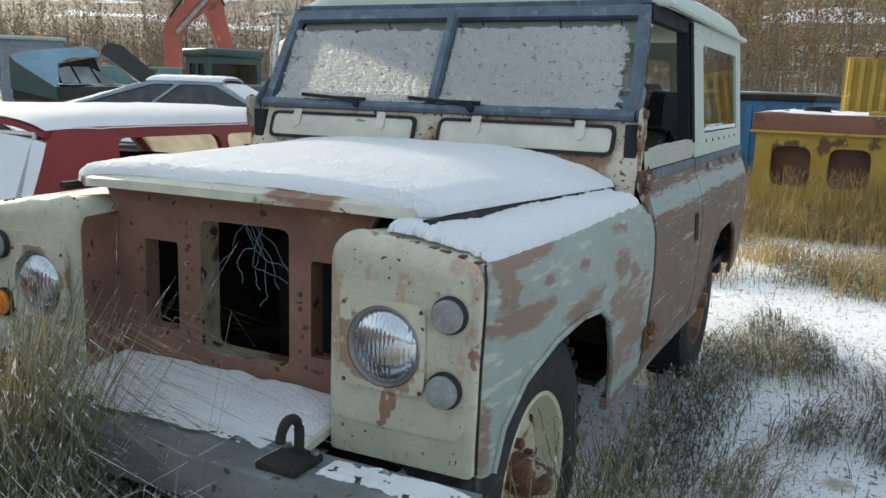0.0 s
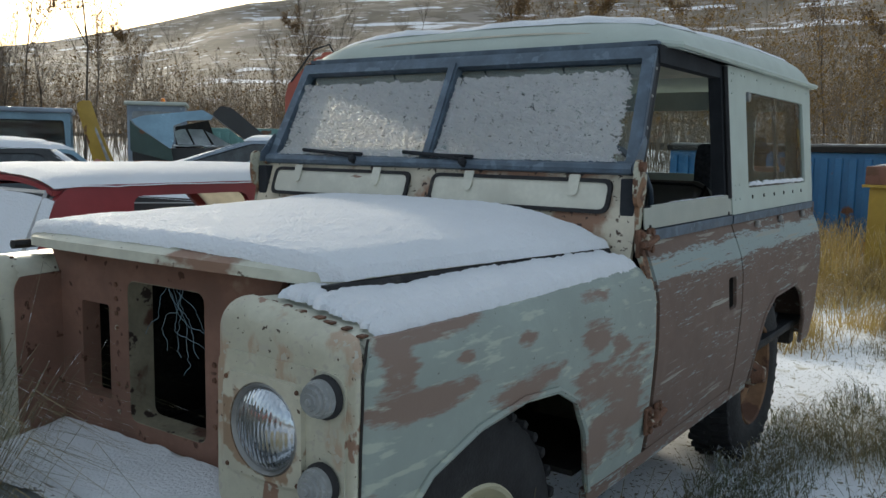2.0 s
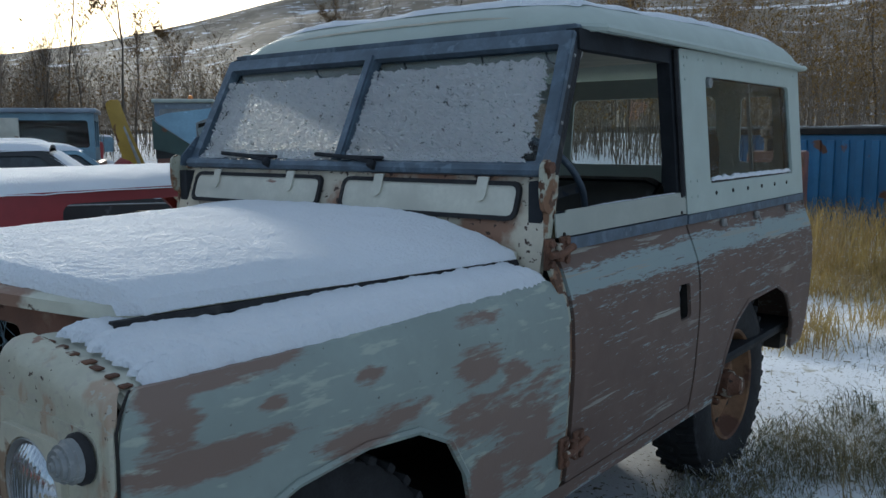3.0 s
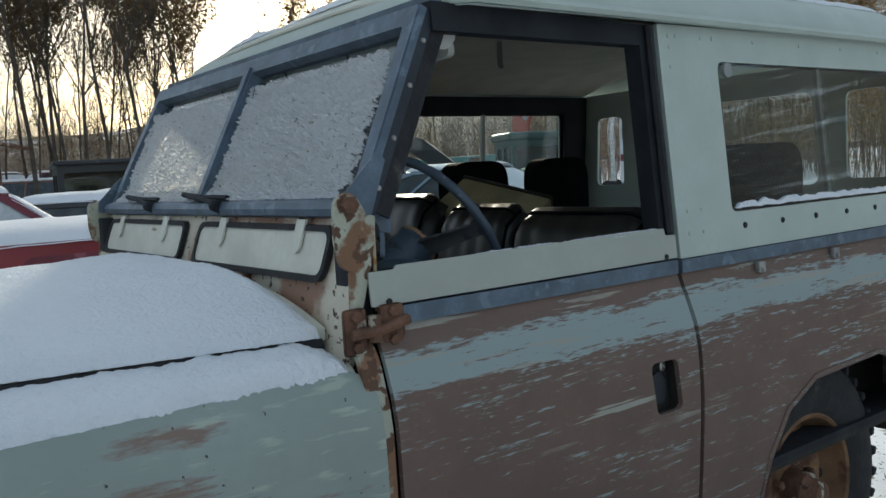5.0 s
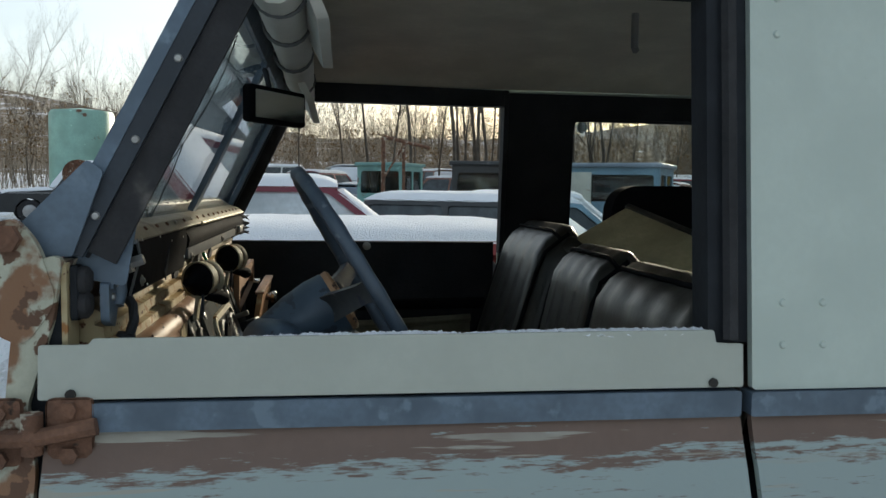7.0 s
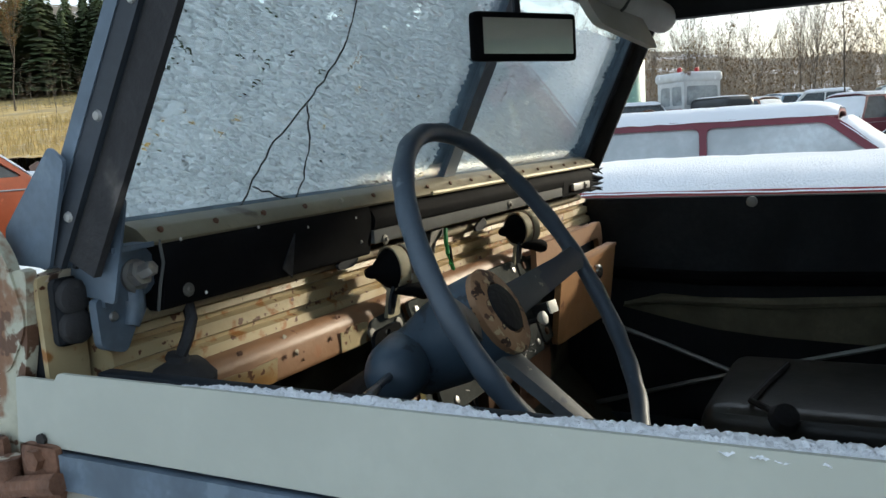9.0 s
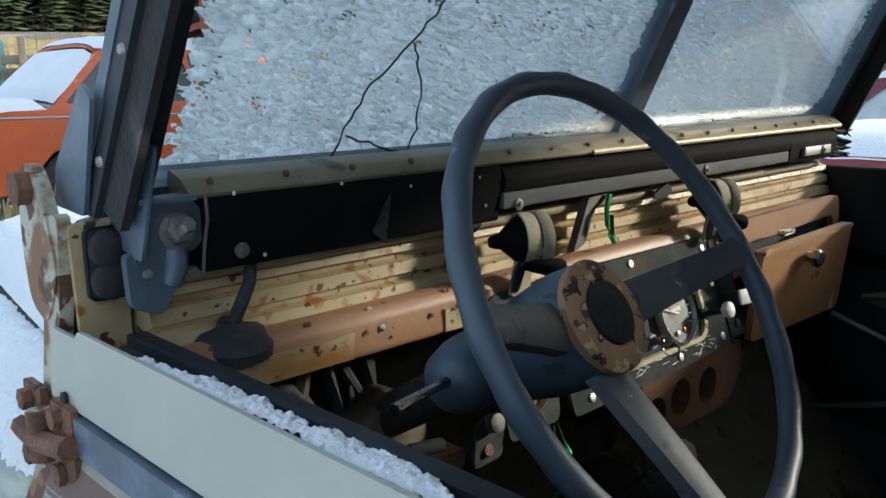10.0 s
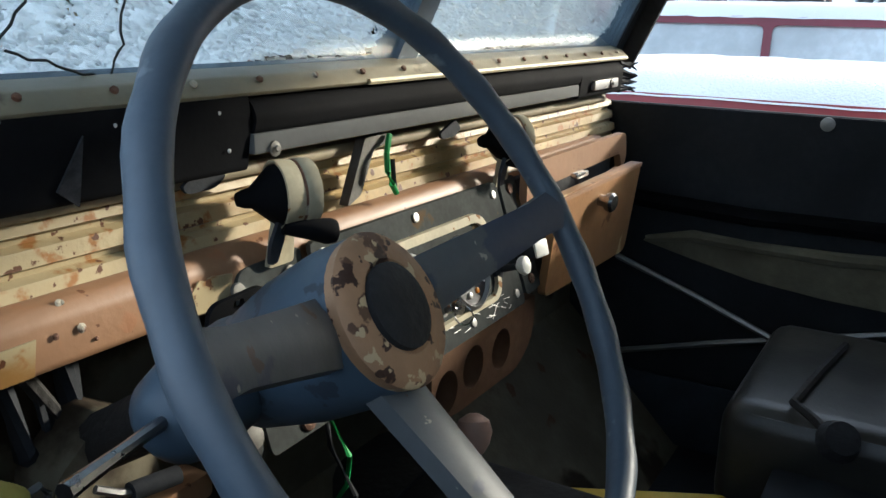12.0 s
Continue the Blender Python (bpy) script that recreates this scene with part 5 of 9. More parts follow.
# thickets: fine upright stems, for the woodland belt
def thicket(name, label, az0, az1, d0, d1, count, h0, h1, material, seed, leafmat=None, leafn=0, thick=0.012):
    rng = np.random.default_rng(seed)
    vs, fs = [], []
    lv, lf = [], []
    for i in range(count):
        az = rng.uniform(az0, az1)
        d = rng.uniform(d0, d1)
        x, y, z = at_polar(az, d)
        h = rng.uniform(h0, h1)
        ex, ey = rng.normal(0, 0.12, 2) * h
        w = thick * rng.uniform(0.6, 1.6)
        p0, p1 = Vector((x, y, z - 0.1)), Vector((x + ex, y + ey, z + h))
        stems = [(p0, p1, w)]
        for k in range(6):
            t = rng.uniform(0.25, 0.9)
            q = p0.lerp(p1, t)
            dv = Vector((rng.normal(0, 0.5), rng.normal(0, 0.5), rng.uniform(0.4, 1.0))) * h * 0.22 * (1.1 - 0.6 * t)
            stems.append((q, q + dv, w * 0.5))
            q2 = q + dv * rng.uniform(0.3, 0.7)
            dv2 = Vector((rng.normal(0, 0.6), rng.normal(0, 0.6), rng.uniform(0.3, 1.0))) * h * 0.10
            stems.append((q2, q2 + dv2, w * 0.35))
        for a, b, ww in stems:
            n = len(vs)
            sx = Vector((ww, 0, 0))
            sy = Vector((-ww * 0.5, ww * 0.87, 0))
            vs += [a + sx, a + sy, a - sx - sy, b]
            fs += [(n, n + 1, n + 3), (n + 1, n + 2, n + 3), (n + 2, n, n + 3)]
            if leafmat is not None:
                for _ in range(leafn):
                    p = a.lerp(b, rng.uniform(0.2, 1))
                    s1 = Vector(rng.normal(0, 0.05, 3))
                    s2 = Vector(rng.normal(0, 0.05, 3))
                    m = len(lv)
                    lv += [p, p + s1, p + s2]
                    lf.append((m, m + 1, m + 2))
    me = bpy.data.meshes.new(name)
    me.from_pydata(vs, [], fs)
    me.materials.append(material)
    ob = tagged(new(name, me), label, "woodland", kind="stuff")
    if lf:
        lm = bpy.data.meshes.new("foliage")
        lm.from_pydata(lv, [], lf)
        lm.materials.append(leafmat)
        c = new("foliage", lm)
        c.parent = ob
    return ob


thicket("birch_scrub", "dense leafless brown birch scrub", 28, 66, 32, 70, 3600, 2.6, 5.2, M_BARKPALE, 5, M_LEAF, 1)
thicket("birch_scrub", "dense leafless grey scrub along the yard", 64, 114, 36, 75, 4700, 2.7, 5.3, M_BARKPALE, 6, M_LEAF, 1)
thicket("autumn_scrub", "tall scrub with dull golden leaves", -24, 28, 26, 60, 3600, 4.0, 8.0, M_BARKPALE, 7, M_LEAFGOLD, 3)
thicket("far_scrub", "scrub behind the yard", 112, 336, 60, 90, 2500, 2.0, 5.0, M_BARKPALE, 8)


# conifer plantation
def conifer_mesh(seed, h):
    rng = np.random.default_rng(seed)
    vs, fs = [], []
    for i in range(420):
        t = rng.uniform(0.04, 1) ** 0.8
        z = h * t
        rad = (1 - t) * h * 0.2 + 0.05
        a = rng.uniform(0, 6.283)
        w = rad * 0.3
        p = Vector((math.cos(a) * rad * 0.15, math.sin(a) * rad * 0.15, z + 0.1))
        q = Vector((math.cos(a) * rad, math.sin(a) * rad, z - rad * 0.25))
        o = Vector((-math.sin(a), math.cos(a), 0)) * w
        n = len(vs)
        vs += [p, q * 0.7 + p * 0.3 + o, q, q * 0.7 + p * 0.3 - o]
        fs.append((n, n + 1, n + 2, n + 3))
    me = bpy.data.meshes.new("crown")
    me.from_pydata(vs, [], fs)
    me.materials.append(M_NEEDLE)
    return me


con = thing("conifer", "dark green plantation conifer", "tree", group="conifer plantation")
c0 = new("crown", conifer_mesh(3, 5.0))
c0.parent = con
part("trunk", tube([(0, 0, -0.2), (0, 0, 4.2)], [0.09, 0.02], 6), M_BARK, con)
random.seed(5)


def slope_z(az, r):
    """Height of the hillside at r metres, by degrees to the left of +y."""
    a = radians(az)
    t = max(0.0, (r - 90) / 610)
    x, y = -r * math.sin(a), r * math.cos(a)
    el = lerp(0.6, hill_height(az), t ** 0.8)
    return max(ground_z(x, y), 1.3 + r * math.tan(radians(el)) + 9 * fbm(x, y, 0, 0.012) * t)


def field(u, v):
    az, r = lerp(114, 172, u), 13 * (360 / 13) ** v
    a = radians(az)
    return (-r * math.sin(a), r * math.cos(a), slope_z(az, r) + 0.03 + 0.8 * max(0, (r - 60) / 300) + 0.03 * fbm(u * 60, v * 60, 0, 1))


M_FIELD = mat("golden rough pasture", (0.40, 0.29, 0.10), 0.95, var=0.3, scale=0.7, bump=0.4, bscale=6, spots=(((0.26, 0.20, 0.09), 0.25, 0.5, 0.62), ((0.62, 0.62, 0.60), 0.9, 0.64, 0.70)))
tagged(finish("field_ground", surf(field, 70, 60), M_FIELD), "golden dead grass field rising to a plantation", "field", kind="structure")


def put_conifer(ob, az, r, k):
    a = radians(az)
    ob.matrix_basis = pose(-r * math.sin(a), r * math.cos(a), slope_z(az, r) - 0.2, 0, 0, random.uniform(0, 360))
    ob.scale = (1.5 * k, 1.5 * k, k)


put_conifer(con, 131, 300, 3.6)
for i in range(280):
    put_conifer(copy_thing(con, pose(0, 0, 0)), random.uniform(125, 166), random.uniform(255, 330), random.uniform(4.6, 6.6))
for t in (*bare, *leafy, tall):
    x, y, z = at_polar(random.uniform(120, 170), random.uniform(70, 80))
    t.matrix_basis = pose(x, y, z)

# ---------------------------------------------------------------- inside of the car
M_CREAMRUST = mat("yellowed cream paint with rust", (0.38, 0.275, 0.115), 0.45, var=0.2, scale=7, bump=0.08, spots=(((0.43, 0.35, 0.20), 3.0, 0.50, 0.60), ((0.30, 0.155, 0.04), 9.0, 0.55, 0.70, (0.5, 1, 1.3)), ((0.30, 0.13, 0.03), 42.0, 0.57, 0.67), ((0.10, 0.035, 0.012), 62.0, 0.62, 0.65)))
M_TAN = mat("tan dashboard paint", (0.30, 0.165, 0.088), 0.5, var=0.12, scale=6, bump=0.05, spots=(((0.33, 0.16, 0.08), 30.0, 0.62, 0.70), ((0.13, 0.05, 0.02), 70.0, 0.68, 0.71)))
M_TANWORN = mat("scraped tan lid paint", (0.38, 0.20, 0.085), 0.5, var=0.15, scale=9, bump=0.06, spots=(((0.64, 0.52, 0.30), 6.0, 0.60, 0.63, (2, 1, 0.6)), ((0.18, 0.07, 0.02), 14.0, 0.66, 0.7)))
M_PANEL = mat("grey painted instrument panel", (0.055, 0.06, 0.058), 0.8, 0.0, var=0.3, scale=16, bump=0.02, bscale=120, spec=0.04, spots=(((0.28, 0.29, 0.27), 40.0, 0.685, 0.70, (1, 1, 0.5)), ((0.10, 0.07, 0.04), 22.0, 0.64, 0.70)))
M_STRAP = mat("spotted steel strap", (0.42, 0.38, 0.27), 0.6, 0.0, spec=0.15, var=0.15, scale=20, bump=0.03, spots=(((0.20, 0.10, 0.03), 60.0, 0.62, 0.66),))
M_SILL = mat("tarnished sill strip", (0.25, 0.22, 0.15), 0.4, 0.25, var=0.2, scale=9, bump=0.03, spots=(((0.10, 0.07, 0.04), 16.0, 0.60, 0.68),))
M_STALK = mat("tarnished chrome", (0.20, 0.20, 0.21), 0.3, 1.0, var=0.2, scale=30, bump=0.02)
M_FADED = mat("dull beige door pocket", (0.17, 0.155, 0.105), 0.9, var=0.25, scale=9, bump=0.2)
M_GREYSTRIP = mat("grey vinyl strip", (0.12, 0.125, 0.125), 0.7, var=0.12, bump=0.04, spec=0.1)
M_WHEELRIM = mat("blue grey steering wheel enamel", (0.055, 0.077, 0.105), 0.5, var=0.1, scale=20, bump=0.04, bscale=160, spots=(((0.14, 0.17, 0.20), 30.0, 0.62, 0.70),))
M_BOSS = mat("chipped blue boss paint", (0.055, 0.084, 0.118), 0.45, var=0.12, scale=12, bump=0.03, spots=(((0.03, 0.04, 0.055), 20.0, 0.60, 0.62),))
M_SPOKE = mat("scuffed grey spoke paint", (0.085, 0.092, 0.097), 0.5, var=0.15, scale=14, bump=0.03, spots=(((0.045, 0.055, 0.08), 9.0, 0.56, 0.58), ((0.08, 0.05, 0.03), 26.0, 0.66, 0.68), ((0.28, 0.27, 0.23), 60.0, 0.70, 0.72)))
M_CAPRUST = mat("peeling brown horn ring", (0.36, 0.21, 0.115), 0.65, var=0.12, scale=14, bump=0.15, spots=(((0.11, 0.055, 0.03), 24.0, 0.555, 0.575), ((0.045, 0.02, 0.012), 60.0, 0.585, 0.61), ((0.52, 0.40, 0.24), 75.0, 0.62, 0.64)))
M_VINYL = mat("brown black leather", (0.030, 0.029, 0.025), 0.36, var=0.25, scale=10, bump=0.06, bscale=150, spots=(((0.06, 0.055, 0.045), 5.0, 0.58, 0.74),))
M_BLACKVINYL = mat("black vinyl", (0.007, 0.0075, 0.009), 0.8, var=0.25, scale=10, bump=0.03, bscale=150, spec=0.06)
M_PADFLAP = mat("scuffed dark vinyl", (0.035, 0.037, 0.042), 0.8, var=0.4, scale=60, bump=0.1, spec=0.1)
M_DULLSCREW = mat("dull dark screw head", (0.13, 0.125, 0.11), 0.6, 0.2, var=0.3, scale=40, bump=0.05)
# tan with the shade under the instrument panel put into its colour
M_DUCTSHADE = mat("tan duct paint darkened for shade", (0.17, 0.095, 0.055), 0.7, var=0.25, scale=9, bump=0.05, spec=0.2)
M_BRASS = mat("cream lower rail with worn edge", (0.52, 0.46, 0.30), 0.4, 0.1, var=0.15, bump=0.05, spots=(((0.20, 0.13, 0.06), 20.0, 0.64, 0.70),))
M_VISOR = mat("off-white visor vinyl", (0.52, 0.52, 0.47), 0.7, var=0.08, bump=0.1)
M_DIRTYBULK = mat("dirty lower bulkhead", (0.15, 0.135, 0.095), 0.85, var=0.35, scale=5, bump=0.1, spec=0.2, spots=(((0.04, 0.03, 0.02), 5.0, 0.52, 0.60), ((0.09, 0.05, 0.03), 18.0, 0.62, 0.68)))
M_YELLOW = mat("yellow paint", (0.62, 0.42, 0.03), 0.5, var=0.15, bump=0.05)
M_TAPE = mat("yellow tape", (0.55, 0.48, 0.12), 0.6, var=0.15, bump=0.2)
M_GREENWIRE = mat("green wire", (0.02, 0.30, 0.07), 0.4, bump=0)
M_KNOBPINK = mat("faded pink knob", (0.55, 0.36, 0.28), 0.45, bump=0.05)
M_FOAM = mat("torn beige foam", (0.45, 0.38, 0.22), 0.9, var=0.2, bump=0.4)
M_LEDGE = mat("dull beige ledge paint", (0.27, 0.23, 0.15), 0.75, var=0.15, scale=9, bump=0.05, spots=(((0.12, 0.08, 0.04), 14.0, 0.60, 0.68),))
M_BRASSRING = mat("tarnished brass", (0.55, 0.42, 0.16), 0.35, 0.9, var=0.25, scale=40, bump=0.04)
M_DULLRUBBER = mat("perished grey rubber", (0.045, 0.047, 0.052), 0.7, var=0.25, scale=30, bump=0.08, spec=0.2)
M_FACEDIAL = mat("dark dial face", (0.03, 0.03, 0.035), 0.4, bump=0)
M_WHITEMARK = mat("white dial marks", (0.7, 0.7, 0.66), 0.5, bump=0)

# lower bulkhead and footwell
dash = thing("dashboard", "rust-spotted cream and tan dashboard with loose fittings", "")
dash.parent = car
part("lower_bulkhead", box(-0.74, 0.74, 0.795, 0.805, 0.50, 1.16, 0), M_DIRTYBULK, dash)
part("toe_board", plate([(-0.74, 0.0), (0.74, 0.0), (0.74, 0.36), (-0.74, 0.36)], [], 0.006, lambda u, v, w: (u, 0.80 + v * 0.75, 0.78 - v * 0.75 + w)), M_DIRTYBULK, dash)
part("tunnel", plate(fillet([(-0.14, 0.50), (0.18, 0.50), (0.14, 0.72), (0.08, 0.78), (-0.06, 0.78), (-0.11, 0.72)], 0.03, 3), [], 0.5, lambda u, v, w: (u, 0.80 + w, v)), M_DARKMETAL, dash)
part("floor", box(-0.76, 0.76, 0.80, 1.70, 0.51, 0.525, 0), M_BLACK, car)
part("floor_mat", box(0.02, 0.60, 1.06, 1.30, 0.527, 0.545, 0.005), M_YELLOW, car)
# upper bulkhead: ribbed cream pressing
rib = [(0.842, 1.262), (0.842, 1.214), (0.850, 1.206), (0.864, 1.200), (0.866, 1.192), (0.858, 1.189), (0.858, 1.184), (0.868, 1.181), (0.870, 1.168), (0.864, 1.165), (0.864, 1.161), (0.874, 1.158), (0.876, 1.146), (0.870, 1.142), (0.870, 1.136), (0.832, 1.134), (0.825, 1.262)]
part("ribbed_panel", plate(rib, [], 1.44, lambda u, v, w: (w - 0.72, u, v)), M_CREAMRUST, dash, "ribbed cream panel with rust spots")
part("beige_ledge", plate(fillet([(0.852, 1.216), (0.872, 1.216), (0.876, 1.209), (0.872, 1.202), (0.852, 1.206)], 0.003, 2), [], 1.36, lambda u, v, w: (w - 0.66, u, v)), M_LEDGE, dash, "dull beige ledge under the dash pad")
part("parcel_rail", plate(fillet([(0.866, 1.140), (0.880, 1.150), (0.894, 1.147), (0.902, 1.136), (0.904, 1.102), (0.897, 1.097), (0.890, 1.12), (0.876, 1.130)], 0.004, 2), [], 1.32, lambda u, v, w: (w - 0.60, u, v)), M_TAN, dash, "tan rail with cream patches")
# cream patches where the tan paint has come off
for x0, x1, seed in ((0.525, 0.715, 3), (0.335, 0.398, 5)):
    random.seed(seed)
    o = [(x0 + (x1 - x0) * i / 8, 1.128 + random.uniform(-0.006, 0.004) * (0 < i < 8)) for i in range(9)] + [(x1, 1.1015), (x0 + 0.004, 1.1015)]
    part("bare_patch", plate(o, [], 0.0015, lambda u, v, w: (u, 0.9055 - w, v)), M_CREAMRUST, dash)
random.seed(14)
for i in range(26):
    x, z = random.uniform(0.35, 0.70), random.choice((1.1455, 1.146, 1.138, 1.125, 1.113))
    part("rust_blister", lathe([(random.uniform(0.0015, 0.0045), 0), (0.001, 0.0012), (0, 0.0012)], 7, facing((x, 0.9045 if z < 1.13 else 0.896, z), (0, 1, 0.25))), M_RUST, dash)
# black padded top with pieces of vinyl
part("pad", plate(fillet([(0.850, 1.213), (0.893, 1.213), (0.900, 1.262), (0.896, 1.284), (0.872, 1.288)], 0.006, 3), [], 0.376, lambda u, v, w: (w + 0.298, u, v)), M_BLACKVINYL, dash, "black vinyl dash pad")
part("pad_seam", tube([(0.677, 0.889, 1.214), (0.678, 0.896, 1.24), (0.677, 0.902, 1.262), (0.675, 0.897, 1.284)], 0.0018, 5), M_GREYSTRIP, dash)
part("pad", plate(fillet([(0.850, 1.246), (0.900, 1.246), (0.904, 1.262), (0.896, 1.276), (0.868, 1.279)], 0.005, 3), [], 0.76, lambda u, v, w: (w - 0.465, u, v)), M_BLACKVINYL, dash)
part("pad", plate(fillet([(0.850, 1.222), (0.898, 1.222), (0.903, 1.26), (0.895, 1.275), (0.868, 1.279)], 0.006, 3), [], 0.20, lambda u, v, w: (w - 0.668, u, v)), M_BLACKVINYL, dash)
part("pad_fold", plate([(0.492, 1.226), (0.470, 1.264), (0.474, 1.212)], [], 0.002, lambda u, v, w: (u, 0.8995 - w + (v - 1.24) * 0.11, v)), M_PADFLAP, dash, "torn grey flap of the pad")
part("grey_strip", box(-0.46, 0.297, 0.893, 0.9015, 1.228, 1.2465, 0.002), M_GREYSTRIP, dash)
part("end_plate", box(-0.628, -0.515, 0.900, 0.9085, 1.234, 1.250, 0.002), M_STEEL, dash)
for x, z, y in ((0.642, 1.229, 0.8955), (0.272, 1.231, 0.902), (-0.169, 1.237, 0.902), (-0.590, 1.242, 0.909)):
    sc = lathe([(0.0075, 0), (0.007, 0.002), (0.0035, 0.003), (0.0025, 0.005), (0, 0.005)], 12, facing((x, y, z), (0, 1, 0.1)))
    part("pad_screw", sc, M_DULLSCREW, dash)
for x, z in ((0.648, 1.281), (0.53, 1.279), (0.44, 1.268), (0.335, 1.268), (0.325, 1.235), (0.62, 1.222)):
    part("lint_speck", lathe([(0.0022, 0), (0.001, 0.0012), (0, 0.0012)], 6, facing((x, 0.8985, z), (0, 1, 0.1))), M_WHITEMARK, dash)
for i in range(18):
    x = -0.66 + 0.078 * i
    part("rail_screw", lathe([(0.0035, 0), (0.003, 0.0025), (0, 0.003)], 8, facing((x, 0.890, 1.2925), (0, 0.75, 0.66))), M_RUST, dash)
part("screen_sill", plate(fillet([(0.855, 1.281), (0.896, 1.279), (0.899, 1.283), (0.884, 1.296), (0.862, 1.303)], 0.002, 2), [], 1.39, lambda u, v, w: (w - 0.70, u, v)), M_SILL, dash, "tarnished metal sill under the windscreen")
part("sill_edge", tube([(-0.69, 0.898, 1.2825), (0.12, 0.898, 1.2825)], 0.0035, 6), M_BRASS, dash)
random.seed(61)
for i in range(9):
    part("torn_shred", tube([(-0.665 - 0.01 * random.random(), 0.893, 1.225 + 0.006 * i), (-0.69 - 0.012 * random.random(), 0.902, 1.223 + 0.006 * i + random.uniform(-0.006, 0.006)), (-0.70 - 0.012 * random.random(), 0.915, 1.224 + 0.006 * i + random.uniform(-0.008, 0.008))], [0.006, 0.004, 0.001], 5), M_BLACK, dash)
# torn rubber flaps under the pad
for x in (0.315, -0.10):
    part("rubber_flap", plate(fillet([(x + 0.006, 1.212), (x + 0.02, 1.203), (x + 0.052, 1.202), (x + 0.058, 1.210), (x + 0.02, 1.224)], 0.005, 2), [], 0.004, lambda u, v, w: (u, 0.886 + w, v)), M_BLACK, dash)
# two demister clamps
for cx, cy, cz in ((0.285, 0.914, 1.192), (-0.163, 0.914, 1.192)):
    cl = thing("demister_clamp", "round demister outlet with a steel strap and black rubber cone", "")
    cl.parent = dash
    m = facing((cx, cy + 0.002, cz), (0.86, -0.40, -0.02))
    part("strap", lathe([(0.029, -0.030), (0.031, -0.031), (0.032, -0.018), (0.031, -0.016), (0.030, -0.0155), (0.031, -0.013), (0.032, 0.003), (0.031, 0.004), (0.029, 0.003), (0.029, -0.030)], 30, m), M_STRAP, cl)
    part("strap_seam", lathe([(0.0300, -0.0175), (0.0312, -0.0165), (0.0312, -0.0145), (0.0300, -0.0135), (0.0300, -0.0175)], 30, m), M_RUST, cl)
    part("cone", lathe([(0.0, 0.040), (0.006, 0.039), (0.0085, 0.033), (0.0095, 0.026), (0.018, 0.016), (0.027, 0.005), (0.0285, -0.004), (0.0285, -0.026), (0.0, -0.026)], 26, m), M_BLACKVINYL, cl)
    part("foot", plate(fillet([(cx - 0.022, 1.124), (cx + 0.012, 1.124), (cx + 0.006, 1.168), (cx - 0.020, 1.172)], 0.004, 2), [], 0.006, lambda u, v, w, cy=cy: (u, 0.914 + (v - 1.13) * 0.1 - w, v)), M_STRAP, cl)
    part("thumb_screw", tube([(cx + 0.010, cy + 0.016, cz - 0.026), (cx - 0.010, cy + 0.030, cz - 0.030), (cx - 0.026, cy + 0.038, cz - 0.034), (cx - 0.032, cy + 0.041, cz - 0.035)], [0.007, 0.010, 0.0125, 0.011], 12), M_BLACKVINYL, cl)
    part("wing_leg", plate(fillet([(cx + 0.022, 1.150), (cx + 0.006, 1.178), (cx - 0.008, 1.176), (cx + 0.014, 1.132), (cx + 0.024, 1.132)], 0.004, 2), [], 0.004, lambda u, v, w, cy=cy: (u, cy + 0.012 - w, v)), M_DARKPOST, cl)
part("wiper_bracket", plate(fillet([(0.125, 1.162), (0.150, 1.152), (0.118, 1.222), (0.070, 1.224), (0.072, 1.214), (0.102, 1.208)], 0.004, 2), [], 0.012, lambda u, v, w: (u, 0.892 - w, v)), M_DULLSCREW, dash, "bent grey wiper bracket")
part("green_wire", tube([(0.078, 0.896, 1.222), (0.096, 0.905, 1.204), (0.098, 0.908, 1.185), (0.090, 0.908, 1.170), (0.078, 0.906, 1.158)], 0.0036, 7), M_GREENWIRE, dash)
part("wire_sleeve", tube([(0.080, 0.902, 1.196), (0.082, 0.905, 1.176), (0.080, 0.906, 1.160)], 0.003, 6), M_BLACK, dash)
# instrument panel


def pan(u, v, w=0.0):
    """On the sloping instrument panel: u across, v height."""
    return (u, lerp(0.966, 0.911, (v - 0.972) / 0.164) - w, v)


ip = part("instrument_panel", plate(fillet([(-0.155, 0.973), (0.238, 0.970), (0.238, 1.135), (-0.155, 1.135)], 0.007, 2), [], 0.006, lambda u, v, w: pan(u, v, w)), M_PANEL, dash, "scratched grey instrument panel")
part("panel_strip", plate(fillet([(-0.205, 0.985), (-0.158, 0.982), (-0.158, 1.136), (-0.205, 1.138)], 0.007, 2), [], 0.006, lambda u, v, w: pan(u, v, w - 0.003)), M_PANEL, ip)
pn = Vector((0, 0.948, 0.318))
part("panel_surround", plate(fillet([(-0.098, 0.998), (0.165, 0.998), (0.165, 1.108), (-0.098, 1.108)], 0.035, 6), [fillet([(-0.090, 1.004), (0.157, 1.004), (0.157, 1.098), (-0.090, 1.098)], 0.030, 6)], 0.006, lambda u, v, w: pan(u, v, w - 0.006)), M_STRAP, ip)
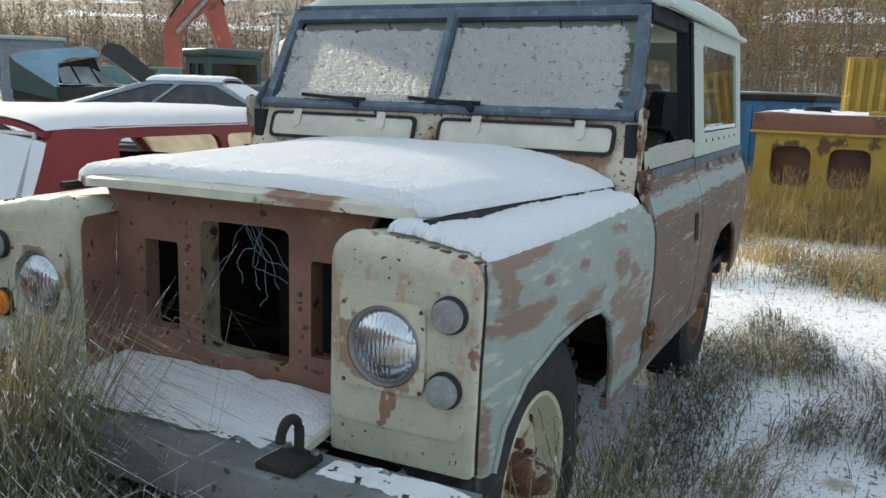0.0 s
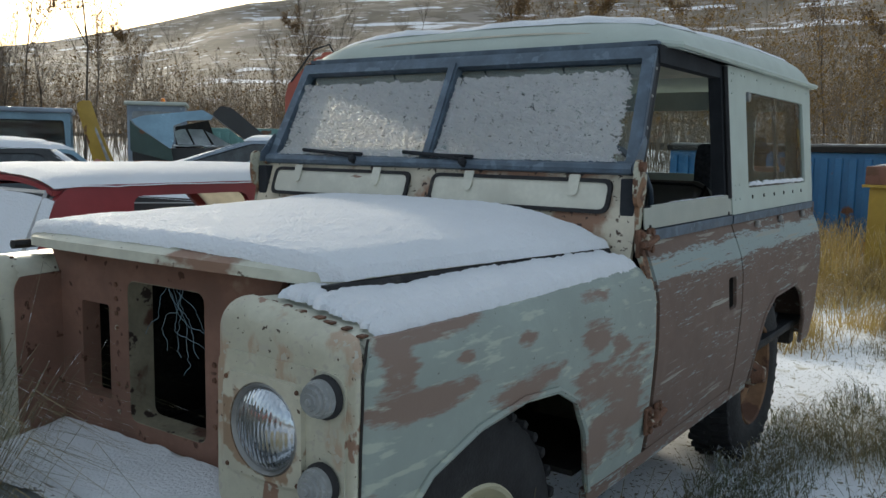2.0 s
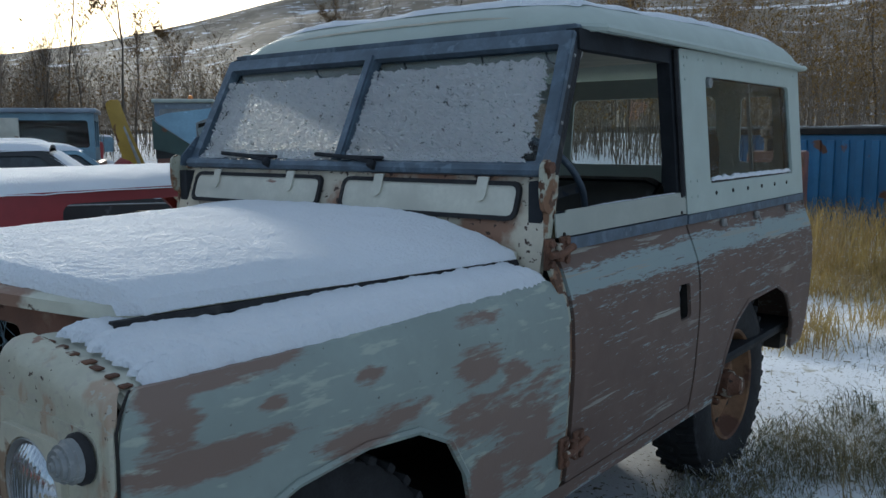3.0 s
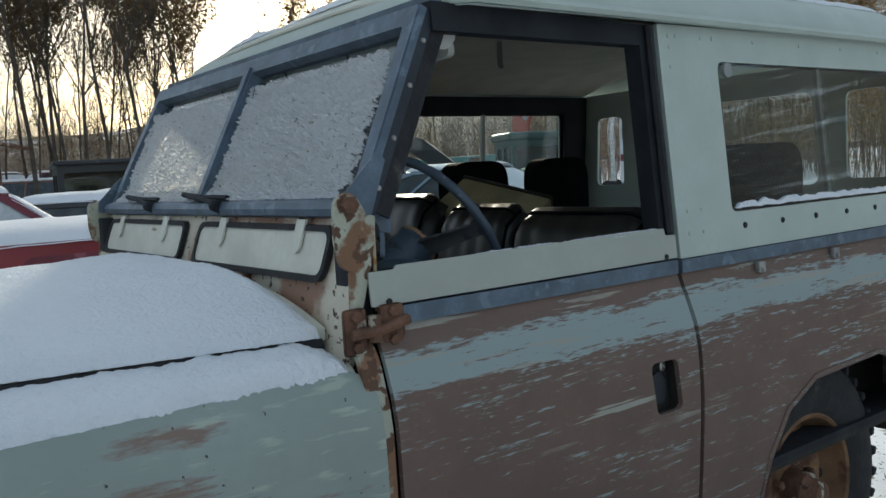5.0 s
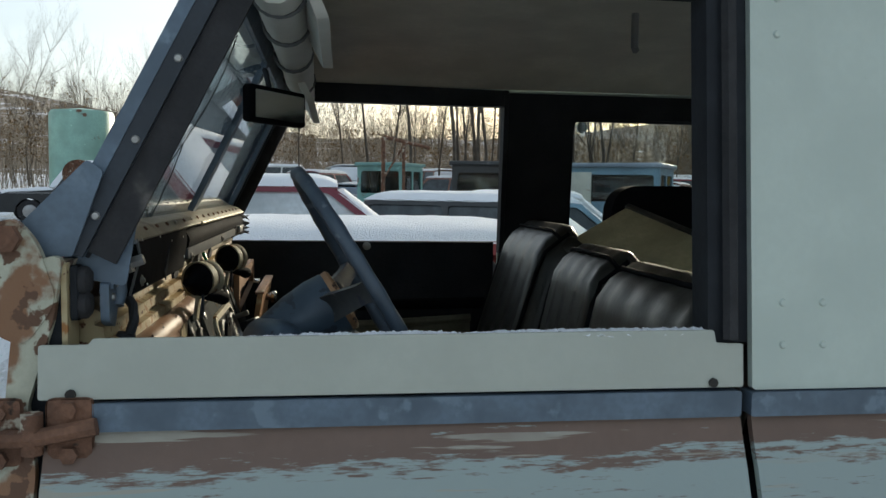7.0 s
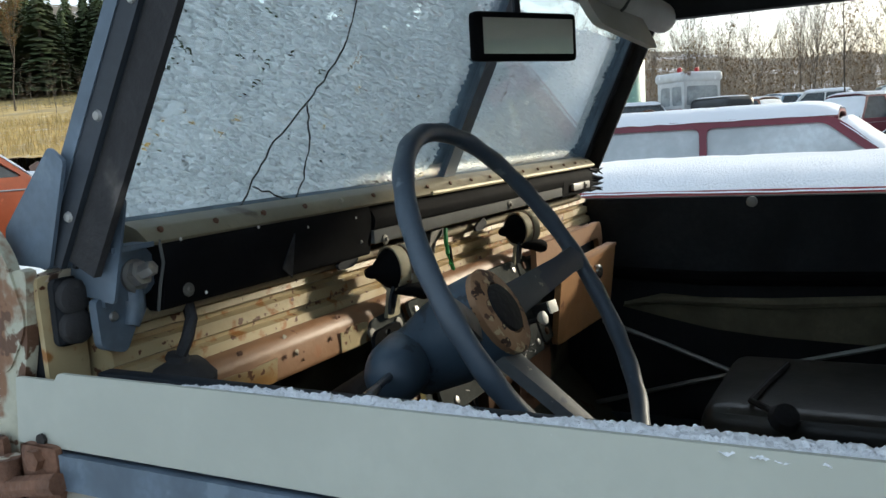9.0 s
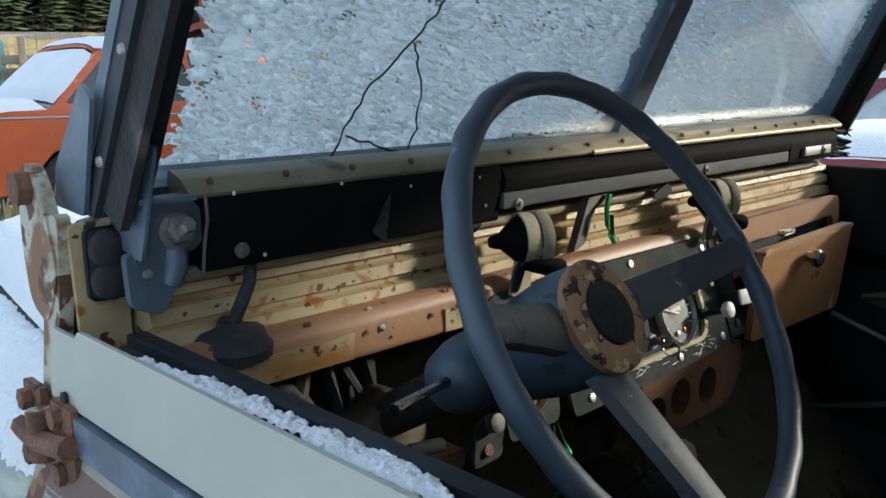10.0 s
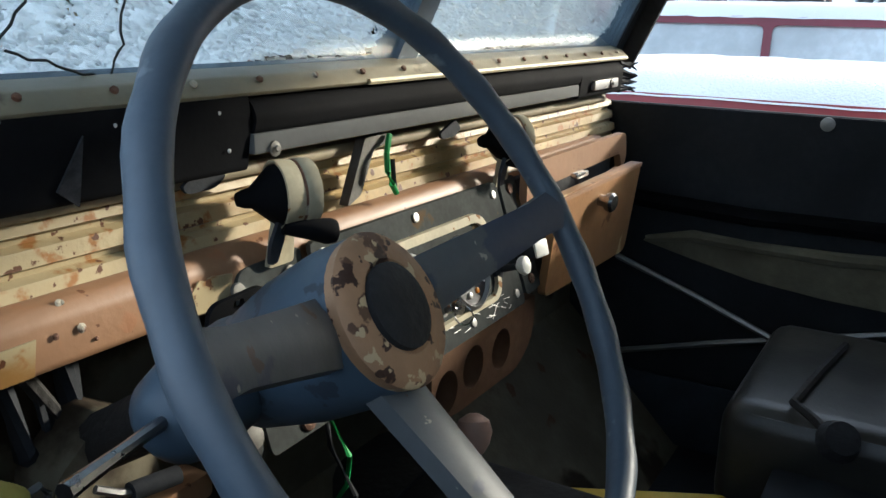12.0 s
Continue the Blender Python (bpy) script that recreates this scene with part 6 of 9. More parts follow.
for gx, gz, gr, nm in ((-0.018, 1.046, 0.047, "speedometer"), (0.105, 1.050, 0.047, "gauge")):
    g = thing(nm, "round dark dial with white marks", "")
    g.parent = dash
    gm = facing(pan(gx, gz, -0.003), pn)
    part("bezel", lathe([(gr, 0), (gr, 0.007), (gr - 0.004, 0.010), (gr - 0.006, 0.004)], 36, gm), M_STEEL, g)
    part("dial", lathe([(gr - 0.005, 0.003), (0.0, 0.003)], 32, gm), M_FACEDIAL, g)
    for i in range(13):
        a = radians(-40 + i * 20)
        part("mark", moved(box(-0.0010, 0.0010, gr - 0.014, gr - 0.008, 0.0035, 0.0045, 0), gm @ Matrix.Rotation(a - radians(80), 4, "Z")), M_WHITEMARK, g)
    for k in range(5):
        part("counter", moved(box(-0.011 + 0.0046 * k, -0.0075 + 0.0046 * k, 0.003, 0.009, 0.0035, 0.005, 0), gm), M_WHITEMARK, g)
    part("odometer_plate", moved(lathe([(0.017, 0.0032), (0.0, 0.0032)], 20), gm @ Matrix.Translation((0, 0.004, 0.0001))), M_DULLSCREW, g)
    part("needle", moved(box(-0.0008, 0.0008, -0.004, gr - 0.014, 0.006, 0.007, 0), gm @ Matrix.Rotation(radians(70), 4, "Z")), M_WHITEMARK, g)
    part("warning_lamp", lathe([(0.004, 0.003), (0.0035, 0.005), (0, 0.006)], 10, gm @ Matrix.Translation((0.012, -0.026, 0))), M_ORANGE, g)
    part("reset_stud", lathe([(0.0045, 0.003), (0.004, 0.006), (0, 0.007)], 10, gm @ Matrix.Translation((-0.008, -0.028, 0))), M_STEEL, g)
for x, z in ((0.052, 1.125), (-0.138, 1.120), (0.222, 1.122), (-0.012, 0.986), (-0.135, 0.990), (0.20, 0.984)):
    part("panel_screw", lathe([(0.0062, 0), (0.0058, 0.002), (0.003, 0.003), (0, 0.002)], 12, facing(pan(x, z, 0), pn)), M_STEEL, ip)
for x, z in ((-0.182, 1.122), (-0.180, 1.000)):
    part("panel_screw", lathe([(0.0075, 0), (0.007, 0.0025), (0.0035, 0.004), (0, 0.003)], 12, facing(pan(x, z, -0.003), pn)), M_RUST, ip)
for x, z, nm in ((0.062, 1.022, "key_switch"), (-0.082, 1.072, "toggle_switch")):
    m = facing(pan(x, z, 0), pn)
    part(nm, lathe([(0.012, 0), (0.012, 0.004), (0.009, 0.006), (0.005, 0.007), (0.0045, 0.028), (0.006, 0.032), (0.005, 0.036), (0, 0.037)] if nm == "toggle_switch" else [(0.013, 0), (0.013, 0.006), (0.010, 0.009), (0.010, 0.014), (0, 0.015)], 16, m), M_DULLSCREW, ip)
km = facing(pan(0.062, 1.022, 0), pn)
part("key", moved(add(box(-0.0016, 0.0016, -0.006, 0.006, 0.014, 0.026, 0.0005), lathe([(0.0095, -0.001), (0.010, 0.0), (0.0095, 0.001), (0.004, 0.001), (0.004, -0.001), (0.0095, -0.001)], 16, Matrix.Translation((0, 0, 0.034)) @ Matrix.Rotation(radians(90), 4, "Y"))), km), M_CHROME, ip)
part("key_ring", tube([Vector(km @ Vector((0.003 + 0.002 * math.sin(a * 0.4), -0.012 + 0.011 * math.cos(a * 0.4), 0.036 + 0.011 * math.sin(a * 0.4)))) for a in range(16)], 0.0012, 5, closed=True), M_CHROME, ip)
m = facing(pan(-0.098, 1.030, 0), pn)
part("pull_bush", lathe([(0.012, 0), (0.012, 0.005), (0.006, 0.008), (0.0045, 0.009), (0.0045, 0.040), (0, 0.040)], 14, m), M_BLACK, ip)
part("pull_knob", lathe([(0.0045, 0.032), (0.010, 0.036), (0.0125, 0.041), (0.0115, 0.046), (0.006, 0.049), (0, 0.049)], 18, m), M_WHITEMARK, ip, "round white pull knob")
m = facing(pan(-0.165, 1.040, -0.003), (0.15, 0.948, 0.30))
part("angled_switch", moved(add(box(-0.012, 0.012, -0.010, 0.010, 0, 0.022, 0.003), box(-0.013, 0.017, -0.011, 0.011, 0.018, 0.034, 0.004)), m), M_BLACK, ip)
part("angled_switch_cap", moved(box(-0.013, 0.017, -0.0115, 0.0115, 0.034, 0.0385, 0.003), m), M_WHITEMARK, ip)
random.seed(18)
for i in range(22):
    x, z = random.uniform(-0.14, 0.20), random.uniform(0.976, 0.998)
    a = random.uniform(-0.9, 0.9)
    d = random.uniform(0.004, 0.013)
    part("scratch", tube([pan(x - d * math.cos(a), z - d * math.sin(a) * 0.6, -0.0002), pan(x + d * math.cos(a), z + d * math.sin(a) * 0.6, -0.0002)], 0.0005, 4), M_STEEL, ip)
# side panel by the column with an empty gauge
def span(u, v, w=0.0):
    return (u, lerp(0.962, 0.903, (v - 0.972) / 0.16) - w, v)


sp = part("side_panel", plate(fillet([(0.262, 0.974), (0.352, 0.972), (0.348, 1.05), (0.330, 1.128), (0.243, 1.132), (0.243, 1.03)], [0.012, 0.008, 0, 0.014, 0.006, 0], 4), [], 0.005, span), M_PANEL, dash)
for x, z, r in ((0.304, 1.020, 0.030), (0.284, 1.082, 0.028)):
    gm = facing(span(x, z), pn)
    part("gauge_ring", lathe([(r - 0.001, 0), (r, 0.007), (r - 0.003, 0.009), (r - 0.006, 0.002)], 30, gm), M_BRASSRING if z < 1.05 else M_DULLSCREW, sp, "tarnished brass gauge ring" if z < 1.05 else "")
    part("gauge_inside", lathe([(r - 0.005, 0.0015), (r * 0.5, 0.001), (0, 0.003)], 24, gm), M_FLANGE, sp)
for x, z, mt in ((0.300, 0.983, M_RUST), (0.266, 1.112, M_DULLSCREW), (0.335, 1.112, M_DULLSCREW)):
    part("panel_screw", lathe([(0.0085, 0), (0.0075, 0.003), (0.004, 0.004), (0, 0.003)], 12, facing(span(x, z), pn)), mt, sp)
lp = part("lower_plate", plate(fillet([(0.360, 0.958), (0.405, 0.955), (0.402, 1.005), (0.372, 1.012), (0.356, 0.985)], 0.006, 2), [], 0.004, lambda u, v, w: (u, 0.955 - w, v)), M_PANEL, dash)
part("plate_bolt", lathe([(0.011, 0), (0.011, 0.012), (0.009, 0.013), (0, 0.013)], 12, facing((0.379, 0.955, 1.002), pn)), M_DULLSCREW, lp)
part("plate_screw", lathe([(0.008, 0), (0.007, 0.003), (0, 0.003)], 12, facing((0.384, 0.955, 0.972), pn)), M_RUST, lp)
part("black_bracket", plate(fillet([(0.366, 1.072), (0.440, 1.070), (0.434, 1.140), (0.372, 1.143)], 0.012, 4), [fillet([(0.398, 1.131), (0.410, 1.131), (0.410, 1.138), (0.398, 1.138)], 0.003, 2)], 0.005, lambda u, v, w: (u, 0.980 - w, v)), M_BLACKVINYL, dash)
# glove box lid hanging open, with its knob
lid = part("glove_box_lid", plate(fillet([(-0.56, 0.955), (-0.214, 0.962), (-0.196, 1.116), (-0.540, 1.119)], 0.018, 4), [], 0.012, lambda u, v, w: (u, lerp(0.966, 0.990, (v - 0.96) / 0.155) - w, v)), M_TANWORN, dash, "tan glove box lid hanging loose")
part("lid_edge", plate(fillet([(-0.54, 1.112), (-0.197, 1.108), (-0.197, 1.114), (-0.54, 1.1185)], 0.002, 1), [], 0.020, lambda u, v, w: (u, 0.992 - w, v)), M_TAN, lid)
part("knob", lathe([(0.009, 0), (0.009, 0.012), (0.014, 0.014), (0.0155, 0.022), (0.012, 0.026), (0, 0.025)], 20, facing((-0.362, 0.985, 1.083), (0.1, 1, -0.05))), M_CHROME, lid)
part("latch_plate", box(-0.345, -0.305, 0.958, 0.972, 1.122, 1.130, 0.002), M_CHROME, dash)
fo = fillet([(-0.625, 1.098), (-0.205, 1.062), (-0.205, 1.154), (-0.61, 1.157)], [0.03, 0.004, 0.004, 0.014], 4)
part("glove_fascia", plate(fo, [fillet([(-0.60, 1.090), (-0.225, 1.068), (-0.225, 1.112), (-0.585, 1.122)], 0.008, 2)], 0.012, lambda u, v, w: (u, 0.936 - w, v)), M_TAN, dash, "tan fascia above the glove box")
part("glove_box", box(-0.60, -0.21, 0.82, 0.915, 0.97, 1.13, 0.004), M_BLACK, dash)
# heater duct with round holes below the panel, its tan darkened for shade
duct = part("vent_duct", plate(fillet([(-0.215, 0.965), (-0.215, 0.900), (-0.165, 0.868), (0.02, 0.868), (0.068, 0.89), (0.07, 0.965)], [0.004, 0.03, 0.02, 0.02, 0.02, 0.004], 4), [[(cx + 0.027 * math.cos(a * math.pi / 10), cz + 0.029 * math.sin(a * math.pi / 10)) for a in range(20)] for cx, cz in ((-0.112, 0.915), (-0.034, 0.917), (0.033, 0.906))], 0.05, lambda u, v, w: (u, 0.952 - w, v)), M_DUCTSHADE, dash)
# black sheet that stands for the shade inside the duct
part("duct_shade", box(-0.20, 0.06, 0.890, 0.898, 0.872, 0.962, 0), M_BLACK, duct)
# galvanised corner bracket with its bolt
cb = part("corner_bracket", plate(fillet([(0.682, 1.232), (0.735, 1.228), (0.735, 1.282), (0.684, 1.282), (0.668, 1.262), (0.668, 1.248)], [0.012, 0.002, 0.002, 0.01, 0.012, 0.01], 4), [], 0.004, lambda u, v, w: (u, 0.884 - w, v)), M_GALV, dash, "galvanised corner bracket")
part("bracket_lip", plate(fillet([(0.684, 1.279), (0.735, 1.279), (0.735, 1.284), (0.684, 1.284)], 0.001, 1), [], 0.022, lambda u, v, w: (u, 0.900 - w, v)), M_GALV, cb)
part("bracket_wing", plate(fillet([(0.826, 1.245), (0.898, 1.232), (0.912, 1.328), (0.842, 1.328)], 0.006, 3), [], 0.003, lambda u, v, w: (0.736 - w - 0.012 * max(0.0, (v - 1.25) / 0.08) * (u - 0.84) / 0.07, u, v)), M_GALV, cb)
part("bracket_foot", plate(fillet([(0.742, 1.238), (0.696, 1.231), (0.692, 1.214), (0.712, 1.180), (0.740, 1.190)], 0.008, 3), [], 0.010, lambda u, v, w: (u, 0.880 - w, v)), M_GALV, cb)
part("foot_tube", tube([(0.697, 0.878, 1.238), (0.698, 0.880, 1.220), (0.704, 0.880, 1.205)], [0.012, 0.011, 0.008], 12), M_GALV, cb)
part("foot_rivet", lathe([(0.005, 0), (0.004, 0.003), (0, 0.004)], 10, facing((0.724, 0.880, 1.218), (0, 1, 0.1))), M_STEEL, cb)
part("washer", lathe([(0.0165, 0), (0.0165, 0.003), (0.008, 0.004)], 20, facing((0.698, 0.884, 1.252), (0, 1, 0.1))), M_STEEL, cb)
part("bolt", lathe([(0.0125, 0.003), (0.0125, 0.012), (0.0075, 0.0125), (0.0075, 0.026), (0.006, 0.028), (0, 0.028)], 6, facing((0.698, 0.884, 1.252), (0, 1, 0.35))), M_STEEL, cb)
for z in (1.240, 1.212):
    part("rubber_stop", lathe([(0.017, 0), (0.016, 0.008), (0.011, 0.012), (0, 0.012)], 16, facing((0.744, 0.850, z), (0, 1, 0))), M_RUBBER, cb)
part("stop_plate", box(0.727, 0.762, 0.842, 0.851, 1.195, 1.258, 0.008, 3), M_BLACK, cb)
part("post_cheek", plate(fillet([(0.725, 1.10), (0.768, 1.10), (0.772, 1.262), (0.725, 1.262)], 0.006, 2), [], 0.006, lambda u, v, w: (u, 0.842 - w, v)), M_CREAMRUST, cb)
part("cable", tube([(0.618, 0.868, 1.214), (0.628, 0.882, 1.195), (0.640, 0.886, 1.178), (0.648, 0.882, 1.160)], 0.0065, 8), M_DULLRUBBER, dash)
part("rubber_cone", lathe([(0.042, 0), (0.041, 0.010), (0.030, 0.018), (0.013, 0.021), (0.011, 0.027), (0, 0.027)], 24, facing((0.648, 0.872, 1.136), (0.0, 0.25, 1))), M_DULLRUBBER, dash)
# loose tape, cables and a bent tan bracket under the rail
part("taped_joint", tube([(0.616, 0.92, 1.077), (0.606, 0.922, 1.064), (0.594, 0.924, 1.050), (0.586, 0.926, 1.040), (0.572, 0.928, 1.032), (0.560, 0.926, 1.030)], [0.006, 0.009, 0.012, 0.016, 0.014, 0.007], 9), M_TAPE, dash, "plug wound with yellow tape")
part("tape_end", tube([(0.590, 0.926, 1.044), (0.584, 0.930, 1.030), (0.580, 0.932, 1.018)], [0.010, 0.012, 0.009], 7), M_TAPE, dash)
part("plug_tip", tube([(0.580, 0.932, 1.020), (0.577, 0.933, 1.010)], [0.008, 0.006], 8), M_WHITEMARK, dash)
part("cable", tube([(0.560, 0.926, 1.030), (0.548, 0.926, 1.032), (0.541, 0.924, 1.022), (0.543, 0.922, 1.005), (0.556, 0.916, 0.985)], 0.003, 6), M_GREYSTRIP, dash)
part("pedal_bracket", plate(fillet([(0.40, 0.952), (0.58, 0.950), (0.58, 0.970), (0.40, 0.974)], 0.003, 1), [], 0.030, lambda u, v, w: (u, 0.935 - w, v)), M_TAN, dash)
part("switch_handle", tube([(0.482, 0.935, 0.996), (0.44, 0.940, 0.992)], 0.008, 10), M_BLACK, dash)
part("switch_rod", tube([(0.508, 0.930, 1.010), (0.492, 0.934, 1.000), (0.482, 0.935, 0.996)], 0.0035, 6), M_STEEL, dash)
random.seed(9)
for x, y, cmat in ((0.262, 0.955, M_GREENWIRE), (0.256, 0.957, M_BLACK), (0.10, 0.95, M_BLACK), (0.08, 0.95, M_GREYSTRIP), (0.50, 0.90, M_BLACK), (0.42, 0.90, M_BLACK)):
    pts = [(x + random.uniform(-0.012, 0.004) * k, y + random.uniform(-0.02, 0.02), 0.975 - 0.045 * k) for k in range(7)]
    part("cable", tube(pts, 0.0028, 5), cmat, dash)
for i in range(9):
    x = random.uniform(0.44, 0.70)
    part("hose", tube([(x, 0.83, 1.10), (x + random.uniform(-0.05, 0.05), 0.86, 1.02), (x + random.uniform(-0.1, 0.1), 0.85, 0.92), (x, 0.82, 0.82)], random.uniform(0.006, 0.014), 7), random.choice((M_DARKMETAL, M_DULLRUBBER, M_BLACK)), dash)
part("pedal_box", plate(fillet([(0.42, 0.93), (0.53, 0.93), (0.52, 1.01), (0.47, 1.05), (0.43, 1.03)], 0.012, 3), [], 0.05, lambda u, v, w: (u, 0.90 - w, v)), M_DIRTYBULK, dash)
part("brake_servo", lathe([(0.0, 0.05), (0.035, 0.046), (0.05, 0.03), (0.052, -0.02), (0, -0.02)], 20, facing((0.59, 0.83, 1.02), (0, 1, 0.3))), M_DARKMETAL, dash)
# gear lever
gl = thing("gear_lever", "gear lever with a faded pink knob", "")
gl.parent = car
part("lever", tube([(0.02, 1.05, 0.52), (0.0, 1.0, 0.68), (-0.012, 0.97, 0.815)], 0.008, 8), M_STEEL, gl)
part("knob", lathe([(0.012, -0.02), (0.02, -0.008), (0.024, 0.008), (0.02, 0.022), (0.008, 0.03), (0, 0.031)], 18, facing((-0.014, 0.967, 0.830), (-0.25, -0.2, 1))), M_KNOBPINK, gl)
part("second_lever", tube([(0.03, 1.02, 0.52), (0.02, 0.98, 0.66), (0.0, 0.97, 0.74)], [0.007, 0.007, 0.012], 8), M_STEEL, gl)

# steering wheel and column
SWC = Vector((0.4470, 1.1890, 1.2005))
el, yw = radians(31.0), radians(-4.3)
SN = Vector((math.sin(yw) * math.cos(el), math.cos(yw) * math.cos(el), math.sin(el)))
SU = Vector((-math.cos(yw), math.sin(yw), 0))                    # to the driver's right
SV = SU.cross(-SN).normalized()
SV = SV if SV.z > 0 else -SV


def sw_pt(r, deg, h=0.0):
    a = radians(deg)
    return SWC + SU * (r * math.cos(a)) + SV * (r * math.sin(a)) + SN * h


steer = thing("steering_wheel", "blue-grey three-spoke steering wheel with a peeling brown hub cap", "")
steer.parent = car
ring = tube([sw_pt(0.2003 * (1 + 0.002 * math.sin(23 * radians(a))), a) for a in range(0, 360, 3)], [0.0104 + 0.0005 * math.sin(23 * radians(a)) for a in range(0, 360, 3)], 14, closed=True)
part("rim", ring, M_WHEELRIM, steer)
for deg in (174, 2, -99):
    o = [(0.04, -0.022), (0.10, -0.018), (0.17, -0.014), (0.197, -0.016), (0.197, 0.016), (0.17, 0.014), (0.10, 0.018), (0.04, 0.022)]

    def spk(u, v, w, deg=deg):
        c = sw_pt(u, deg, lerp(-0.062, -0.004, (u - 0.05) / 0.147) + w - 0.006 + 0.006 * (1 - (v / 0.02) ** 2))
        t = SU * (-math.sin(radians(deg))) + SV * math.cos(radians(deg))
        return c + t * v
    part("spoke", plate(o, [], 0.014, spk, cuts_u=(0.08, 0.12, 0.15, 0.19), cuts_v=(-0.01, 0, 0.01)), M_SPOKE, steer)
bm_ = Matrix.Translation(SWC - SN * 0.056) @ SN.to_track_quat("Z", "Y").to_matrix().to_4x4()
part("boss", lathe([(0.026, -0.12), (0.040, -0.11), (0.050, -0.06), (0.053, -0.02), (0.051, 0.004), (0.048, 0.010), (0, 0.010)], 36, bm_), M_BOSS, steer)
part("hub_cap", lathe([(0.050, 0.006), (0.051, 0.014), (0.047, 0.018), (0.031, 0.020), (0.029, 0.018), (0, 0.018)], 40, bm_), M_CAPRUST, steer, "peeling brown hub cap ring")
part("horn_button", lathe([(0.0285, 0.017), (0.028, 0.022), (0.022, 0.025), (0, 0.026)], 32, bm_), M_RUBBER, steer)
part("column", tube([SWC - SN * 0.10, SWC - SN * 0.42], 0.024, 14), M_DARKMETAL, steer)
nac = part("switch_cowl", lathe([(0.0, 0.078), (0.018, 0.074), (0.029, 0.06), (0.034, 0.03), (0.035, -0.04), (0.030, -0.055), (0, -0.055)], 24, facing((0.497, 1.052, 1.122), (1, 0.40, 0.10))), M_BOSS, steer, "blue switch cowl")
part("stalk", tube([(0.555, 1.076, 1.131), (0.60, 1.090, 1.134), (0.644, 1.102, 1.135)], [0.0045, 0.0038, 0.0052], 8), M_STALK, steer, "dark chrome indicator stalk")

# seats
def seat(name, x0, x1, top, yb, mat_, label, cushion=None, lean=0.10):
    st = thing(name, label, "")
    st.parent = car

    def back(u, v, side):
        x = lerp(x0, x1, u)
        z = lerp(0.80, top, v)
        e = min(u, 1 - u)
        rnd = 0.035 * (1 - min(1, e / 0.12)) ** 2 + 0.05 * max(0, (v - 0.85) / 0.15) ** 2
        pleat = 0.006 * abs(math.sin(u * math.pi * 5))
        return (x, yb + lean * v + side * (0.055 - rnd + pleat), z - 0.05 * (1 - min(1, e / 0.16)) ** 2 * v)
    b = surf(lambda u, v: back(u, v, -1), 24, 14)
    add(b, surf(lambda u, v: back(u, v, 1), 24, 14))
    add(b, surf(lambda u, v: Vector(back(u, 1, -1)).lerp(Vector(back(u, 1, 1)), v), 24, 4))
    for uu in (0, 1):
        add(b, surf(lambda u, v: Vector(back(uu, u, -1)).lerp(Vector(back(uu, u, 1)), v), 14, 4))
    part("backrest", b, mat_, st, smooth=60)
    for uu in (0.06, 0.94):
        part("piping", tube([Vector(back(uu, k / 10, -1)) - Vector((0, 0.004, 0)) for k in range(11)], 0.005, 6), M_BLACKVINYL, st)
    part("piping", tube([Vector(back(lerp(0.06, 0.94, k / 10), 0.97, -1)) - Vector((0, 0.003, 0)) for k in range(11)], 0.005, 6), M_BLACKVINYL, st)
    if cushion:
        cx0, cx1, cy0, cy1, cz0, cz1 = cushion
        part("cushion", box(cx0, cx1, cy0, cy1, cz0, cz1, 0.045, 5), mat_, st)
        part("piping", tube([(px, py, cz1 - 0.016) for px, py in fillet([(cx0 + 0.012, cy0 + 0.012), (cx1 - 0.012, cy0 + 0.012), (cx1 - 0.012, cy1 - 0.012), (cx0 + 0.012, cy1 - 0.012)], 0.04, 5)], 0.006, 6, closed=True), M_VINYL, st)
        part("seat_base", box(cx0 + 0.03, cx1 - 0.03, cy0 + 0.05, cy1, 0.526, cz0 + 0.01, 0.01, 2), M_BLACK, st)
    return st


seat("driver_seat", 0.21, 0.70, 1.225, 1.60, M_VINYL, "worn brown leather driver seat", (0.22, 0.69, 1.17, 1.58, 0.70, 0.84))
seat("middle_seat", -0.15, 0.20, 1.235, 1.62, M_VINYL, "worn brown leather middle seat")
seat("passenger_seat", -0.68, -0.20, 1.27, 1.58, M_VINYL, "worn brown leather passenger seat", (-0.60, -0.205, 1.225, 1.60, 0.70, 0.872), lean=0.14)
for y0, y1 in ((1.86, 2.13), (2.27, 2.55)):
    rs = thing("side_bench", "black rounded side bench seat", "")
    rs.parent = car
    part("backrest", plate(fillet([(y0, 0.85), (y1, 0.85), (y1, 1.37), (y0, 1.37)], [0.02, 0.02, 0.08, 0.08], 6), [], 0.07, lambda u, v, w: (-0.34 - w, u, v)), M_BLACKVINYL, rs)
    part("cushion", box(-0.33, -0.02, y0, y1, 0.80, 0.90, 0.03, 3), M_BLACKVINYL, rs)
nb = thing("side_bench", "dull grey-black rounded bench back by the side window", "")
nb.parent = car
part("backrest", plate(fillet([(2.18, 0.85), (2.62, 0.85), (2.62, 1.372), (2.18, 1.372)], [0.02, 0.02, 0.09, 0.10], 6), [], 0.07, lambda u, v, w: (0.53 - w, u, v)), M_PADFLAP, nb)
part("cushion", box(0.14, 0.46, 2.18, 2.62, 0.80, 0.90, 0.03, 3), M_BLACKVINYL, nb)
box_ = thing("torn_cushion", "torn cardboard-coloured seat cushion lying behind the seats", "cushion")
moved_b = box(-0.17, 0.17, -0.10, 0.10, -0.02, 0.02, 0.01, 2)
moved(moved_b, pose(-0.12, 1.86, 1.215, 28, 14, 20))
part("cover", moved_b, M_FOAM, box_)
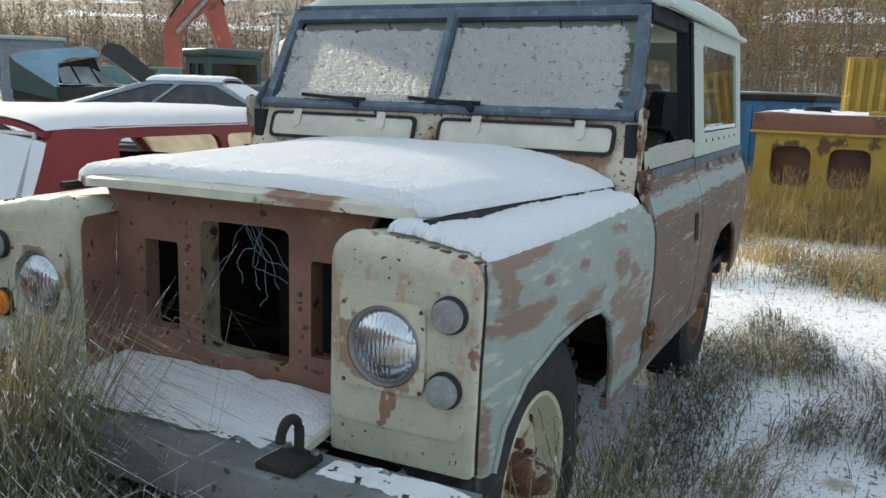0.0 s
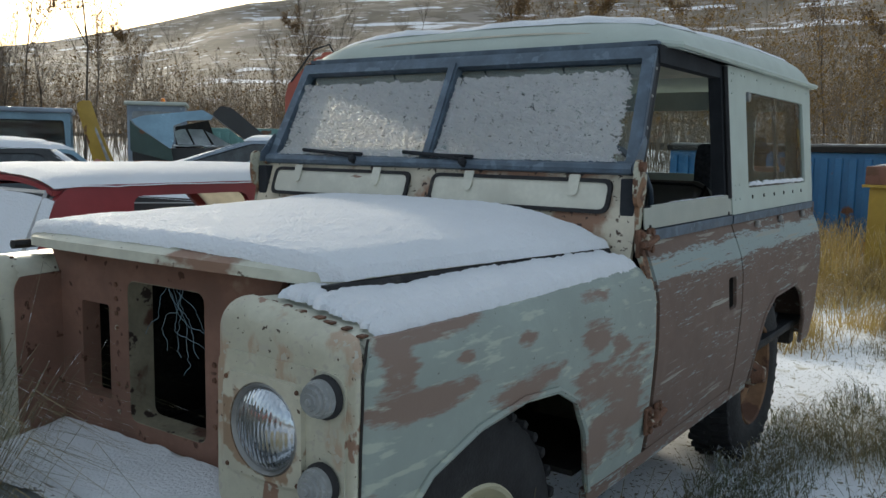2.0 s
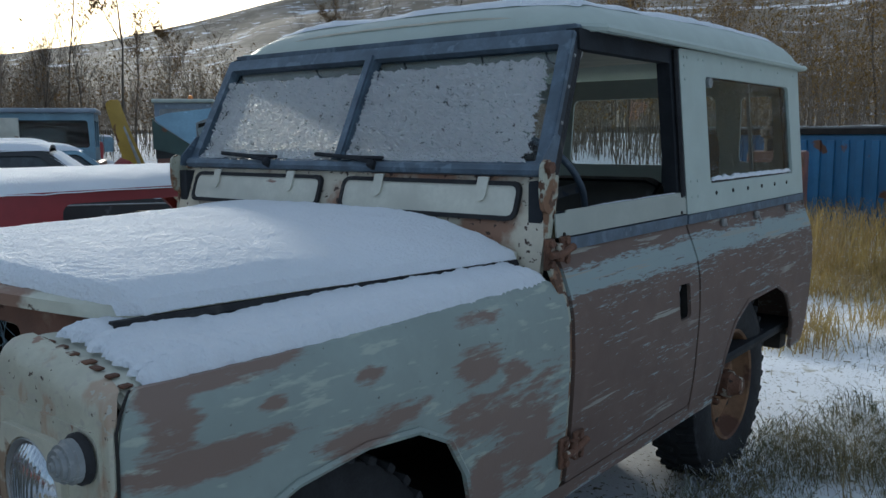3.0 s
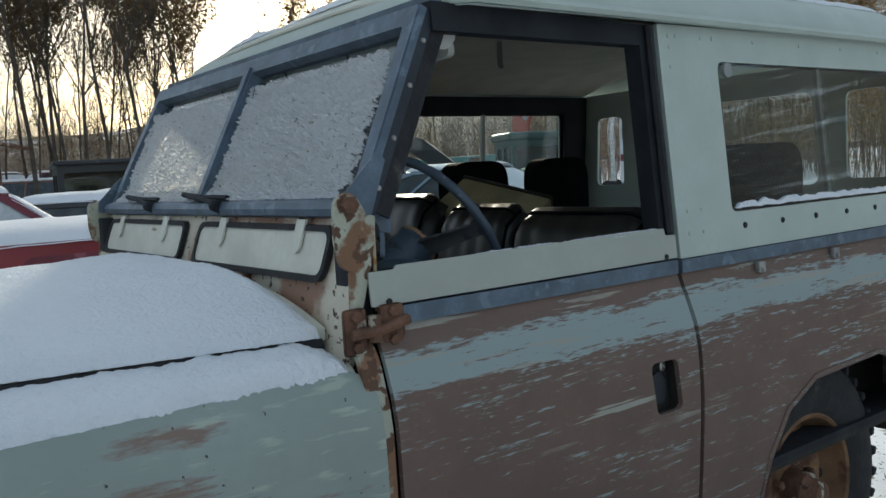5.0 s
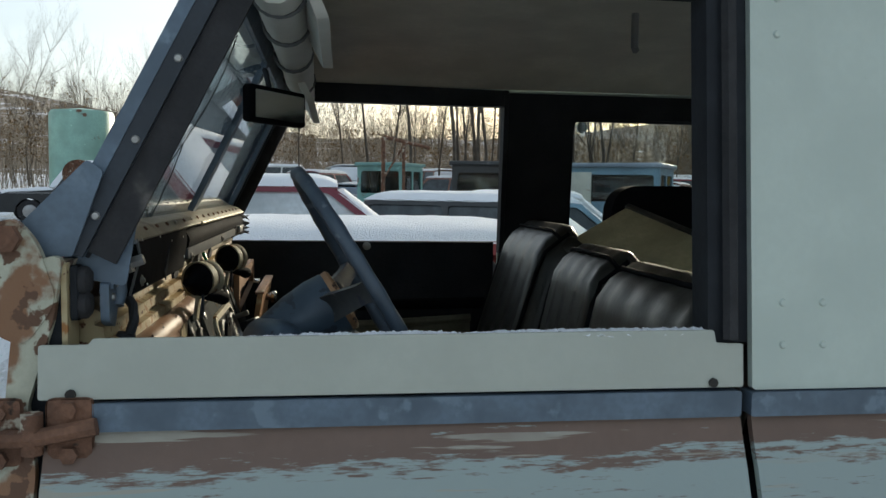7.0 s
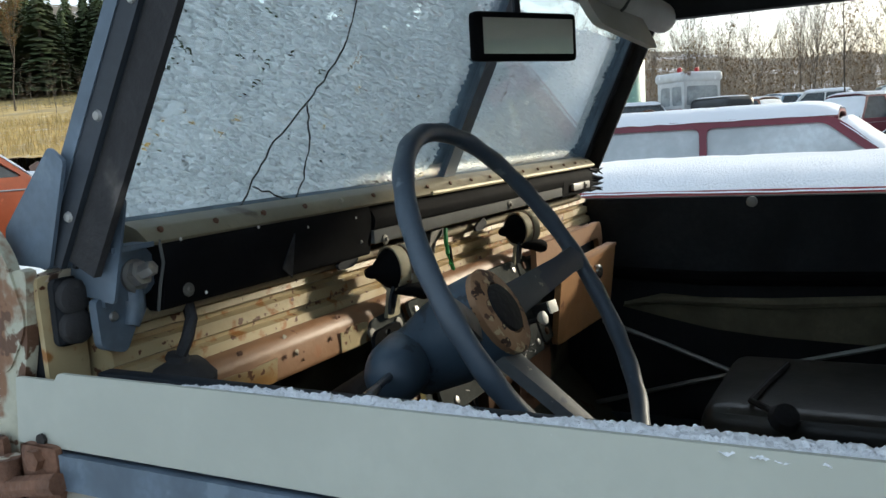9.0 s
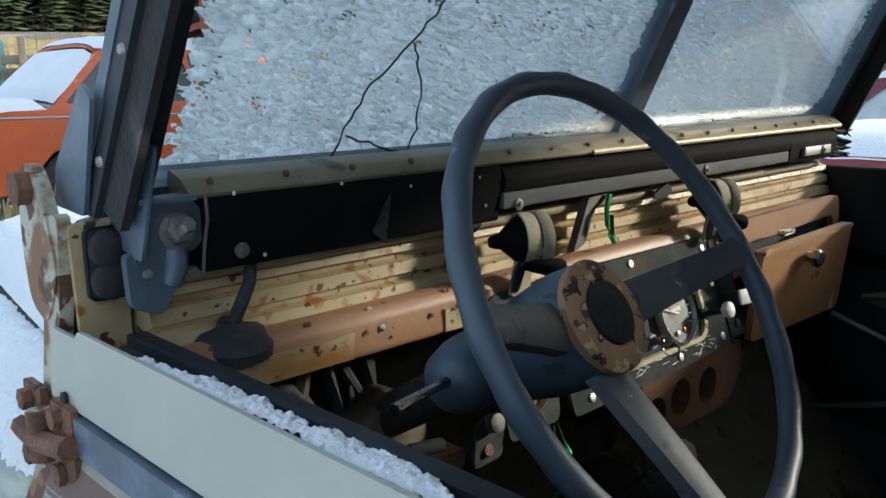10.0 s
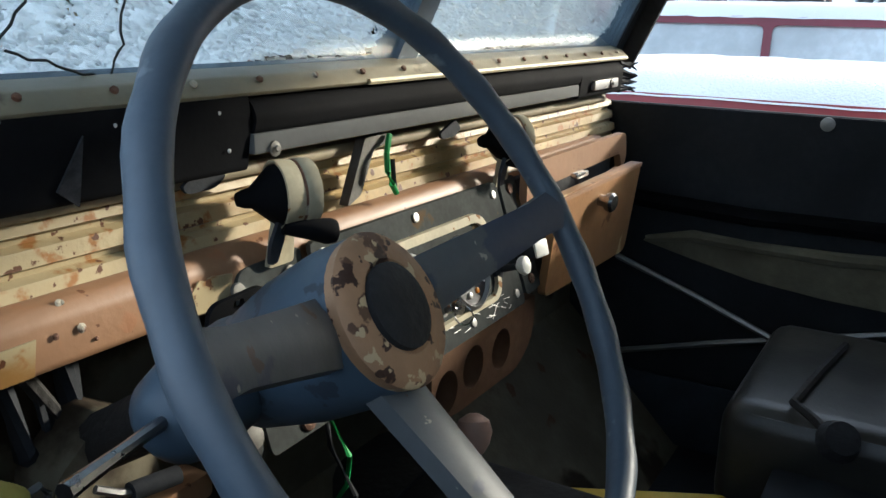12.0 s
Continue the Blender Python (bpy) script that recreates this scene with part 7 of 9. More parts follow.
part("edge_rail", moved(box(-0.17, 0.17, 0.09, 0.105, -0.024, 0.026, 0.004), pose(-0.12, 1.86, 1.215, 28, 14, 20)), M_VINYL, box_)
part("seat_belt_stay", tube([(-0.150, 1.372, 0.882), (-0.19, 1.345, 0.884), (-0.24, 1.311, 0.880), (-0.36, 1.325, 0.880), (-0.508, 1.344, 0.876)], 0.006, 6), M_DARKMETAL, car)
part("stay_knob", lathe([(0.0, 0.02), (0.02, 0.017), (0.026, 0.0), (0.02, -0.012), (0, -0.012)], 16, facing((-0.147, 1.374, 0.884), (0.6, 0.3, 0.6))), M_RUBBER, car)
part("yellow_tray", plate(fillet([(-0.047, 0.985), (-0.19, 1.255), (0.06, 1.33), (0.16, 1.04)], 0.02, 3), [], 0.02, lambda u, v, w: (u, v, 0.752 - w)), M_YELLOW, car, "yellow painted cover over the tunnel")
# far door furniture
part("door_pocket", plate(fillet([(0.947, 0.939), (1.049, 0.916), (1.162, 0.893), (1.281, 0.881), (1.56, 0.870), (1.56, 0.975), (1.375, 0.966), (1.205, 0.952), (1.125, 0.958), (1.04, 0.960)], 0.012, 3), [], 0.010, lambda u, v, w: (-0.722 + w, u, v)), M_FADED, car)
part("pocket_roll", tube([(-0.706, y, z) for y, z in ((0.96, 0.945), (1.05, 0.962), (1.15, 0.958), (1.30, 0.958), (1.45, 0.968), (1.56, 0.975))], [0.006, 0.012, 0.010, 0.013, 0.012, 0.012], 8), M_FADED, car)
part("far_door_lining", box(-0.728, -0.722, 0.86, 1.62, 0.60, 1.198, 0.002), M_BLACK, car)
part("waist_roll", tube([(-0.716, 0.93, 1.020), (-0.708, 1.15, 1.012), (-0.708, 1.60, 1.02)], 0.016, 8), M_BLACKVINYL, car)
part("window_catch", lathe([(0.012, 0), (0.012, 0.006), (0.007, 0.008), (0, 0.008)], 14, facing((-0.722, 1.251, 1.186), (1, 0, 0))), M_STEEL, car)
part("stay_rod", tube([(-0.70, 0.906, 0.903), (-0.69, 1.06, 0.855), (-0.67, 1.22, 0.803)], 0.006, 6), M_STEEL, car)
part("stay_rod", tube([(-0.69, 0.878, 0.695), (-0.68, 1.12, 0.772), (-0.68, 1.32, 0.828), (-0.68, 1.52, 0.882)], 0.006, 6), M_STEEL, car)
part("kick_panel", box(-0.712, -0.704, 0.88, 1.16, 0.53, 0.672, 0.003), M_DARKPOST, car)
# mirror, visors, padded roll over the windscreen, roof hook
mir = thing("rear_view_mirror", "black rear-view mirror on the windscreen bar", "")
mir.parent = car
mm = pose(0.04, 1.030, 1.510, 0, 0, -31)
part("housing", moved(box(-0.095, 0.095, -0.012, 0.012, -0.036, 0.036, 0.009, 3), mm), M_BLACKVINYL, mir)
part("glass", moved(box(-0.084, 0.084, 0.0125, 0.0135, -0.026, 0.026, 0), mm), mat("mirror glass", (0.85, 0.87, 0.88), 0.03, 1.0, var=0.02, bump=0), mir)
part("stem", tube([(0.04, 1.02, 1.54), (0.02, 1.01, 1.58), (0.0, 0.995, 1.605)], 0.006, 6), M_BLACK, mir)
for x0, x1, z0, y0 in ((0.30, 0.665, 1.548, 1.125), (-0.46, -0.10, 1.515, 1.10)):
    vs_ = thing("sun_visor", "off-white padded sun visor", "")
    vs_.parent = car
    part("pad", plate(fillet([(x0, z0), (x1, z0 + 0.02), (x1, z0 + 0.10), (x0, z0 + 0.10)], 0.03, 5), [], 0.016, lambda u, v, w, z0=z0, y0=y0: (u, y0 - 0.5 * (v - z0) + w, v)), M_VISOR, vs_)
    part("arm", tube([(x0 + 0.05, y0 - 0.04, z0 + 0.10), (x0 + 0.02, y0 - 0.06, z0 + 0.125)], 0.005, 6), M_STEEL, vs_)
roll = part("header_roll", tube([(-0.70, 1.065, 1.605), (-0.35, 1.068, 1.608), (0.0, 1.07, 1.61), (0.35, 1.068, 1.608), (0.70, 1.065, 1.605)], 0.034, 14), M_VISOR, car, "off-white padded roll above the windscreen")
for x in (-0.30, 0.10, 0.40, 0.62):
    part("strap", tube([(x + 0.001, 1.067 + 0.036 * math.cos(a * math.pi / 8), 1.607 + 0.036 * math.sin(a * math.pi / 8)) for a in range(16)], 0.0035, 5, closed=True), M_GREYSTRIP, roll)
part("roof_hook", tube([(0.078, 1.753, 1.715), (0.078, 1.753, 1.646), (0.085, 1.753, 1.64)], 0.008, 6), M_STEEL, car)
# cracks in the driver's pane, seen from inside as dark lines
M_CRACK = mat("dirt in the crack", (0.03, 0.035, 0.03), 0.7, bump=0)


def crack(points):
    random.seed(len(points))
    pts = []
    for (a, b) in zip(points, points[1:]):
        for k in range(5):
            t = k / 5
            pts.append(ws(lerp(a[0], b[0], t) + random.uniform(-0.003, 0.003), lerp(a[1], b[1], t) + random.uniform(-0.004, 0.004), -0.0105))
    pts.append(ws(*points[-1], -0.0105))
    part("crack", tube(pts, 0.0011, 4), M_CRACK, screen)


def on_ws(x, z):
    return (x, (z - WS0.z) / (WS1.z - WS0.z))


crack([on_ws(0.455, 1.578), on_ws(0.418, 1.541), on_ws(0.410, 1.493), on_ws(0.419, 1.464), on_ws(0.450, 1.419), on_ws(0.489, 1.377), on_ws(0.509, 1.335), on_ws(0.518, 1.298)])
crack([on_ws(0.450, 1.419), on_ws(0.424, 1.383), on_ws(0.408, 1.329), on_ws(0.413, 1.302)])
crack([on_ws(0.505, 1.327), on_ws(0.452, 1.313), on_ws(0.413, 1.302)])

# ---------------------------------------------------------------- other wrecks in the yard
M_WGLASS = mat("dull dark car glass", (0.05, 0.06, 0.065), 0.12, var=0.3, bump=0)
M_GREYGLASS = mat("misted car glass", (0.30, 0.33, 0.34), 0.3, var=0.3, scale=3, bump=0)
M_ICEGLASS = mat("iced-over car glass", (0.72, 0.68, 0.58), 0.4, var=0.15, scale=8, bump=0.3, bscale=60, transl=0.85)
# bright reflection on the maroon car's windows, put into a pale base colour
M_REFLGLASS = mat("car glass coloured pale for its reflection", (0.50, 0.56, 0.58), 0.2, var=0.25, scale=2.5, bump=0)
M_TRIM = mat("dull trim metal", (0.40, 0.40, 0.40), 0.35, 0.8, bump=0)


def car_paint(name, col, rust=0.66):
    return mat(name, col, 0.4, var=0.15, scale=2.5, bump=0.03, spots=(((0.13, 0.06, 0.03), 3.0, rust, rust + 0.05), (tuple(min(1, c * 1.5 + 0.05) for c in col), 6.0, 0.66, 0.74)))


def wreck(name, label, paint, x, y, z, yaw, L=4.0, W=1.56, zb=0.85, zr=1.35, yc=-0.75, yrf=-0.25, yrr=1.2, yt=1.65, zh=0.78, sill=0.28, snow=0.03, snow_glass=True, glass=None, pillars=(0.42,), lean=0.16, open_windows=False, front_fill=0.0, soft=1.0, pillar_top=None):
    """A parked car that faces -y in its own frame."""
    root = thing(name, label, "car", group="wrecks in the yard")
    root.matrix_basis = pose(x, y, z, 0, 0, yaw)
    n, t = -L / 2, L / 2
    fa, ra, wr = n + 0.68, t - 0.72, 0.31

    def arch(c):
        return [(c - wr * 1.12 * math.cos(a), sill + 0.0 + wr * 1.15 * math.sin(a)) for a in (0.0, 0.5, 1.0, 1.57, 2.14, 2.64, 3.14)]
    up = [(t, sill), (t + 0.02, zb - 0.15), (t - 0.03, zb - (0.02 if yt < t - 0.3 else 0.0)), (yt, zb), (yrr, zr), (yrf, zr), (yc, zb), (n + 0.12, zh), (n, zh - 0.10), (n, sill)]
    o = up + arch(fa) + arch(ra)

    def px(zv):
        return W / 2 - 0.03 * ((zv - 0.6) / 0.4) ** 2 - lean * max(0, zv - zb)
    # window openings between the pillars
    y0b, y0t, y1t, y1b = yc + 0.10 + front_fill, yrf + 0.07 + 0.6 * front_fill, yrr - 0.05, yt - 0.10
    if yt >= t - 0.3:
        y1b, y1t = yt - 0.12, yrr - 0.08
    edges = [0.0, *pillars, 1.0]
    tops = dict(zip(edges, [0.0, *(pillar_top or pillars), 1.0]))
    holes = []
    zl, zh_ = zb + 0.03, zr - 0.05
    for a, b in zip(edges, edges[1:]):
        g = 0.025
        p = [(lerp(y0b, y1b, a) + (g if a else 0), zl), (lerp(y0b, y1b, b) - (g if b < 1 else 0), zl), (lerp(y0t, y1t, tops[b]) - (g if b < 1 else 0), zh_), (lerp(y0t, y1t, tops[a]) + (g if a else 0), zh_)]
        holes.append(fillet(p, 0.05, 4))
    for s in (1, -1):
        sd = part("side_panel", plate(fillet(o, [0.02, 0.05, 0.05, 0.05 * soft, 0.12 * soft, 0.10 * soft, 0.05 * soft, 0.08, 0.05, 0.02] + [0] * 14, 4), holes, 0.03, lambda u, v, w, s=s: (s * (px(v) - w), u, v), cuts_v=(0.4, 0.55, 0.7, zb, (zb + zr) / 2)), paint, root)
        if not open_windows:
            for h in holes:
                part("window", plate(h, [], 0.004, lambda u, v, w, s=s: (s * (px(v) - 0.018 - w), u, v)), glass or M_WGLASS, root)
        part("waist_trim", tube([(s * (px(zb - 0.06) + 0.004), n + 0.2, zb - 0.09), (s * (px(zb - 0.06) + 0.004), t - 0.1, zb - 0.06)], 0.008, 6), M_TRIM, root)
        for c in (fa, ra):
            wm = facing((s * (W / 2 - 0.10), c, 0.30), (s, 0, 0))
            w_ = thing("wheel", "flat dark car wheel", "")
            w_.parent = root
            part("tyre", lathe([(0.17, -0.07), (0.25, -0.085), (0.29, -0.06), (0.295, 0.06), (0.25, 0.085), (0.17, 0.075)], 24, wm), M_RUBBER, w_)
            part("rim", lathe([(0.175, 0.07), (0.16, 0.05), (0.10, 0.06), (0.05, 0.07), (0, 0.07)], 20, wm), M_TRIM, w_)

    def across(f0, f1, nv=6, crown=0.03):
        """Skin between two lines of the outline, from side to side."""
        def g(u, v):
            yy, zz = lerp(f0[0], f1[0], v), lerp(f0[1], f1[1], v)
            k = 2 * u - 1
            return (k * (px(zz) - 0.012), yy, zz + crown * (1 - k ** 4))
        return surf(g, 16, nv, 0.02)
    part("roof", across((yrf - 0.03, zr - 0.02), (yrr + 0.03, zr - 0.02), 8, 0.055), paint, root)
    part("bonnet", across((n + 0.04, zh - 0.045), (yc, zb - 0.02), 6, 0.04), paint, root)
    if yt < t - 0.3:
        part("boot_lid", across((yt, zb - 0.02), (t, zb - 0.04), 4, 0.03), paint, root)
    part("windscreen", across((yc, zb), (yrf - 0.02, zr - 0.05), 4, 0.02), glass or M_GREYGLASS, root)
    part("rear_window", across((yt + 0.0, zb), (yrr + 0.02, zr - 0.05), 4, 0.02), M_ICEGLASS if open_windows else glass or M_GREYGLASS, root)
    part("screen_surround", tube([(-px(zb) + 0.05, yc - 0.005, zb + 0.02), (-px(zr) + 0.05, yrf - 0.025, zr - 0.03), (px(zr) - 0.05, yrf - 0.025, zr - 0.03), (px(zb) - 0.05, yc - 0.005, zb + 0.02)], 0.014, 6), M_TRIM, root)
    part("nose", box(-W / 2 + 0.04, W / 2 - 0.04, n - 0.01, n + 0.06, sill, zh - 0.08, 0.03, 3), paint, root)
    part("tail", box(-W / 2 + 0.04, W / 2 - 0.04, t - 0.04, t + 0.025, sill, zb - 0.05, 0.03, 3), paint, root)
    for yy in (n - 0.05, t + 0.05):
        part("bumper", tube([(-W / 2 + 0.02, yy + (0.06 if yy < 0 else -0.06), 0.45), (-W / 2 + 0.15, yy, 0.45), (W / 2 - 0.15, yy, 0.45), (W / 2 - 0.02, yy + (0.06 if yy < 0 else -0.06), 0.45)], 0.045, 8), M_TRIM, root)
    for s in (1, -1):
        part("headlight", lathe([(0.08, 0), (0.075, 0.02), (0.0, 0.035)], 18, facing((s * (W / 2 - 0.22), n - 0.01, zh - 0.2), (0, -1, 0))), M_LENS, root)
        part("tail_light", box(s * (W / 2 - 0.30), s * (W / 2 - 0.1), t + 0.02, t + 0.035, zb - 0.22, zb - 0.12, 0.008), mat("red lens", (0.4, 0.02, 0.02), 0.3, bump=0) if "red lens" not in bpy.data.materials else bpy.data.materials["red lens"], root)
    part("floor_pan", box(-W / 2 + 0.1, W / 2 - 0.1, n + 0.1, t - 0.1, sill + 0.02, sill + 0.1, 0), M_DARKMETAL, root)
    for sy in (yrf + 0.35, yrr - 0.25):
        for s in (1, -1):
            part("seat_back", box(s * 0.12, s * 0.58, sy, sy + 0.12, 0.4, zb + 0.16, 0.05, 3), M_BLACKVINYL, root)
    if snow:
        def cover(f0, f1, crown, nm, lab, nv=24):
            def g(u, v):
                yy, zz = lerp(f0[0], f1[0], v), lerp(f0[1], f1[1], v)
                k = 2 * u - 1
                e = min(u, 1 - u, v, 1 - v)
                hw = px(zz) + 0.004
                return (k * hw, yy, zz + crown * (1 - k ** 4) + 0.004 + snow * min(1, (e / 0.10) ** 0.5 if e > 0 else 0) + 0.006 * fbm(k * hw + x, yy + y, 0, 7))
            ob = finish(nm, surf(g, 28, nv), M_SNOW)
            ob.matrix_basis = root.matrix_basis
            tagged(ob, lab, "snow", kind="stuff")
        cover((yrf - 0.03, zr - 0.012), (yrr + 0.03, zr - 0.012), 0.055, "car_roof_snow", "snow on the roof of a parked wreck")
        cover((n + 0.05, zh - 0.035), (yc - 0.02, zb - 0.01), 0.04, "car_bonnet_snow", "snow on the bonnet of a parked wreck", 14)
        if snow_glass:
            cover((yc + 0.02, zb + 0.03), (yrf - 0.04, zr - 0.06), 0.03, "car_screen_snow", "snow on the windscreen of a parked wreck", 12)
        if snow_glass and not open_windows:
            cover((yt - 0.02, zb + 0.03), (yrr + 0.04, zr - 0.06), 0.03, "car_screen_snow", "snow on the rear window of a parked wreck", 12)
        if yt < t - 0.3:
            cover((yt + 0.03, zb - 0.01), (t - 0.02, zb - 0.03), 0.03, "car_boot_snow", "snow on the boot of a parked wreck", 10)
    return root


A_EYE, B_EYE = (1.54, -1.8), (1.45, 1.48)
P_RED = car_paint("faded red paint", (0.27, 0.035, 0.04), 0.72)
P_MAROON = car_paint("maroon paint", (0.16, 0.025, 0.04), 0.72)
P_BLUE = car_paint("pale blue paint", (0.20, 0.33, 0.42), 0.70)
P_SILVER = car_paint("silver blue paint", (0.25, 0.31, 0.38), 0.72)
P_CREAM = car_paint("dirty cream paint", (0.55, 0.53, 0.45), 0.64)
P_ORANGE = car_paint("orange red paint", (0.50, 0.10, 0.03), 0.70)
P_WHITE = car_paint("dirty white paint", (0.60, 0.62, 0.62), 0.68)
P_BLACK = car_paint("black paint", (0.03, 0.033, 0.035), 0.70)
P_GREEN = car_paint("dark green paint", (0.05, 0.09, 0.08), 0.66)
P_TEAL = car_paint("faded teal paint", (0.16, 0.32, 0.30), 0.62)
M_FENCE = mat("weathered fence board", (0.26, 0.21, 0.15), 0.9, var=0.35, scale=3, bump=0.3, bscale=40, stretch=(0.3, 1, 2))
P_MINT = car_paint("pale mint paint", (0.27, 0.47, 0.40), 0.70)
P_YELLOW = car_paint("yellow machine paint", (0.42, 0.28, 0.045), 0.58)
P_EXC = car_paint("faded red machine paint", (0.38, 0.09, 0.06), 0.62)
P_DBLUE = car_paint("blue container paint", (0.04, 0.16, 0.33), 0.62)
P_BROWN = car_paint("brown rusty panels", (0.20, 0.09, 0.06), 0.55)

wreck("red_estate_car", "small red estate car with snowy roof and windscreen", P_RED, -2.06, 0.55, 0, 0, L=3.85, W=1.52, zb=0.79, zr=1.16, yc=-0.42, yrf=-0.19, yrr=1.40, yt=1.80, zh=0.72, snow=0.025, pillars=(0.44,), pillar_top=(0.54,), open_windows=True, front_fill=0.40)
wreck("maroon_estate_car", "maroon car with thick snow on roof and rear window", P_MAROON, -5.4, 0.05, 0.0, 0, L=4.2, W=1.60, zb=0.90, zr=1.38, yc=-1.0, yrf=-0.5, yrr=1.15, yt=1.72, snow=0.05, pillars=(0.5,), glass=M_REFLGLASS)
wreck("blue_saloon_car", "snowy pale blue saloon car", P_BLUE, -7.6, 2.6, -0.02, 8, L=4.3, W=1.62, zb=0.86, zr=1.27, zh=0.74, snow=0.04)
wreck("white_saloon_car", "snowy white saloon car", P_WHITE, -9.8, 3.4, 0.0, -12, L=4.2, W=1.6, zb=0.88, zr=1.30, zh=0.76, snow=0.04)
wreck("cream_off_roader", "dirty cream three-door off-roader", P_CREAM, -25.5, 1.6, 0.42, 14, L=3.6, W=1.6, zb=1.0, zr=1.62, yc=-0.8, yrf=-0.3, yrr=1.6, yt=1.85, zh=0.95, snow=0.02, glass=M_GREYGLASS, snow_glass=False)
wreck("small_blue_car", "light blue car among far wrecks", P_SILVER, -25.0, 2.0, 0.75, 80, L=4.2, snow=0.02)
wreck("silver_coupe", "silver-blue coupe with snow on its roof", P_SILVER, *at_polar(42.3, 12.0, 0.14, A_EYE), 118, L=4.3, W=1.65, zb=0.84, zr=1.25, yc=-0.85, yrf=-0.20, yrr=0.70, yt=1.85, snow=0.025, pillars=(0.60,), soft=2.4)
wreck("orange_saloon_car", "orange saloon car with snow on roof, rear window and boot", P_ORANGE, -2.82, -5.84, 0.33, -90, L=4.1, W=1.6, zb=0.90, zr=1.36, yc=-0.80, yrf=-0.25, yrr=1.05, yt=1.50, snow=0.06, pillars=(0.45,), glass=M_WGLASS)
wreck("white_saloon_car", "rusty white saloon in the field", P_WHITE, *at_polar(133, 17, None, (1.45, 1.48)), 75, L=4.2, snow=0.05)
wreck("dark_estate_car", "dark blue estate car behind the white saloon", P_BLUE, *at_polar(129.5, 21, None, (1.45, 1.48)), 70, L=4.3, zr=1.45, snow=0.03)
wreck("dark_saloon_car", "dark saloon car with snow", P_BLACK, *at_polar(63.0, 9.3, 0.03, (1.88, -1.33)), 150, L=4.2, zr=1.24, zb=0.82, zh=0.74, snow=0.04)
random.seed(21)
for i in range(26):
    az, d = random.uniform(66, 108), random.uniform(24, 36)
    if 96 < az < 103 and d < 28:
        continue
    wx, wy, wz = at_polar(az, d, None, B_EYE)
    wreck("far_car", "snowy wreck in the far rows of the yard", random.choice((P_BLUE, P_WHITE, P_MAROON, P_SILVER, P_BLACK, P_BROWN, P_RED)), wx, wy, wz, random.uniform(-30, 130), L=random.uniform(3.8, 4.5), zr=random.uniform(1.3, 1.55), snow=random.choice((0.02, 0.05)), pillars=(0.5,))


def cab_shell(name, label, paint, x, y, z, yaw, W, D, H, roof=None, sill=0.35, category="cab", glassm=None, roof_high=0.08):
    """A boxy cab with window openings on all sides and a flat roof."""
    r = thing(name, label, category)
    r.matrix_basis = pose(x, y, z, 0, 0, yaw)
    zl = H * sill + 0.02
    win = [fillet([(-W / 2 + 0.08, zl), (W / 2 - 0.08, zl), (W / 2 - 0.1, H - 0.12), (-W / 2 + 0.1, H - 0.12)], 0.06, 4)]
    sw_ = [fillet([(-D / 2 + 0.1, zl), (-0.04, zl), (-0.04, H - 0.12), (-D / 2 + 0.14, H - 0.12)], 0.05, 4), fillet([(0.04, zl), (D / 2 - 0.1, zl), (D / 2 - 0.12, H - 0.12), (0.04, H - 0.12)], 0.05, 4)]
    for s in (1, -1):
        part("side_panel", plate([(-D / 2, 0), (D / 2, 0), (D / 2, H), (-D / 2, H)], sw_, 0.04, lambda u, v, w, s=s: (s * (W / 2 - w), u, v)), paint, r)
        part("end_panel", plate([(-W / 2 + 0.04, 0), (W / 2 - 0.04, 0), (W / 2 - 0.04, H), (-W / 2 + 0.04, H)], win, 0.04, lambda u, v, w, s=s: (u, s * (D / 2 - w), v)), paint, r)
        part("pane", plate(win[0], [], 0.004, lambda u, v, w, s=s: (u, s * (D / 2 - 0.02 - w), v)), glassm or M_DARKGLASS, r)
        for h in sw_:
            part("pane", plate(h, [], 0.004, lambda u, v, w, s=s: (s * (W / 2 - 0.02 - w), u, v)), glassm or M_DARKGLASS, r)
    part("roof", box(-W / 2 - 0.05, W / 2 + 0.05, -D / 2 - 0.08, D / 2 + 0.08, H, H + roof_high, 0.4 * roof_high, 4), roof or paint, r)
    part("floor", box(-W / 2 + 0.03, W / 2 - 0.03, -D / 2 + 0.03, D / 2 - 0.03, 0.0, 0.05, 0), M_DARKMETAL, r)
    return r


# backhoe: cab with beacon, boom folded beside it
bx, by, bz = at_polar(52.6, 19.5, 0.25, A_EYE)
bk = cab_shell("backhoe", "blue-white backhoe cab with an orange beacon and a yellow folded boom", P_SILVER, bx, by, bz, 50, 1.15, 1.2, 1.85, M_TOP, 0.6, "excavator", M_GREYGLASS)
part("beacon", lathe([(0.05, 0), (0.05, 0.05), (0.04, 0.10), (0, 0.12)], 14, facing((0.1, 0.1, 1.93), (0, 0, 1))), M_ORANGE, bk)
part("boom", plate(fillet([(-0.35, -0.1), (0.05, -0.15), (0.55, 1.25), (0.75, 1.85), (0.55, 1.95), (0.3, 1.3), (-0.2, 0.3)], 0.08, 3), [], 0.22, lambda u, v, w: (-1.0 + w * 0.6 - u * 0.8, -0.5 + u * 0.3, v)), P_YELLOW, bk)
part("ram", tube([(-0.9, -0.5, 0.5), (-1.35, -0.3, 1.7)], 0.05, 8), M_STEEL, bk)
part("chassis", box(-0.9, 0.9, -1.4, 1.2, -0.25, 0.0, 0.03), P_YELLOW, bk)

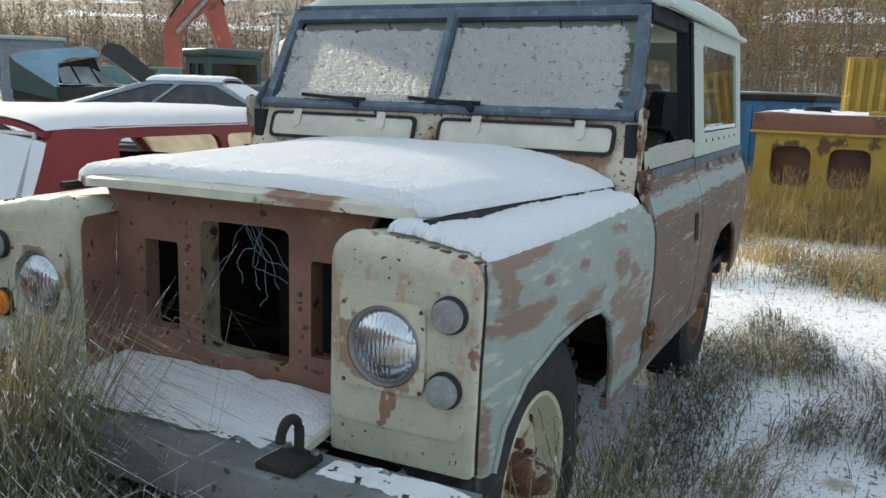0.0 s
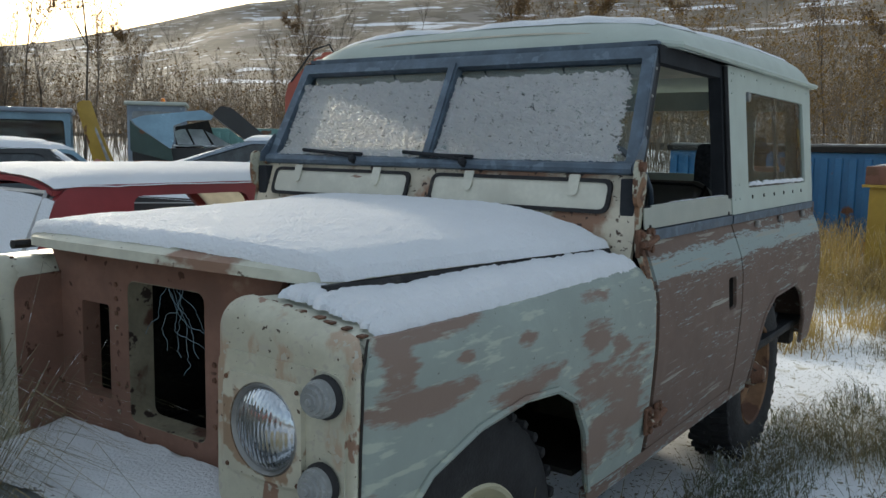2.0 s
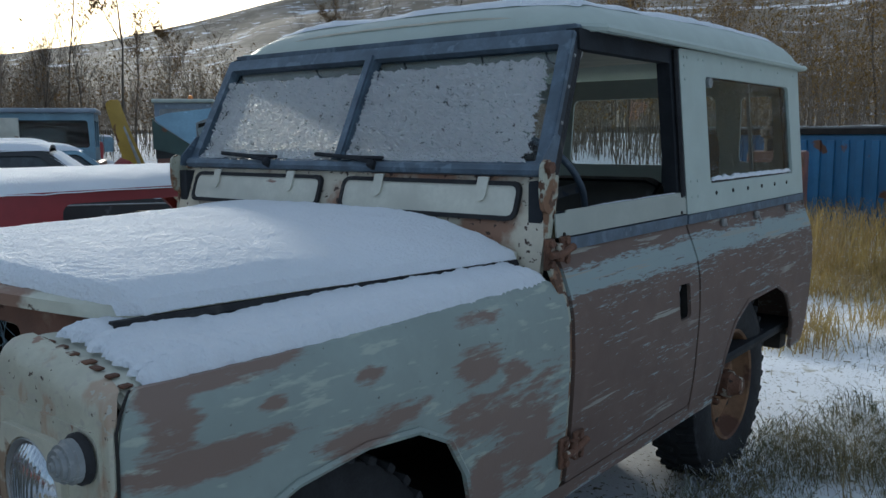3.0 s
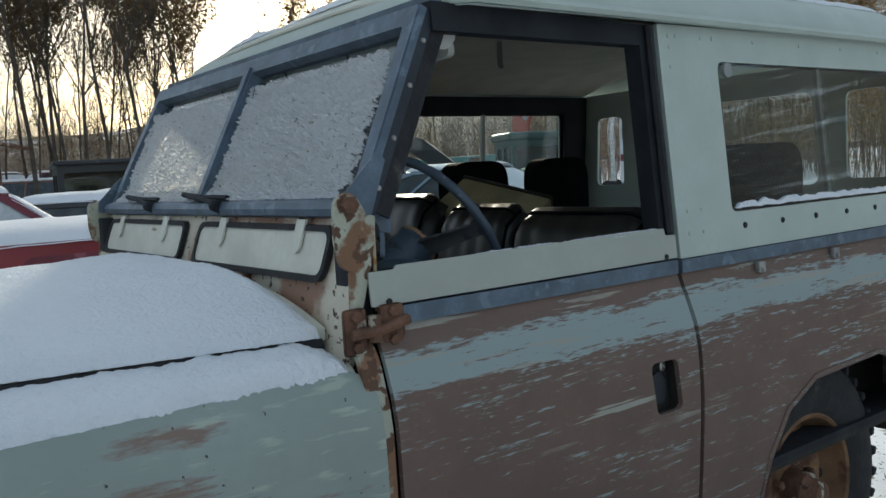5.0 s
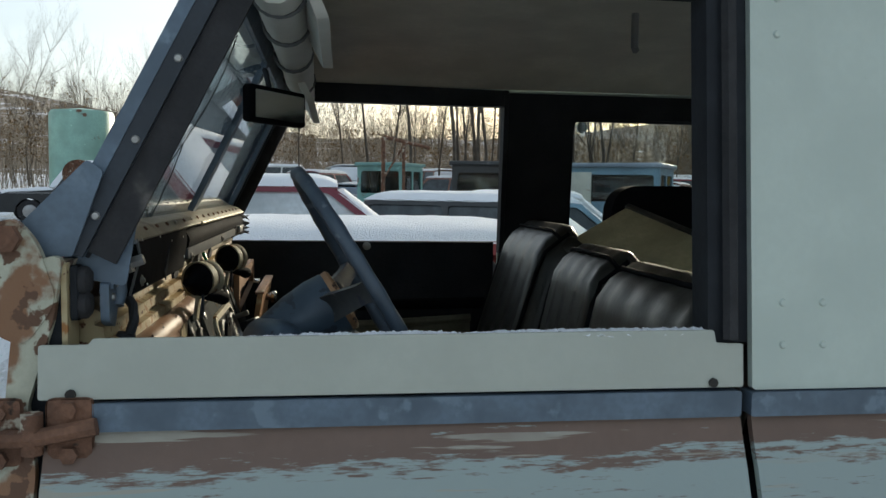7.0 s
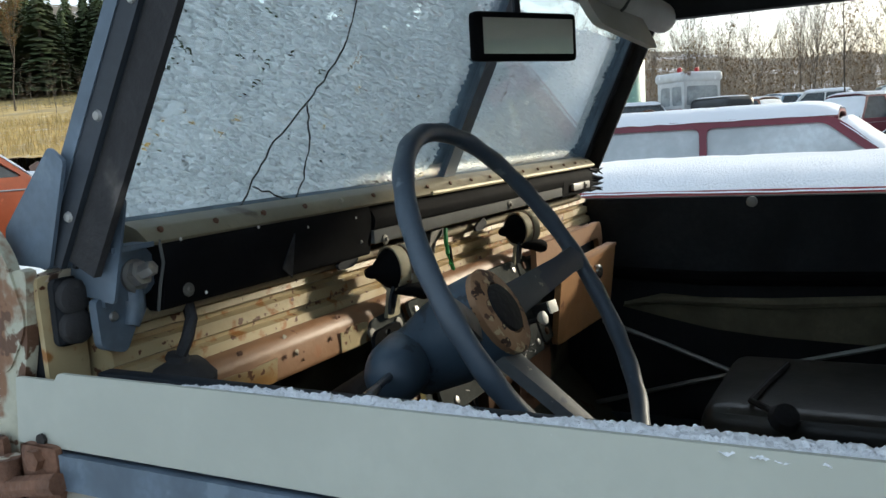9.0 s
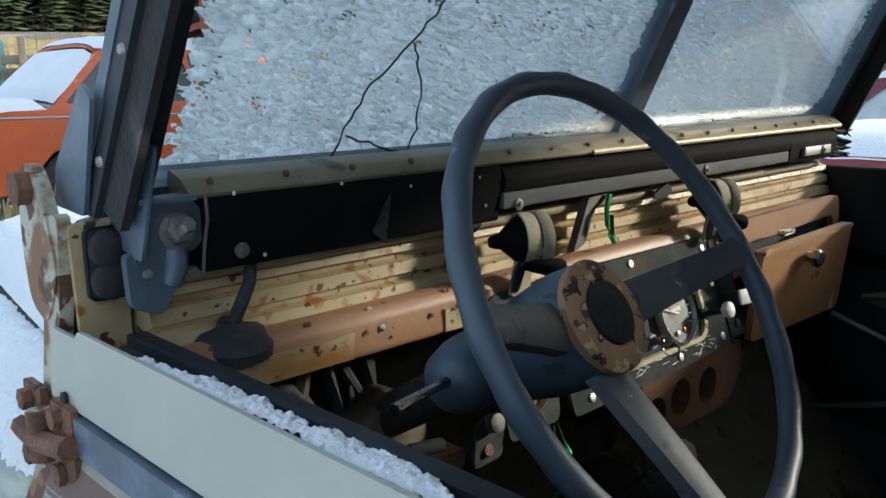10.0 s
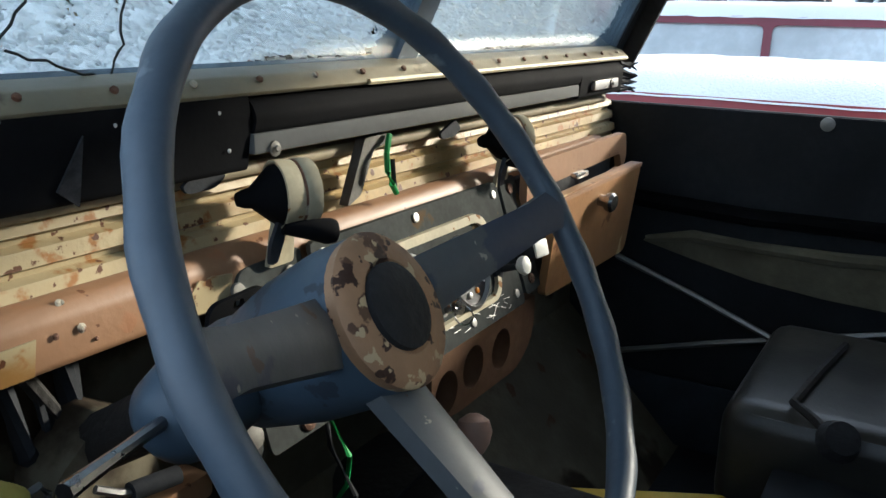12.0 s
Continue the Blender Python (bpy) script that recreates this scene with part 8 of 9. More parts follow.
# teal wreck with its wedge of bonnet standing up
tx, ty, tz = at_polar(49.7, 16.0, 0.10, A_EYE)
tw = thing("stripped_pickup", "pale blue stripped pickup with raised bonnet and exposed ribs", "pickup", group="wrecks in the yard")
tw.matrix_basis = pose(tx, ty, tz, 0, 0, 50)
K = 0.0053


def tealp(pts):
    """An outline drawn in the plane that faces the yard."""
    return [((a - 640) * K, 1.12 + (312 - b) * K) for a, b in pts]


part("wedge_top", plate(fillet(tealp([(417, 216), (453, 202), (642, 178), (678, 198), (669, 211), (592, 216), (548, 234), (552, 279), (543, 310), (430, 234)]), 0.015, 3), [], 0.04, lambda u, v, w: (u, w - 0.42 + 0.9 * (v - 1.3), v)), P_BLUE, tw, "pale blue wedge-shaped bonnet")
part("dark_side", plate(fillet(tealp([(417, 218), (431, 236), (543, 312), (548, 352), (417, 318)]), 0.01, 2), [], 0.05, lambda u, v, w: (u, w - 0.46, v)), P_GREEN, tw)
part("dark_inside", plate(tealp([(552, 236), (660, 212), (690, 300), (552, 312)]), [], 0.05, lambda u, v, w: (u, w + 0.1, v)), M_DARKMETAL, tw)
part("rear_wall", plate(tealp([(420, 312), (840, 300), (840, 345), (420, 350)]), [], 0.9, lambda u, v, w: (u, w - 0.3, v)), P_BLACK, tw)
for p0, p1, q1, q0 in (((548, 252), (582, 240), (612, 298), (560, 296)), ((590, 238), (640, 242), (672, 298), (618, 298)), ((650, 248), (680, 262), (740, 298), (680, 298))):
    part("window_panel", plate(fillet(tealp([p0, p1, q1, q0]), 0.01, 2), [], 0.03, lambda u, v, w: (u, w - 0.1 + (v - 1.15) * 0.6, v)), M_GREYGLASS, tw)
part("raised_bonnet", plate(fillet(tealp([(672, 196), (700, 165), (738, 172), (874, 286), (850, 296), (800, 292)]), 0.05, 4), [], 0.9, lambda u, v, w: (u, w - 0.35, v)), P_BLACK, tw)
part("body", box(-1.15, 1.1, -0.3, 1.5, 0.25, 0.95, 0.05, 3), P_BROWN, tw)
finish_snow = finish("wreck_snow", surf(lambda u, v: (lerp(-0.5, 0.9, u), lerp(-0.3, 0.4, v), 1.19 + 0.04 * fbm(u * 3, v * 3, 1, 1)), 12, 8), M_SNOW)
finish_snow.matrix_basis = tw.matrix_basis
tagged(finish_snow, "snow lying in the open wreck", "snow", kind="stuff")

# red excavator arm, dark truck, green container, exhaust stack
ex, ey, ez = at_polar(42.3, 30.0, 0.0, A_EYE)
ea = thing("excavator_arm", "faded red excavator arm bent over the wrecks", "excavator")
ea.matrix_basis = pose(ex, ey, ez, 0, 0, 45)
ea.scale = (1.36, 1.36, 1.36)
part("boom", plate(fillet([(-1.05, 0.0), (-0.65, 0.0), (-0.62, 2.1), (-0.42, 2.45), (0.08, 2.85), (0.05, 3.22), (-0.25, 3.2), (-0.95, 2.55), (-1.05, 2.2)], 0.1, 4), [], 0.35, lambda u, v, w: (u, w, v)), P_EXC, ea)
part("stick", plate(fillet([(-0.15, 3.3), (0.15, 3.34), (0.34, 3.0), (0.72, 1.2), (0.74, 0.5), (0.36, 0.5), (0.22, 1.9), (-0.12, 2.85)], 0.08, 4), [], 0.3, lambda u, v, w: (u, w + 0.02, v)), P_EXC, ea)
part("ram", tube([(-0.75, -0.08, 2.2), (0.0, -0.08, 3.05)], 0.06, 8), M_STEEL, ea)
part("hose", tube([(-0.9, -0.05, 2.55), (-0.35, -0.1, 3.35), (0.05, -0.1, 3.5), (0.4, -0.05, 2.9)], 0.025, 6), M_BLACK, ea)
cx_, cy_, cz_ = at_polar(41.6, 17.5, 0.15, A_EYE)
tr = cab_shell("old_truck_cab", "dark green old truck cab with snowy roof", P_GREEN, cx_, cy_, cz_ + 0.22, 70, 1.15, 0.85, 1.50, P_GREEN, 0.6, "truck", roof_high=0.16)
part("bonnet", box(-0.55, 0.55, -1.9, -0.6, 0.3, 1.0, 0.15, 5), P_GREEN, tr)
part("load_bed", box(-0.75, 0.75, 0.7, 2.6, 0.55, 0.85, 0.03), P_BROWN, tr)
gx_, gy_, gz_ = at_polar(45.4, 21.0, 0.2, A_EYE)
gc = thing("green_container", "faded teal steel container", "container")
gc.matrix_basis = pose(gx_, gy_, gz_, 0, 0, 35)
gbm = box(-1.5, 1.5, -0.8, 0.8, 0, 1.5, 0.02)
part("shell", gbm, P_TEAL, gc)
for i in range(14):
    part("corrugation", box(-1.42 + 0.215 * i, -1.32 + 0.215 * i, -0.83, -0.80, 0.1, 1.4, 0.01), P_TEAL, gc)
es = thing("exhaust_truck", "white lorry cab with an upright chrome exhaust stack", "truck")
es.matrix_basis = pose(-14.47, 18.66, 0.45, 0, 0, 42)
part("pipe", tube([(-0.10, 0, 0.4), (-0.10, 0, 1.95), (-0.02, 0, 2.25), (0.0, 0, 2.45), (0.0, 0, 2.95)], [0.12, 0.12, 0.11, 0.10, 0.10], 14), M_CHROME, es, "chrome exhaust stack")
part("rain_cap", lathe([(0.20, 0), (0.21, 0.06), (0.12, 0.12), (0, 0.13)], 16, facing((0.0, 0, 2.95), (0, 0, 1))), M_STEEL, es)
door_win = [fillet([(0.30, 1.55), (0.95, 1.55), (0.95, 2.15), (0.42, 2.15)], 0.08, 4), fillet([(1.15, 1.55), (2.0, 1.55), (1.9, 2.15), (1.15, 2.15)], 0.08, 4)]
part("cab_front", plate(fillet([(0.12, 0.3), (2.3, 0.3), (2.25, 2.1), (2.05, 2.36), (0.25, 2.36), (0.12, 2.1)], 0.12, 5), door_win, 0.05, lambda u, v, w: (u, 0.1 + w, v)), P_WHITE, es)
part("cab_body", box(0.16, 2.26, 0.6, 1.9, 0.3, 2.30, 0.12, 4), P_WHITE, es)
for h in door_win:
    part("pane", plate(h, [], 0.01, lambda u, v, w: (u, 0.13 + w, v)), M_WGLASS, es)
part("stripe", box(0.14, 2.28, 0.085, 0.1, 0.95, 1.15, 0.005), P_MAROON, es)
part("door_handle", box(0.20, 0.26, 0.06, 0.1, 1.6, 1.9, 0.01), M_BLACK, es)
part("chassis", box(-0.4, 2.3, 0.15, 1.8, -0.4, 0.3, 0.05), M_DARKMETAL, es)
for a_ in (-0.1, 1.9):
    part("wheel", lathe([(0.0, 0.1), (0.3, 0.1), (0.48, 0.08), (0.48, -0.1), (0.3, -0.12)], 20, facing((a_, 0.2, -0.02), (0, -1, 0))), M_RUBBER, es)

# pale blue off-road body shell on brown blocks
lx, ly, lz = at_polar(62.6, 16.5, 0.05, (1.88, -1.33))
lr = cab_shell("old_body_shell", "pale blue off-road body shell with open side and flat roof", P_BLUE, lx, ly, lz + 0.95, 57, 1.8, 1.3, 0.80, P_SILVER, 0.25, "wreck")
part("peeling_door", box(-0.62, -0.25, -0.70, -0.66, 0.02, 0.72, 0.01), M_VENT, lr)
part("underbody", box(-1.0, 1.0, -0.8, 0.8, -0.95, -0.02, 0.03), P_BROWN, lr)

# black jeep and teal truck seen through the far windows
cab_shell("black_jeep", "black jeep body with snow on its roof", P_BLACK, *at_polar(78.3, 15.5, 0.25, (1.865, 0.99)), 80, 1.4, 1.8, 1.55, P_BLACK, 0.6, "car")
cab_shell("teal_truck_cab", "small teal truck cab", P_TEAL, *at_polar(85.2, 21, 0.45, (1.865, 0.99)), 60, 1.2, 1.2, 1.5, P_TEAL, 0.55, "truck")

# truck with two red beacons
qx, qy, qz = at_polar(101.3, 25.0, 0.6, B_EYE)
qt = cab_shell("beacon_truck", "white and maroon truck with two red beacons on its roof", P_WHITE, qx, qy, qz, -38, 1.25, 1.1, 1.92, P_WHITE, 0.66, "truck", M_GREYGLASS, roof_high=0.26)
part("bonnet", box(-0.5, 0.5, 0.55, 2.0, 0.7, 1.42, 0.2, 5), P_BLACK, qt, "black bonnet with snow")
part("wing", box(-0.85, -0.5, 0.7, 2.1, 0.55, 1.05, 0.14, 4), P_BLACK, qt)
part("wing", box(0.5, 0.85, 0.7, 2.1, 0.55, 1.05, 0.14, 4), P_BLACK, qt)
part("door_panel", box(0.626, 0.65, -0.5, 0.5, 0.3, 1.2, 0.02), P_MAROON, qt)
part("chassis", box(-0.6, 0.6, -3.0, 1.9, 0.1, 0.5, 0.05), P_MAROON, qt)
part("bonnet_snow", surf(lambda u, v: (lerp(-0.44, 0.44, u), lerp(0.65, 1.9, v), 1.425 + 0.03 * min(1, 8 * min(u, 1 - u, v, 1 - v))), 10, 12), M_SNOW, qt)
for s in (1, -1):
    part("beacon", lathe([(0.07, 0), (0.07, 0.08), (0.05, 0.14), (0, 0.16)], 14, facing((s * 0.30, 0, 2.18), (0, 0, 1))), bpy.data.materials["red lens"], qt)
    part("wheel", lathe([(0.0, 0.1), (0.3, 0.1), (0.4, 0.06), (0.4, -0.06), (0.3, -0.1)], 20, facing((s * 0.6, 1.3, 0.1), (s, 0, 0))), M_RUBBER, qt)
tank = finish("green_tank", lathe([(0.9, 0), (0.9, 2.85), (0.85, 2.95), (0, 3.05)], 24), P_MINT)
tank.matrix_basis = pose(*at_polar(105.9, 27, 0.6, B_EYE))
tagged(tank, "pale green upright storage tank", "tank")
tl = thing("scrap_trailer", "rusty trailer loaded with drums and axles", "trailer")
tl.matrix_basis = pose(*at_polar(104.4, 16.5, 0.15, B_EYE), 0, 0, -4)
part("load_bed", box(-0.6, 0.6, -0.85, 0.75, 0.45, 1.15, 0.03), P_BROWN, tl)
part("wheel", lathe([(0.0, 0.08), (0.25, 0.08), (0.38, 0.06), (0.38, -0.08), (0.25, -0.1)], 20, facing((0.62, 0.1, 0.36), (1, 0, 0))), M_RUBBER, tl)
for yy, zz, rr in ((-0.62, 1.42, 0.26), (0.28, 1.33, 0.19), (0.62, 1.30, 0.16)):
    part("drum", lathe([(0, -0.3), (rr, -0.3), (rr * 1.04, -0.1), (rr, -0.08), (rr, 0.1), (rr * 1.04, 0.12), (rr, 0.3), (rr * 0.8, 0.27), (0, 0.27)], 20, facing((0.2, yy, zz), (1, 0.25, 0))), M_RUST, tl)
part("axle", tube([(0.3, -0.3, 1.2), (0.3, 0.65, 1.26)], 0.07, 8), P_CREAM, tl)
# rusty pole frame in the far grass
rf = thing("rusty_pole_frame", "rusty pole frame standing among the far wrecks", "frame")
f0, f1, f2 = (at_polar(a_, 14.0, 0.0, B_EYE) for a_ in (87.4, 86.0, 84.2))
part("post", tube([(f0[0], f0[1], 0.2), (f0[0], f0[1], 2.26)], 0.035, 8), M_RUST, rf)
part("post", tube([(f1[0], f1[1], 0.2), (f1[0], f1[1], 2.16)], 0.028, 8), M_RUST, rf)
part("crossbar", tube([(f0[0], f0[1], 2.26), (f1[0], f1[1], 2.18), (f2[0], f2[1], 2.08)], 0.03, 8), M_RUST, rf)
part("brace", tube([(f0[0], f0[1], 1.55), (f1[0], f1[1], 2.12)], 0.02, 6), M_RUST, rf)
# low junk heaps
def junk(name, label, az, d, eye, n, size, seed):
    random.seed(seed)
    r = thing(name, label, "scrap")
    x, y, z = at_polar(az, d, None, eye)
    r.matrix_basis = pose(x, y, z)
    for i in range(n):
        px_, py_ = random.gauss(0, size), random.gauss(0, size)
        k = random.uniform(0.15, 0.5)
        b = box(-k, k, -k * random.uniform(0.3, 1), k * random.uniform(0.3, 1), -0.04, random.uniform(0.02, 0.2), 0.02, 2)
        moved(b, pose(px_, py_, max(0.1, 0.55 - 0.25 * math.hypot(px_, py_)) * random.uniform(0.4, 1.6), random.uniform(-50, 50), random.uniform(-50, 50), random.uniform(0, 360)))
        part("scrap_panel", b, random.choice((P_BROWN, P_BROWN, M_RUST, P_RED, M_DARKMETAL, P_WHITE, P_TEAL)), r)
    return r


for a_, d_, e_, n_, s_, sd_ in ((98, 19, B_EYE, 26, 1.2, 3), (94, 21, B_EYE, 26, 1.2, 4), (105, 16, B_EYE, 22, 0.9, 5), (63, 13, (1.88, -1.33), 30, 1.0, 6), (56, 15, A_EYE, 20, 0.8, 7), (152, 11, B_EYE, 30, 1.2, 8), (140, 9, B_EYE, 14, 0.7, 9)):
    junk("scrap_heap", "heap of rusty panels and car parts with snow", a_, d_, e_, n_, s_, sd_)

fn = thing("board_fence", "weathered grey board fence with gaps", "fence")
fn.matrix_basis = pose(*at_polar(160.0, 13.5, 0.35, (1.03, 1.55)), 0, 0, -20)
random.seed(17)
for i in range(6):
    part("post", box(-2.05 + 0.8 * i, -1.95 + 0.8 * i, -0.02, 0.08, -0.1, 1.75, 0.01), M_FENCE, fn)
for i in range(7):
    for k in range(3):
        a0 = -2.1 + 1.4 * k + random.uniform(-0.03, 0.03)
        part("board", moved(box(a0, a0 + 1.37, -0.05, -0.024, 0.22 * i + 0.05, 0.22 * i + 0.05 + random.uniform(0.12, 0.17), 0.004), pose(0, 0, 0, 0, random.uniform(-0.5, 0.5), 0)), M_FENCE, fn)
for i in range(5):
    part("picket", box(0.62 + 0.17 * i, 0.75 + 0.17 * i, -0.09, -0.055, 0.9, 1.72 - 0.02 * (i % 2), 0.006), P_MINT, fn, "pale green picket")

# field side: bus, tractor, big tyre, stripped steering gear
ux, uy, uz = at_polar(135.3, 52, None, B_EYE)
uz += 0.42
bus = cab_shell("cream_bus", "cream bus standing at the far edge of the field", P_CREAM, ux, uy, uz, 45, 1.9, 4.7, 1.65, P_WHITE, 0.55, "bus", M_WGLASS, roof_high=0.2)
for yy in (-1.7, 1.7):
    part("wheel", lathe([(0, 0.1), (0.3, 0.1), (0.4, 0.06), (0.4, -0.1)], 16, facing((1.0, yy, -0.05), (1, 0, 0))), M_RUBBER, bus)
kx, ky, kz = at_polar(149.3, 16.0, 0.75, (1.15, 1.54))
tc_ = cab_shell("tractor", "red tractor cab with rounded windows and a snowy rear wheel", P_EXC, kx, ky, kz + 0.95, 20, 1.3, 1.2, 1.45, P_EXC, 0.35, "tractor")
tyre_ = lathe([(0.32, -0.16), (0.45, -0.2), (0.66, -0.18), (0.70, -0.1), (0.70, 0.1), (0.66, 0.18), (0.45, 0.2), (0.32, 0.16)], 32, facing((0.85, 0.3, -0.15), (1, 0, 0)))
part("rear_tyre", tyre_, M_RUBBER, tc_)
part("rear_rim", lathe([(0.34, 0.1), (0.2, 0.04), (0.0, 0.06)], 24, facing((0.85, 0.3, -0.15), (1, 0, 0))), P_YELLOW, tc_)
part("mudguard", plate(fillet([(-0.55, 0.2), (-0.4, 0.62), (0.3, 0.78), (0.95, 0.6), (1.1, 0.2), (0.95, 0.5), (0.3, 0.68), (-0.35, 0.52)], 0.05, 3), [], 0.4, lambda u, v, w: (0.65 + w, u, v - 0.05)), P_EXC, tc_)
part("bonnet", box(-0.35, 0.35, -1.9, -0.6, -0.1, 0.5, 0.1, 4), P_EXC, tc_)
big = thing("loose_tyre", "big worn tyre with patches of snow leaning among scrap", "tyre")
big.matrix_basis = pose(*at_polar(134.6, 5.4, 0.72, B_EYE), 30, 0, 40)
part("casing", lathe([(0.30, -0.13), (0.42, -0.17), (0.52, -0.14), (0.54, 0.0), (0.52, 0.14), (0.42, 0.17), (0.30, 0.13)], 36), M_RUBBER, big)
for a in range(5):
    b = surf(lambda u, v, a=a: (lerp(0.38, 0.5, u) * math.cos(a * 1.2 + v * 0.6), lerp(0.38, 0.5, u) * math.sin(a * 1.2 + v * 0.6), 0.178 - 0.05 * u), 6, 8)
    part("snow_patch", b, M_SNOW, big)
part("stand", box(-0.3, 0.3, -0.3, 0.3, -0.6, -0.2, 0.03), M_RUST, big)
sg = thing("stripped_steering_gear", "stripped vehicle frame with an upright steering wheel", "scrap")
sg.matrix_basis = pose(*at_polar(133.5, 7.0, 0.45, B_EYE), 0, 0, 30)
part("wheel_ring", tube([(0.21 * math.cos(a * 0.2618), 0.05 * math.sin(a * 0.2618), 1.02 + 0.20 * math.sin(a * 0.2618)) for a in range(24)], 0.013, 6, closed=True), M_GREYSTRIP, sg)
part("column", tube([(0, 0, 1.02), (0.1, 0.5, 0.6)], 0.02, 6), M_DARKMETAL, sg)
for i in range(3):
    part("spoke", tube([(0, 0, 1.02), (0.2 * math.cos(2.1 * i), 0.05 * math.sin(2.1 * i), 1.02 + 0.19 * math.sin(2.1 * i))], 0.008, 5), M_GREYSTRIP, sg)
part("frame", box(-0.35, 0.35, 0.3, 1.2, -0.4, 0.7, 0.05), P_BROWN, sg)

# yellow machine in the tall grass, blue container behind it
ym = thing("yellow_machine", "yellow machine body with rusty top and rounded openings in tall grass", "machine")
ym.matrix_basis = pose(0.25, 8.3, 0.0, 0, 0, -6)
yo = [(0, 0.15), (3.0, 0.15), (3.0, 1.02), (0, 1.02)]
yh = [fillet([(a, 0.42), (a + 0.42, 0.42), (a + 0.42, 0.86), (a, 0.86)], 0.12, 5) for a in (0.18, 0.78, 1.5, 2.2)]
part("front_panel", plate(fillet(yo, 0.05, 3), yh, 0.03, lambda u, v, w: (u, w, v)), P_YELLOW, ym)
part("inside", box(0.05, 2.95, 0.25, 0.30, 0.2, 1.0, 0), P_BROWN, ym)
part("side_panel", box(0.0, 0.04, 0.03, 1.6, 0.15, 1.02, 0.01), P_YELLOW, ym)
part("top_band", box(-0.04, 3.05, -0.05, 1.65, 1.02, 1.22, 0.02), P_BROWN, ym)
part("edge_strip", box(-0.06, 3.07, -0.07, -0.05, 1.0, 1.03, 0.004), P_YELLOW, ym)
part("top_plate", box(1.12, 1.42, 0.0, 0.5, 1.225, 1.27, 0.01), P_YELLOW, ym)
part("cable_coil", tube([(0.55 + 0.14 * math.cos(a * 0.5), 0.4 + 0.1 * math.sin(a * 0.5), 1.245 + 0.002 * a) for a in range(26)], 0.012, 5), M_BLACK, ym)
ysn = finish("machine_snow", surf(lambda u, v: (lerp(0.02, 2.95, u), lerp(-0.02, 1.5, v), 1.222 + 0.03 * min(1, min(u, 1 - u, v, 1 - v) * 12) + 0.02 * fbm(u * 6, v * 3, 0, 1)), 50, 20, 0, lambda u, v: fbm(u * 8, v * 4, 3, 1) > -0.35), M_SNOW)
ysn.matrix_basis = ym.matrix_basis
tagged(ysn, "snow on the yellow machine", "snow", kind="stuff")
yg = thing("yellow_ribbed_guard", "upright yellow ribbed engine guard", "machine")
yg.matrix_basis = pose(1.05, 9.2, 0.0, 0, 0, -4)
part("backing", box(0, 1.1, 0.03, 0.10, 0.1, 1.88, 0.01), P_YELLOW, yg)
for i in range(9):
    part("rib", tube([(0.06 + 0.122 * i, 0.0, 1.0), (0.06 + 0.122 * i + 0.01, 0.0, 1.86)], 0.035, 8), P_YELLOW, yg)
part("hook", tube([(0.3, 0.05, 1.88), (0.36, 0.05, 1.96), (0.5, 0.05, 1.93), (0.6, 0.05, 2.02)], 0.02, 6), M_RUST, yg)
bc = thing("blue_container", "low blue corrugated container with snow on top", "container")
bc.matrix_basis = pose(-3.2, 11.8, 0.0, 0, 0, -10)
part("shell", box(0, 3.9, 0, 5.5, 0.05, 1.36, 0.02), P_DBLUE, bc)
for i in range(20):
    part("corrugation", box(0.05 + 0.195 * i, 0.15 + 0.195 * i, -0.035, 0.0, 0.1, 1.28, 0.012), P_DBLUE, bc)
for i in range(26):
    part("corrugation", box(3.9, 3.935, 0.1 + 0.208 * i, 0.2 + 0.208 * i, 0.1, 1.28, 0.012), P_DBLUE, bc)
part("top_rail", box(-0.03, 3.95, -0.05, 5.55, 1.36, 1.44, 0.01), M_DARKMETAL, bc)
for i in range(12):
    part("roof_plank", box(0.0, 3.9, 0.02 + 0.458 * i, 0.45 + 0.458 * i, 1.442, 1.47, 0.006), M_STEEL, bc)
bsn = finish("container_snow", surf(lambda u, v: (lerp(0.05, 3.85, u), lerp(0.03, 5.45, v), 1.476 + 0.01 * fbm(u * 9, v * 9, 0, 1)), 40, 50, 0, lambda u, v: fbm(u * 9, v * 7, 3, 1) > -0.2), M_SNOW)
bsn.matrix_basis = bc.matrix_basis
tagged(bsn, "patchy snow on the container", "snow", kind="stuff")
sv = thing("rusty_engine_block", "rusty engine block with a round air filter", "engine")
sv.matrix_basis = pose(-1.15, 9.0, 0, 0, 0, 10)
part("block", box(-0.3, 0.3, -0.3, 0.3, 0.1, 1.18, 0.04), P_BROWN, sv)
part("filter", lathe([(0.16, 1.18), (0.16, 1.32), (0.2, 1.34), (0.2, 1.42), (0.14, 1.46), (0.14, 1.52), (0, 1.53)], 20), M_DARKMETAL, sv)


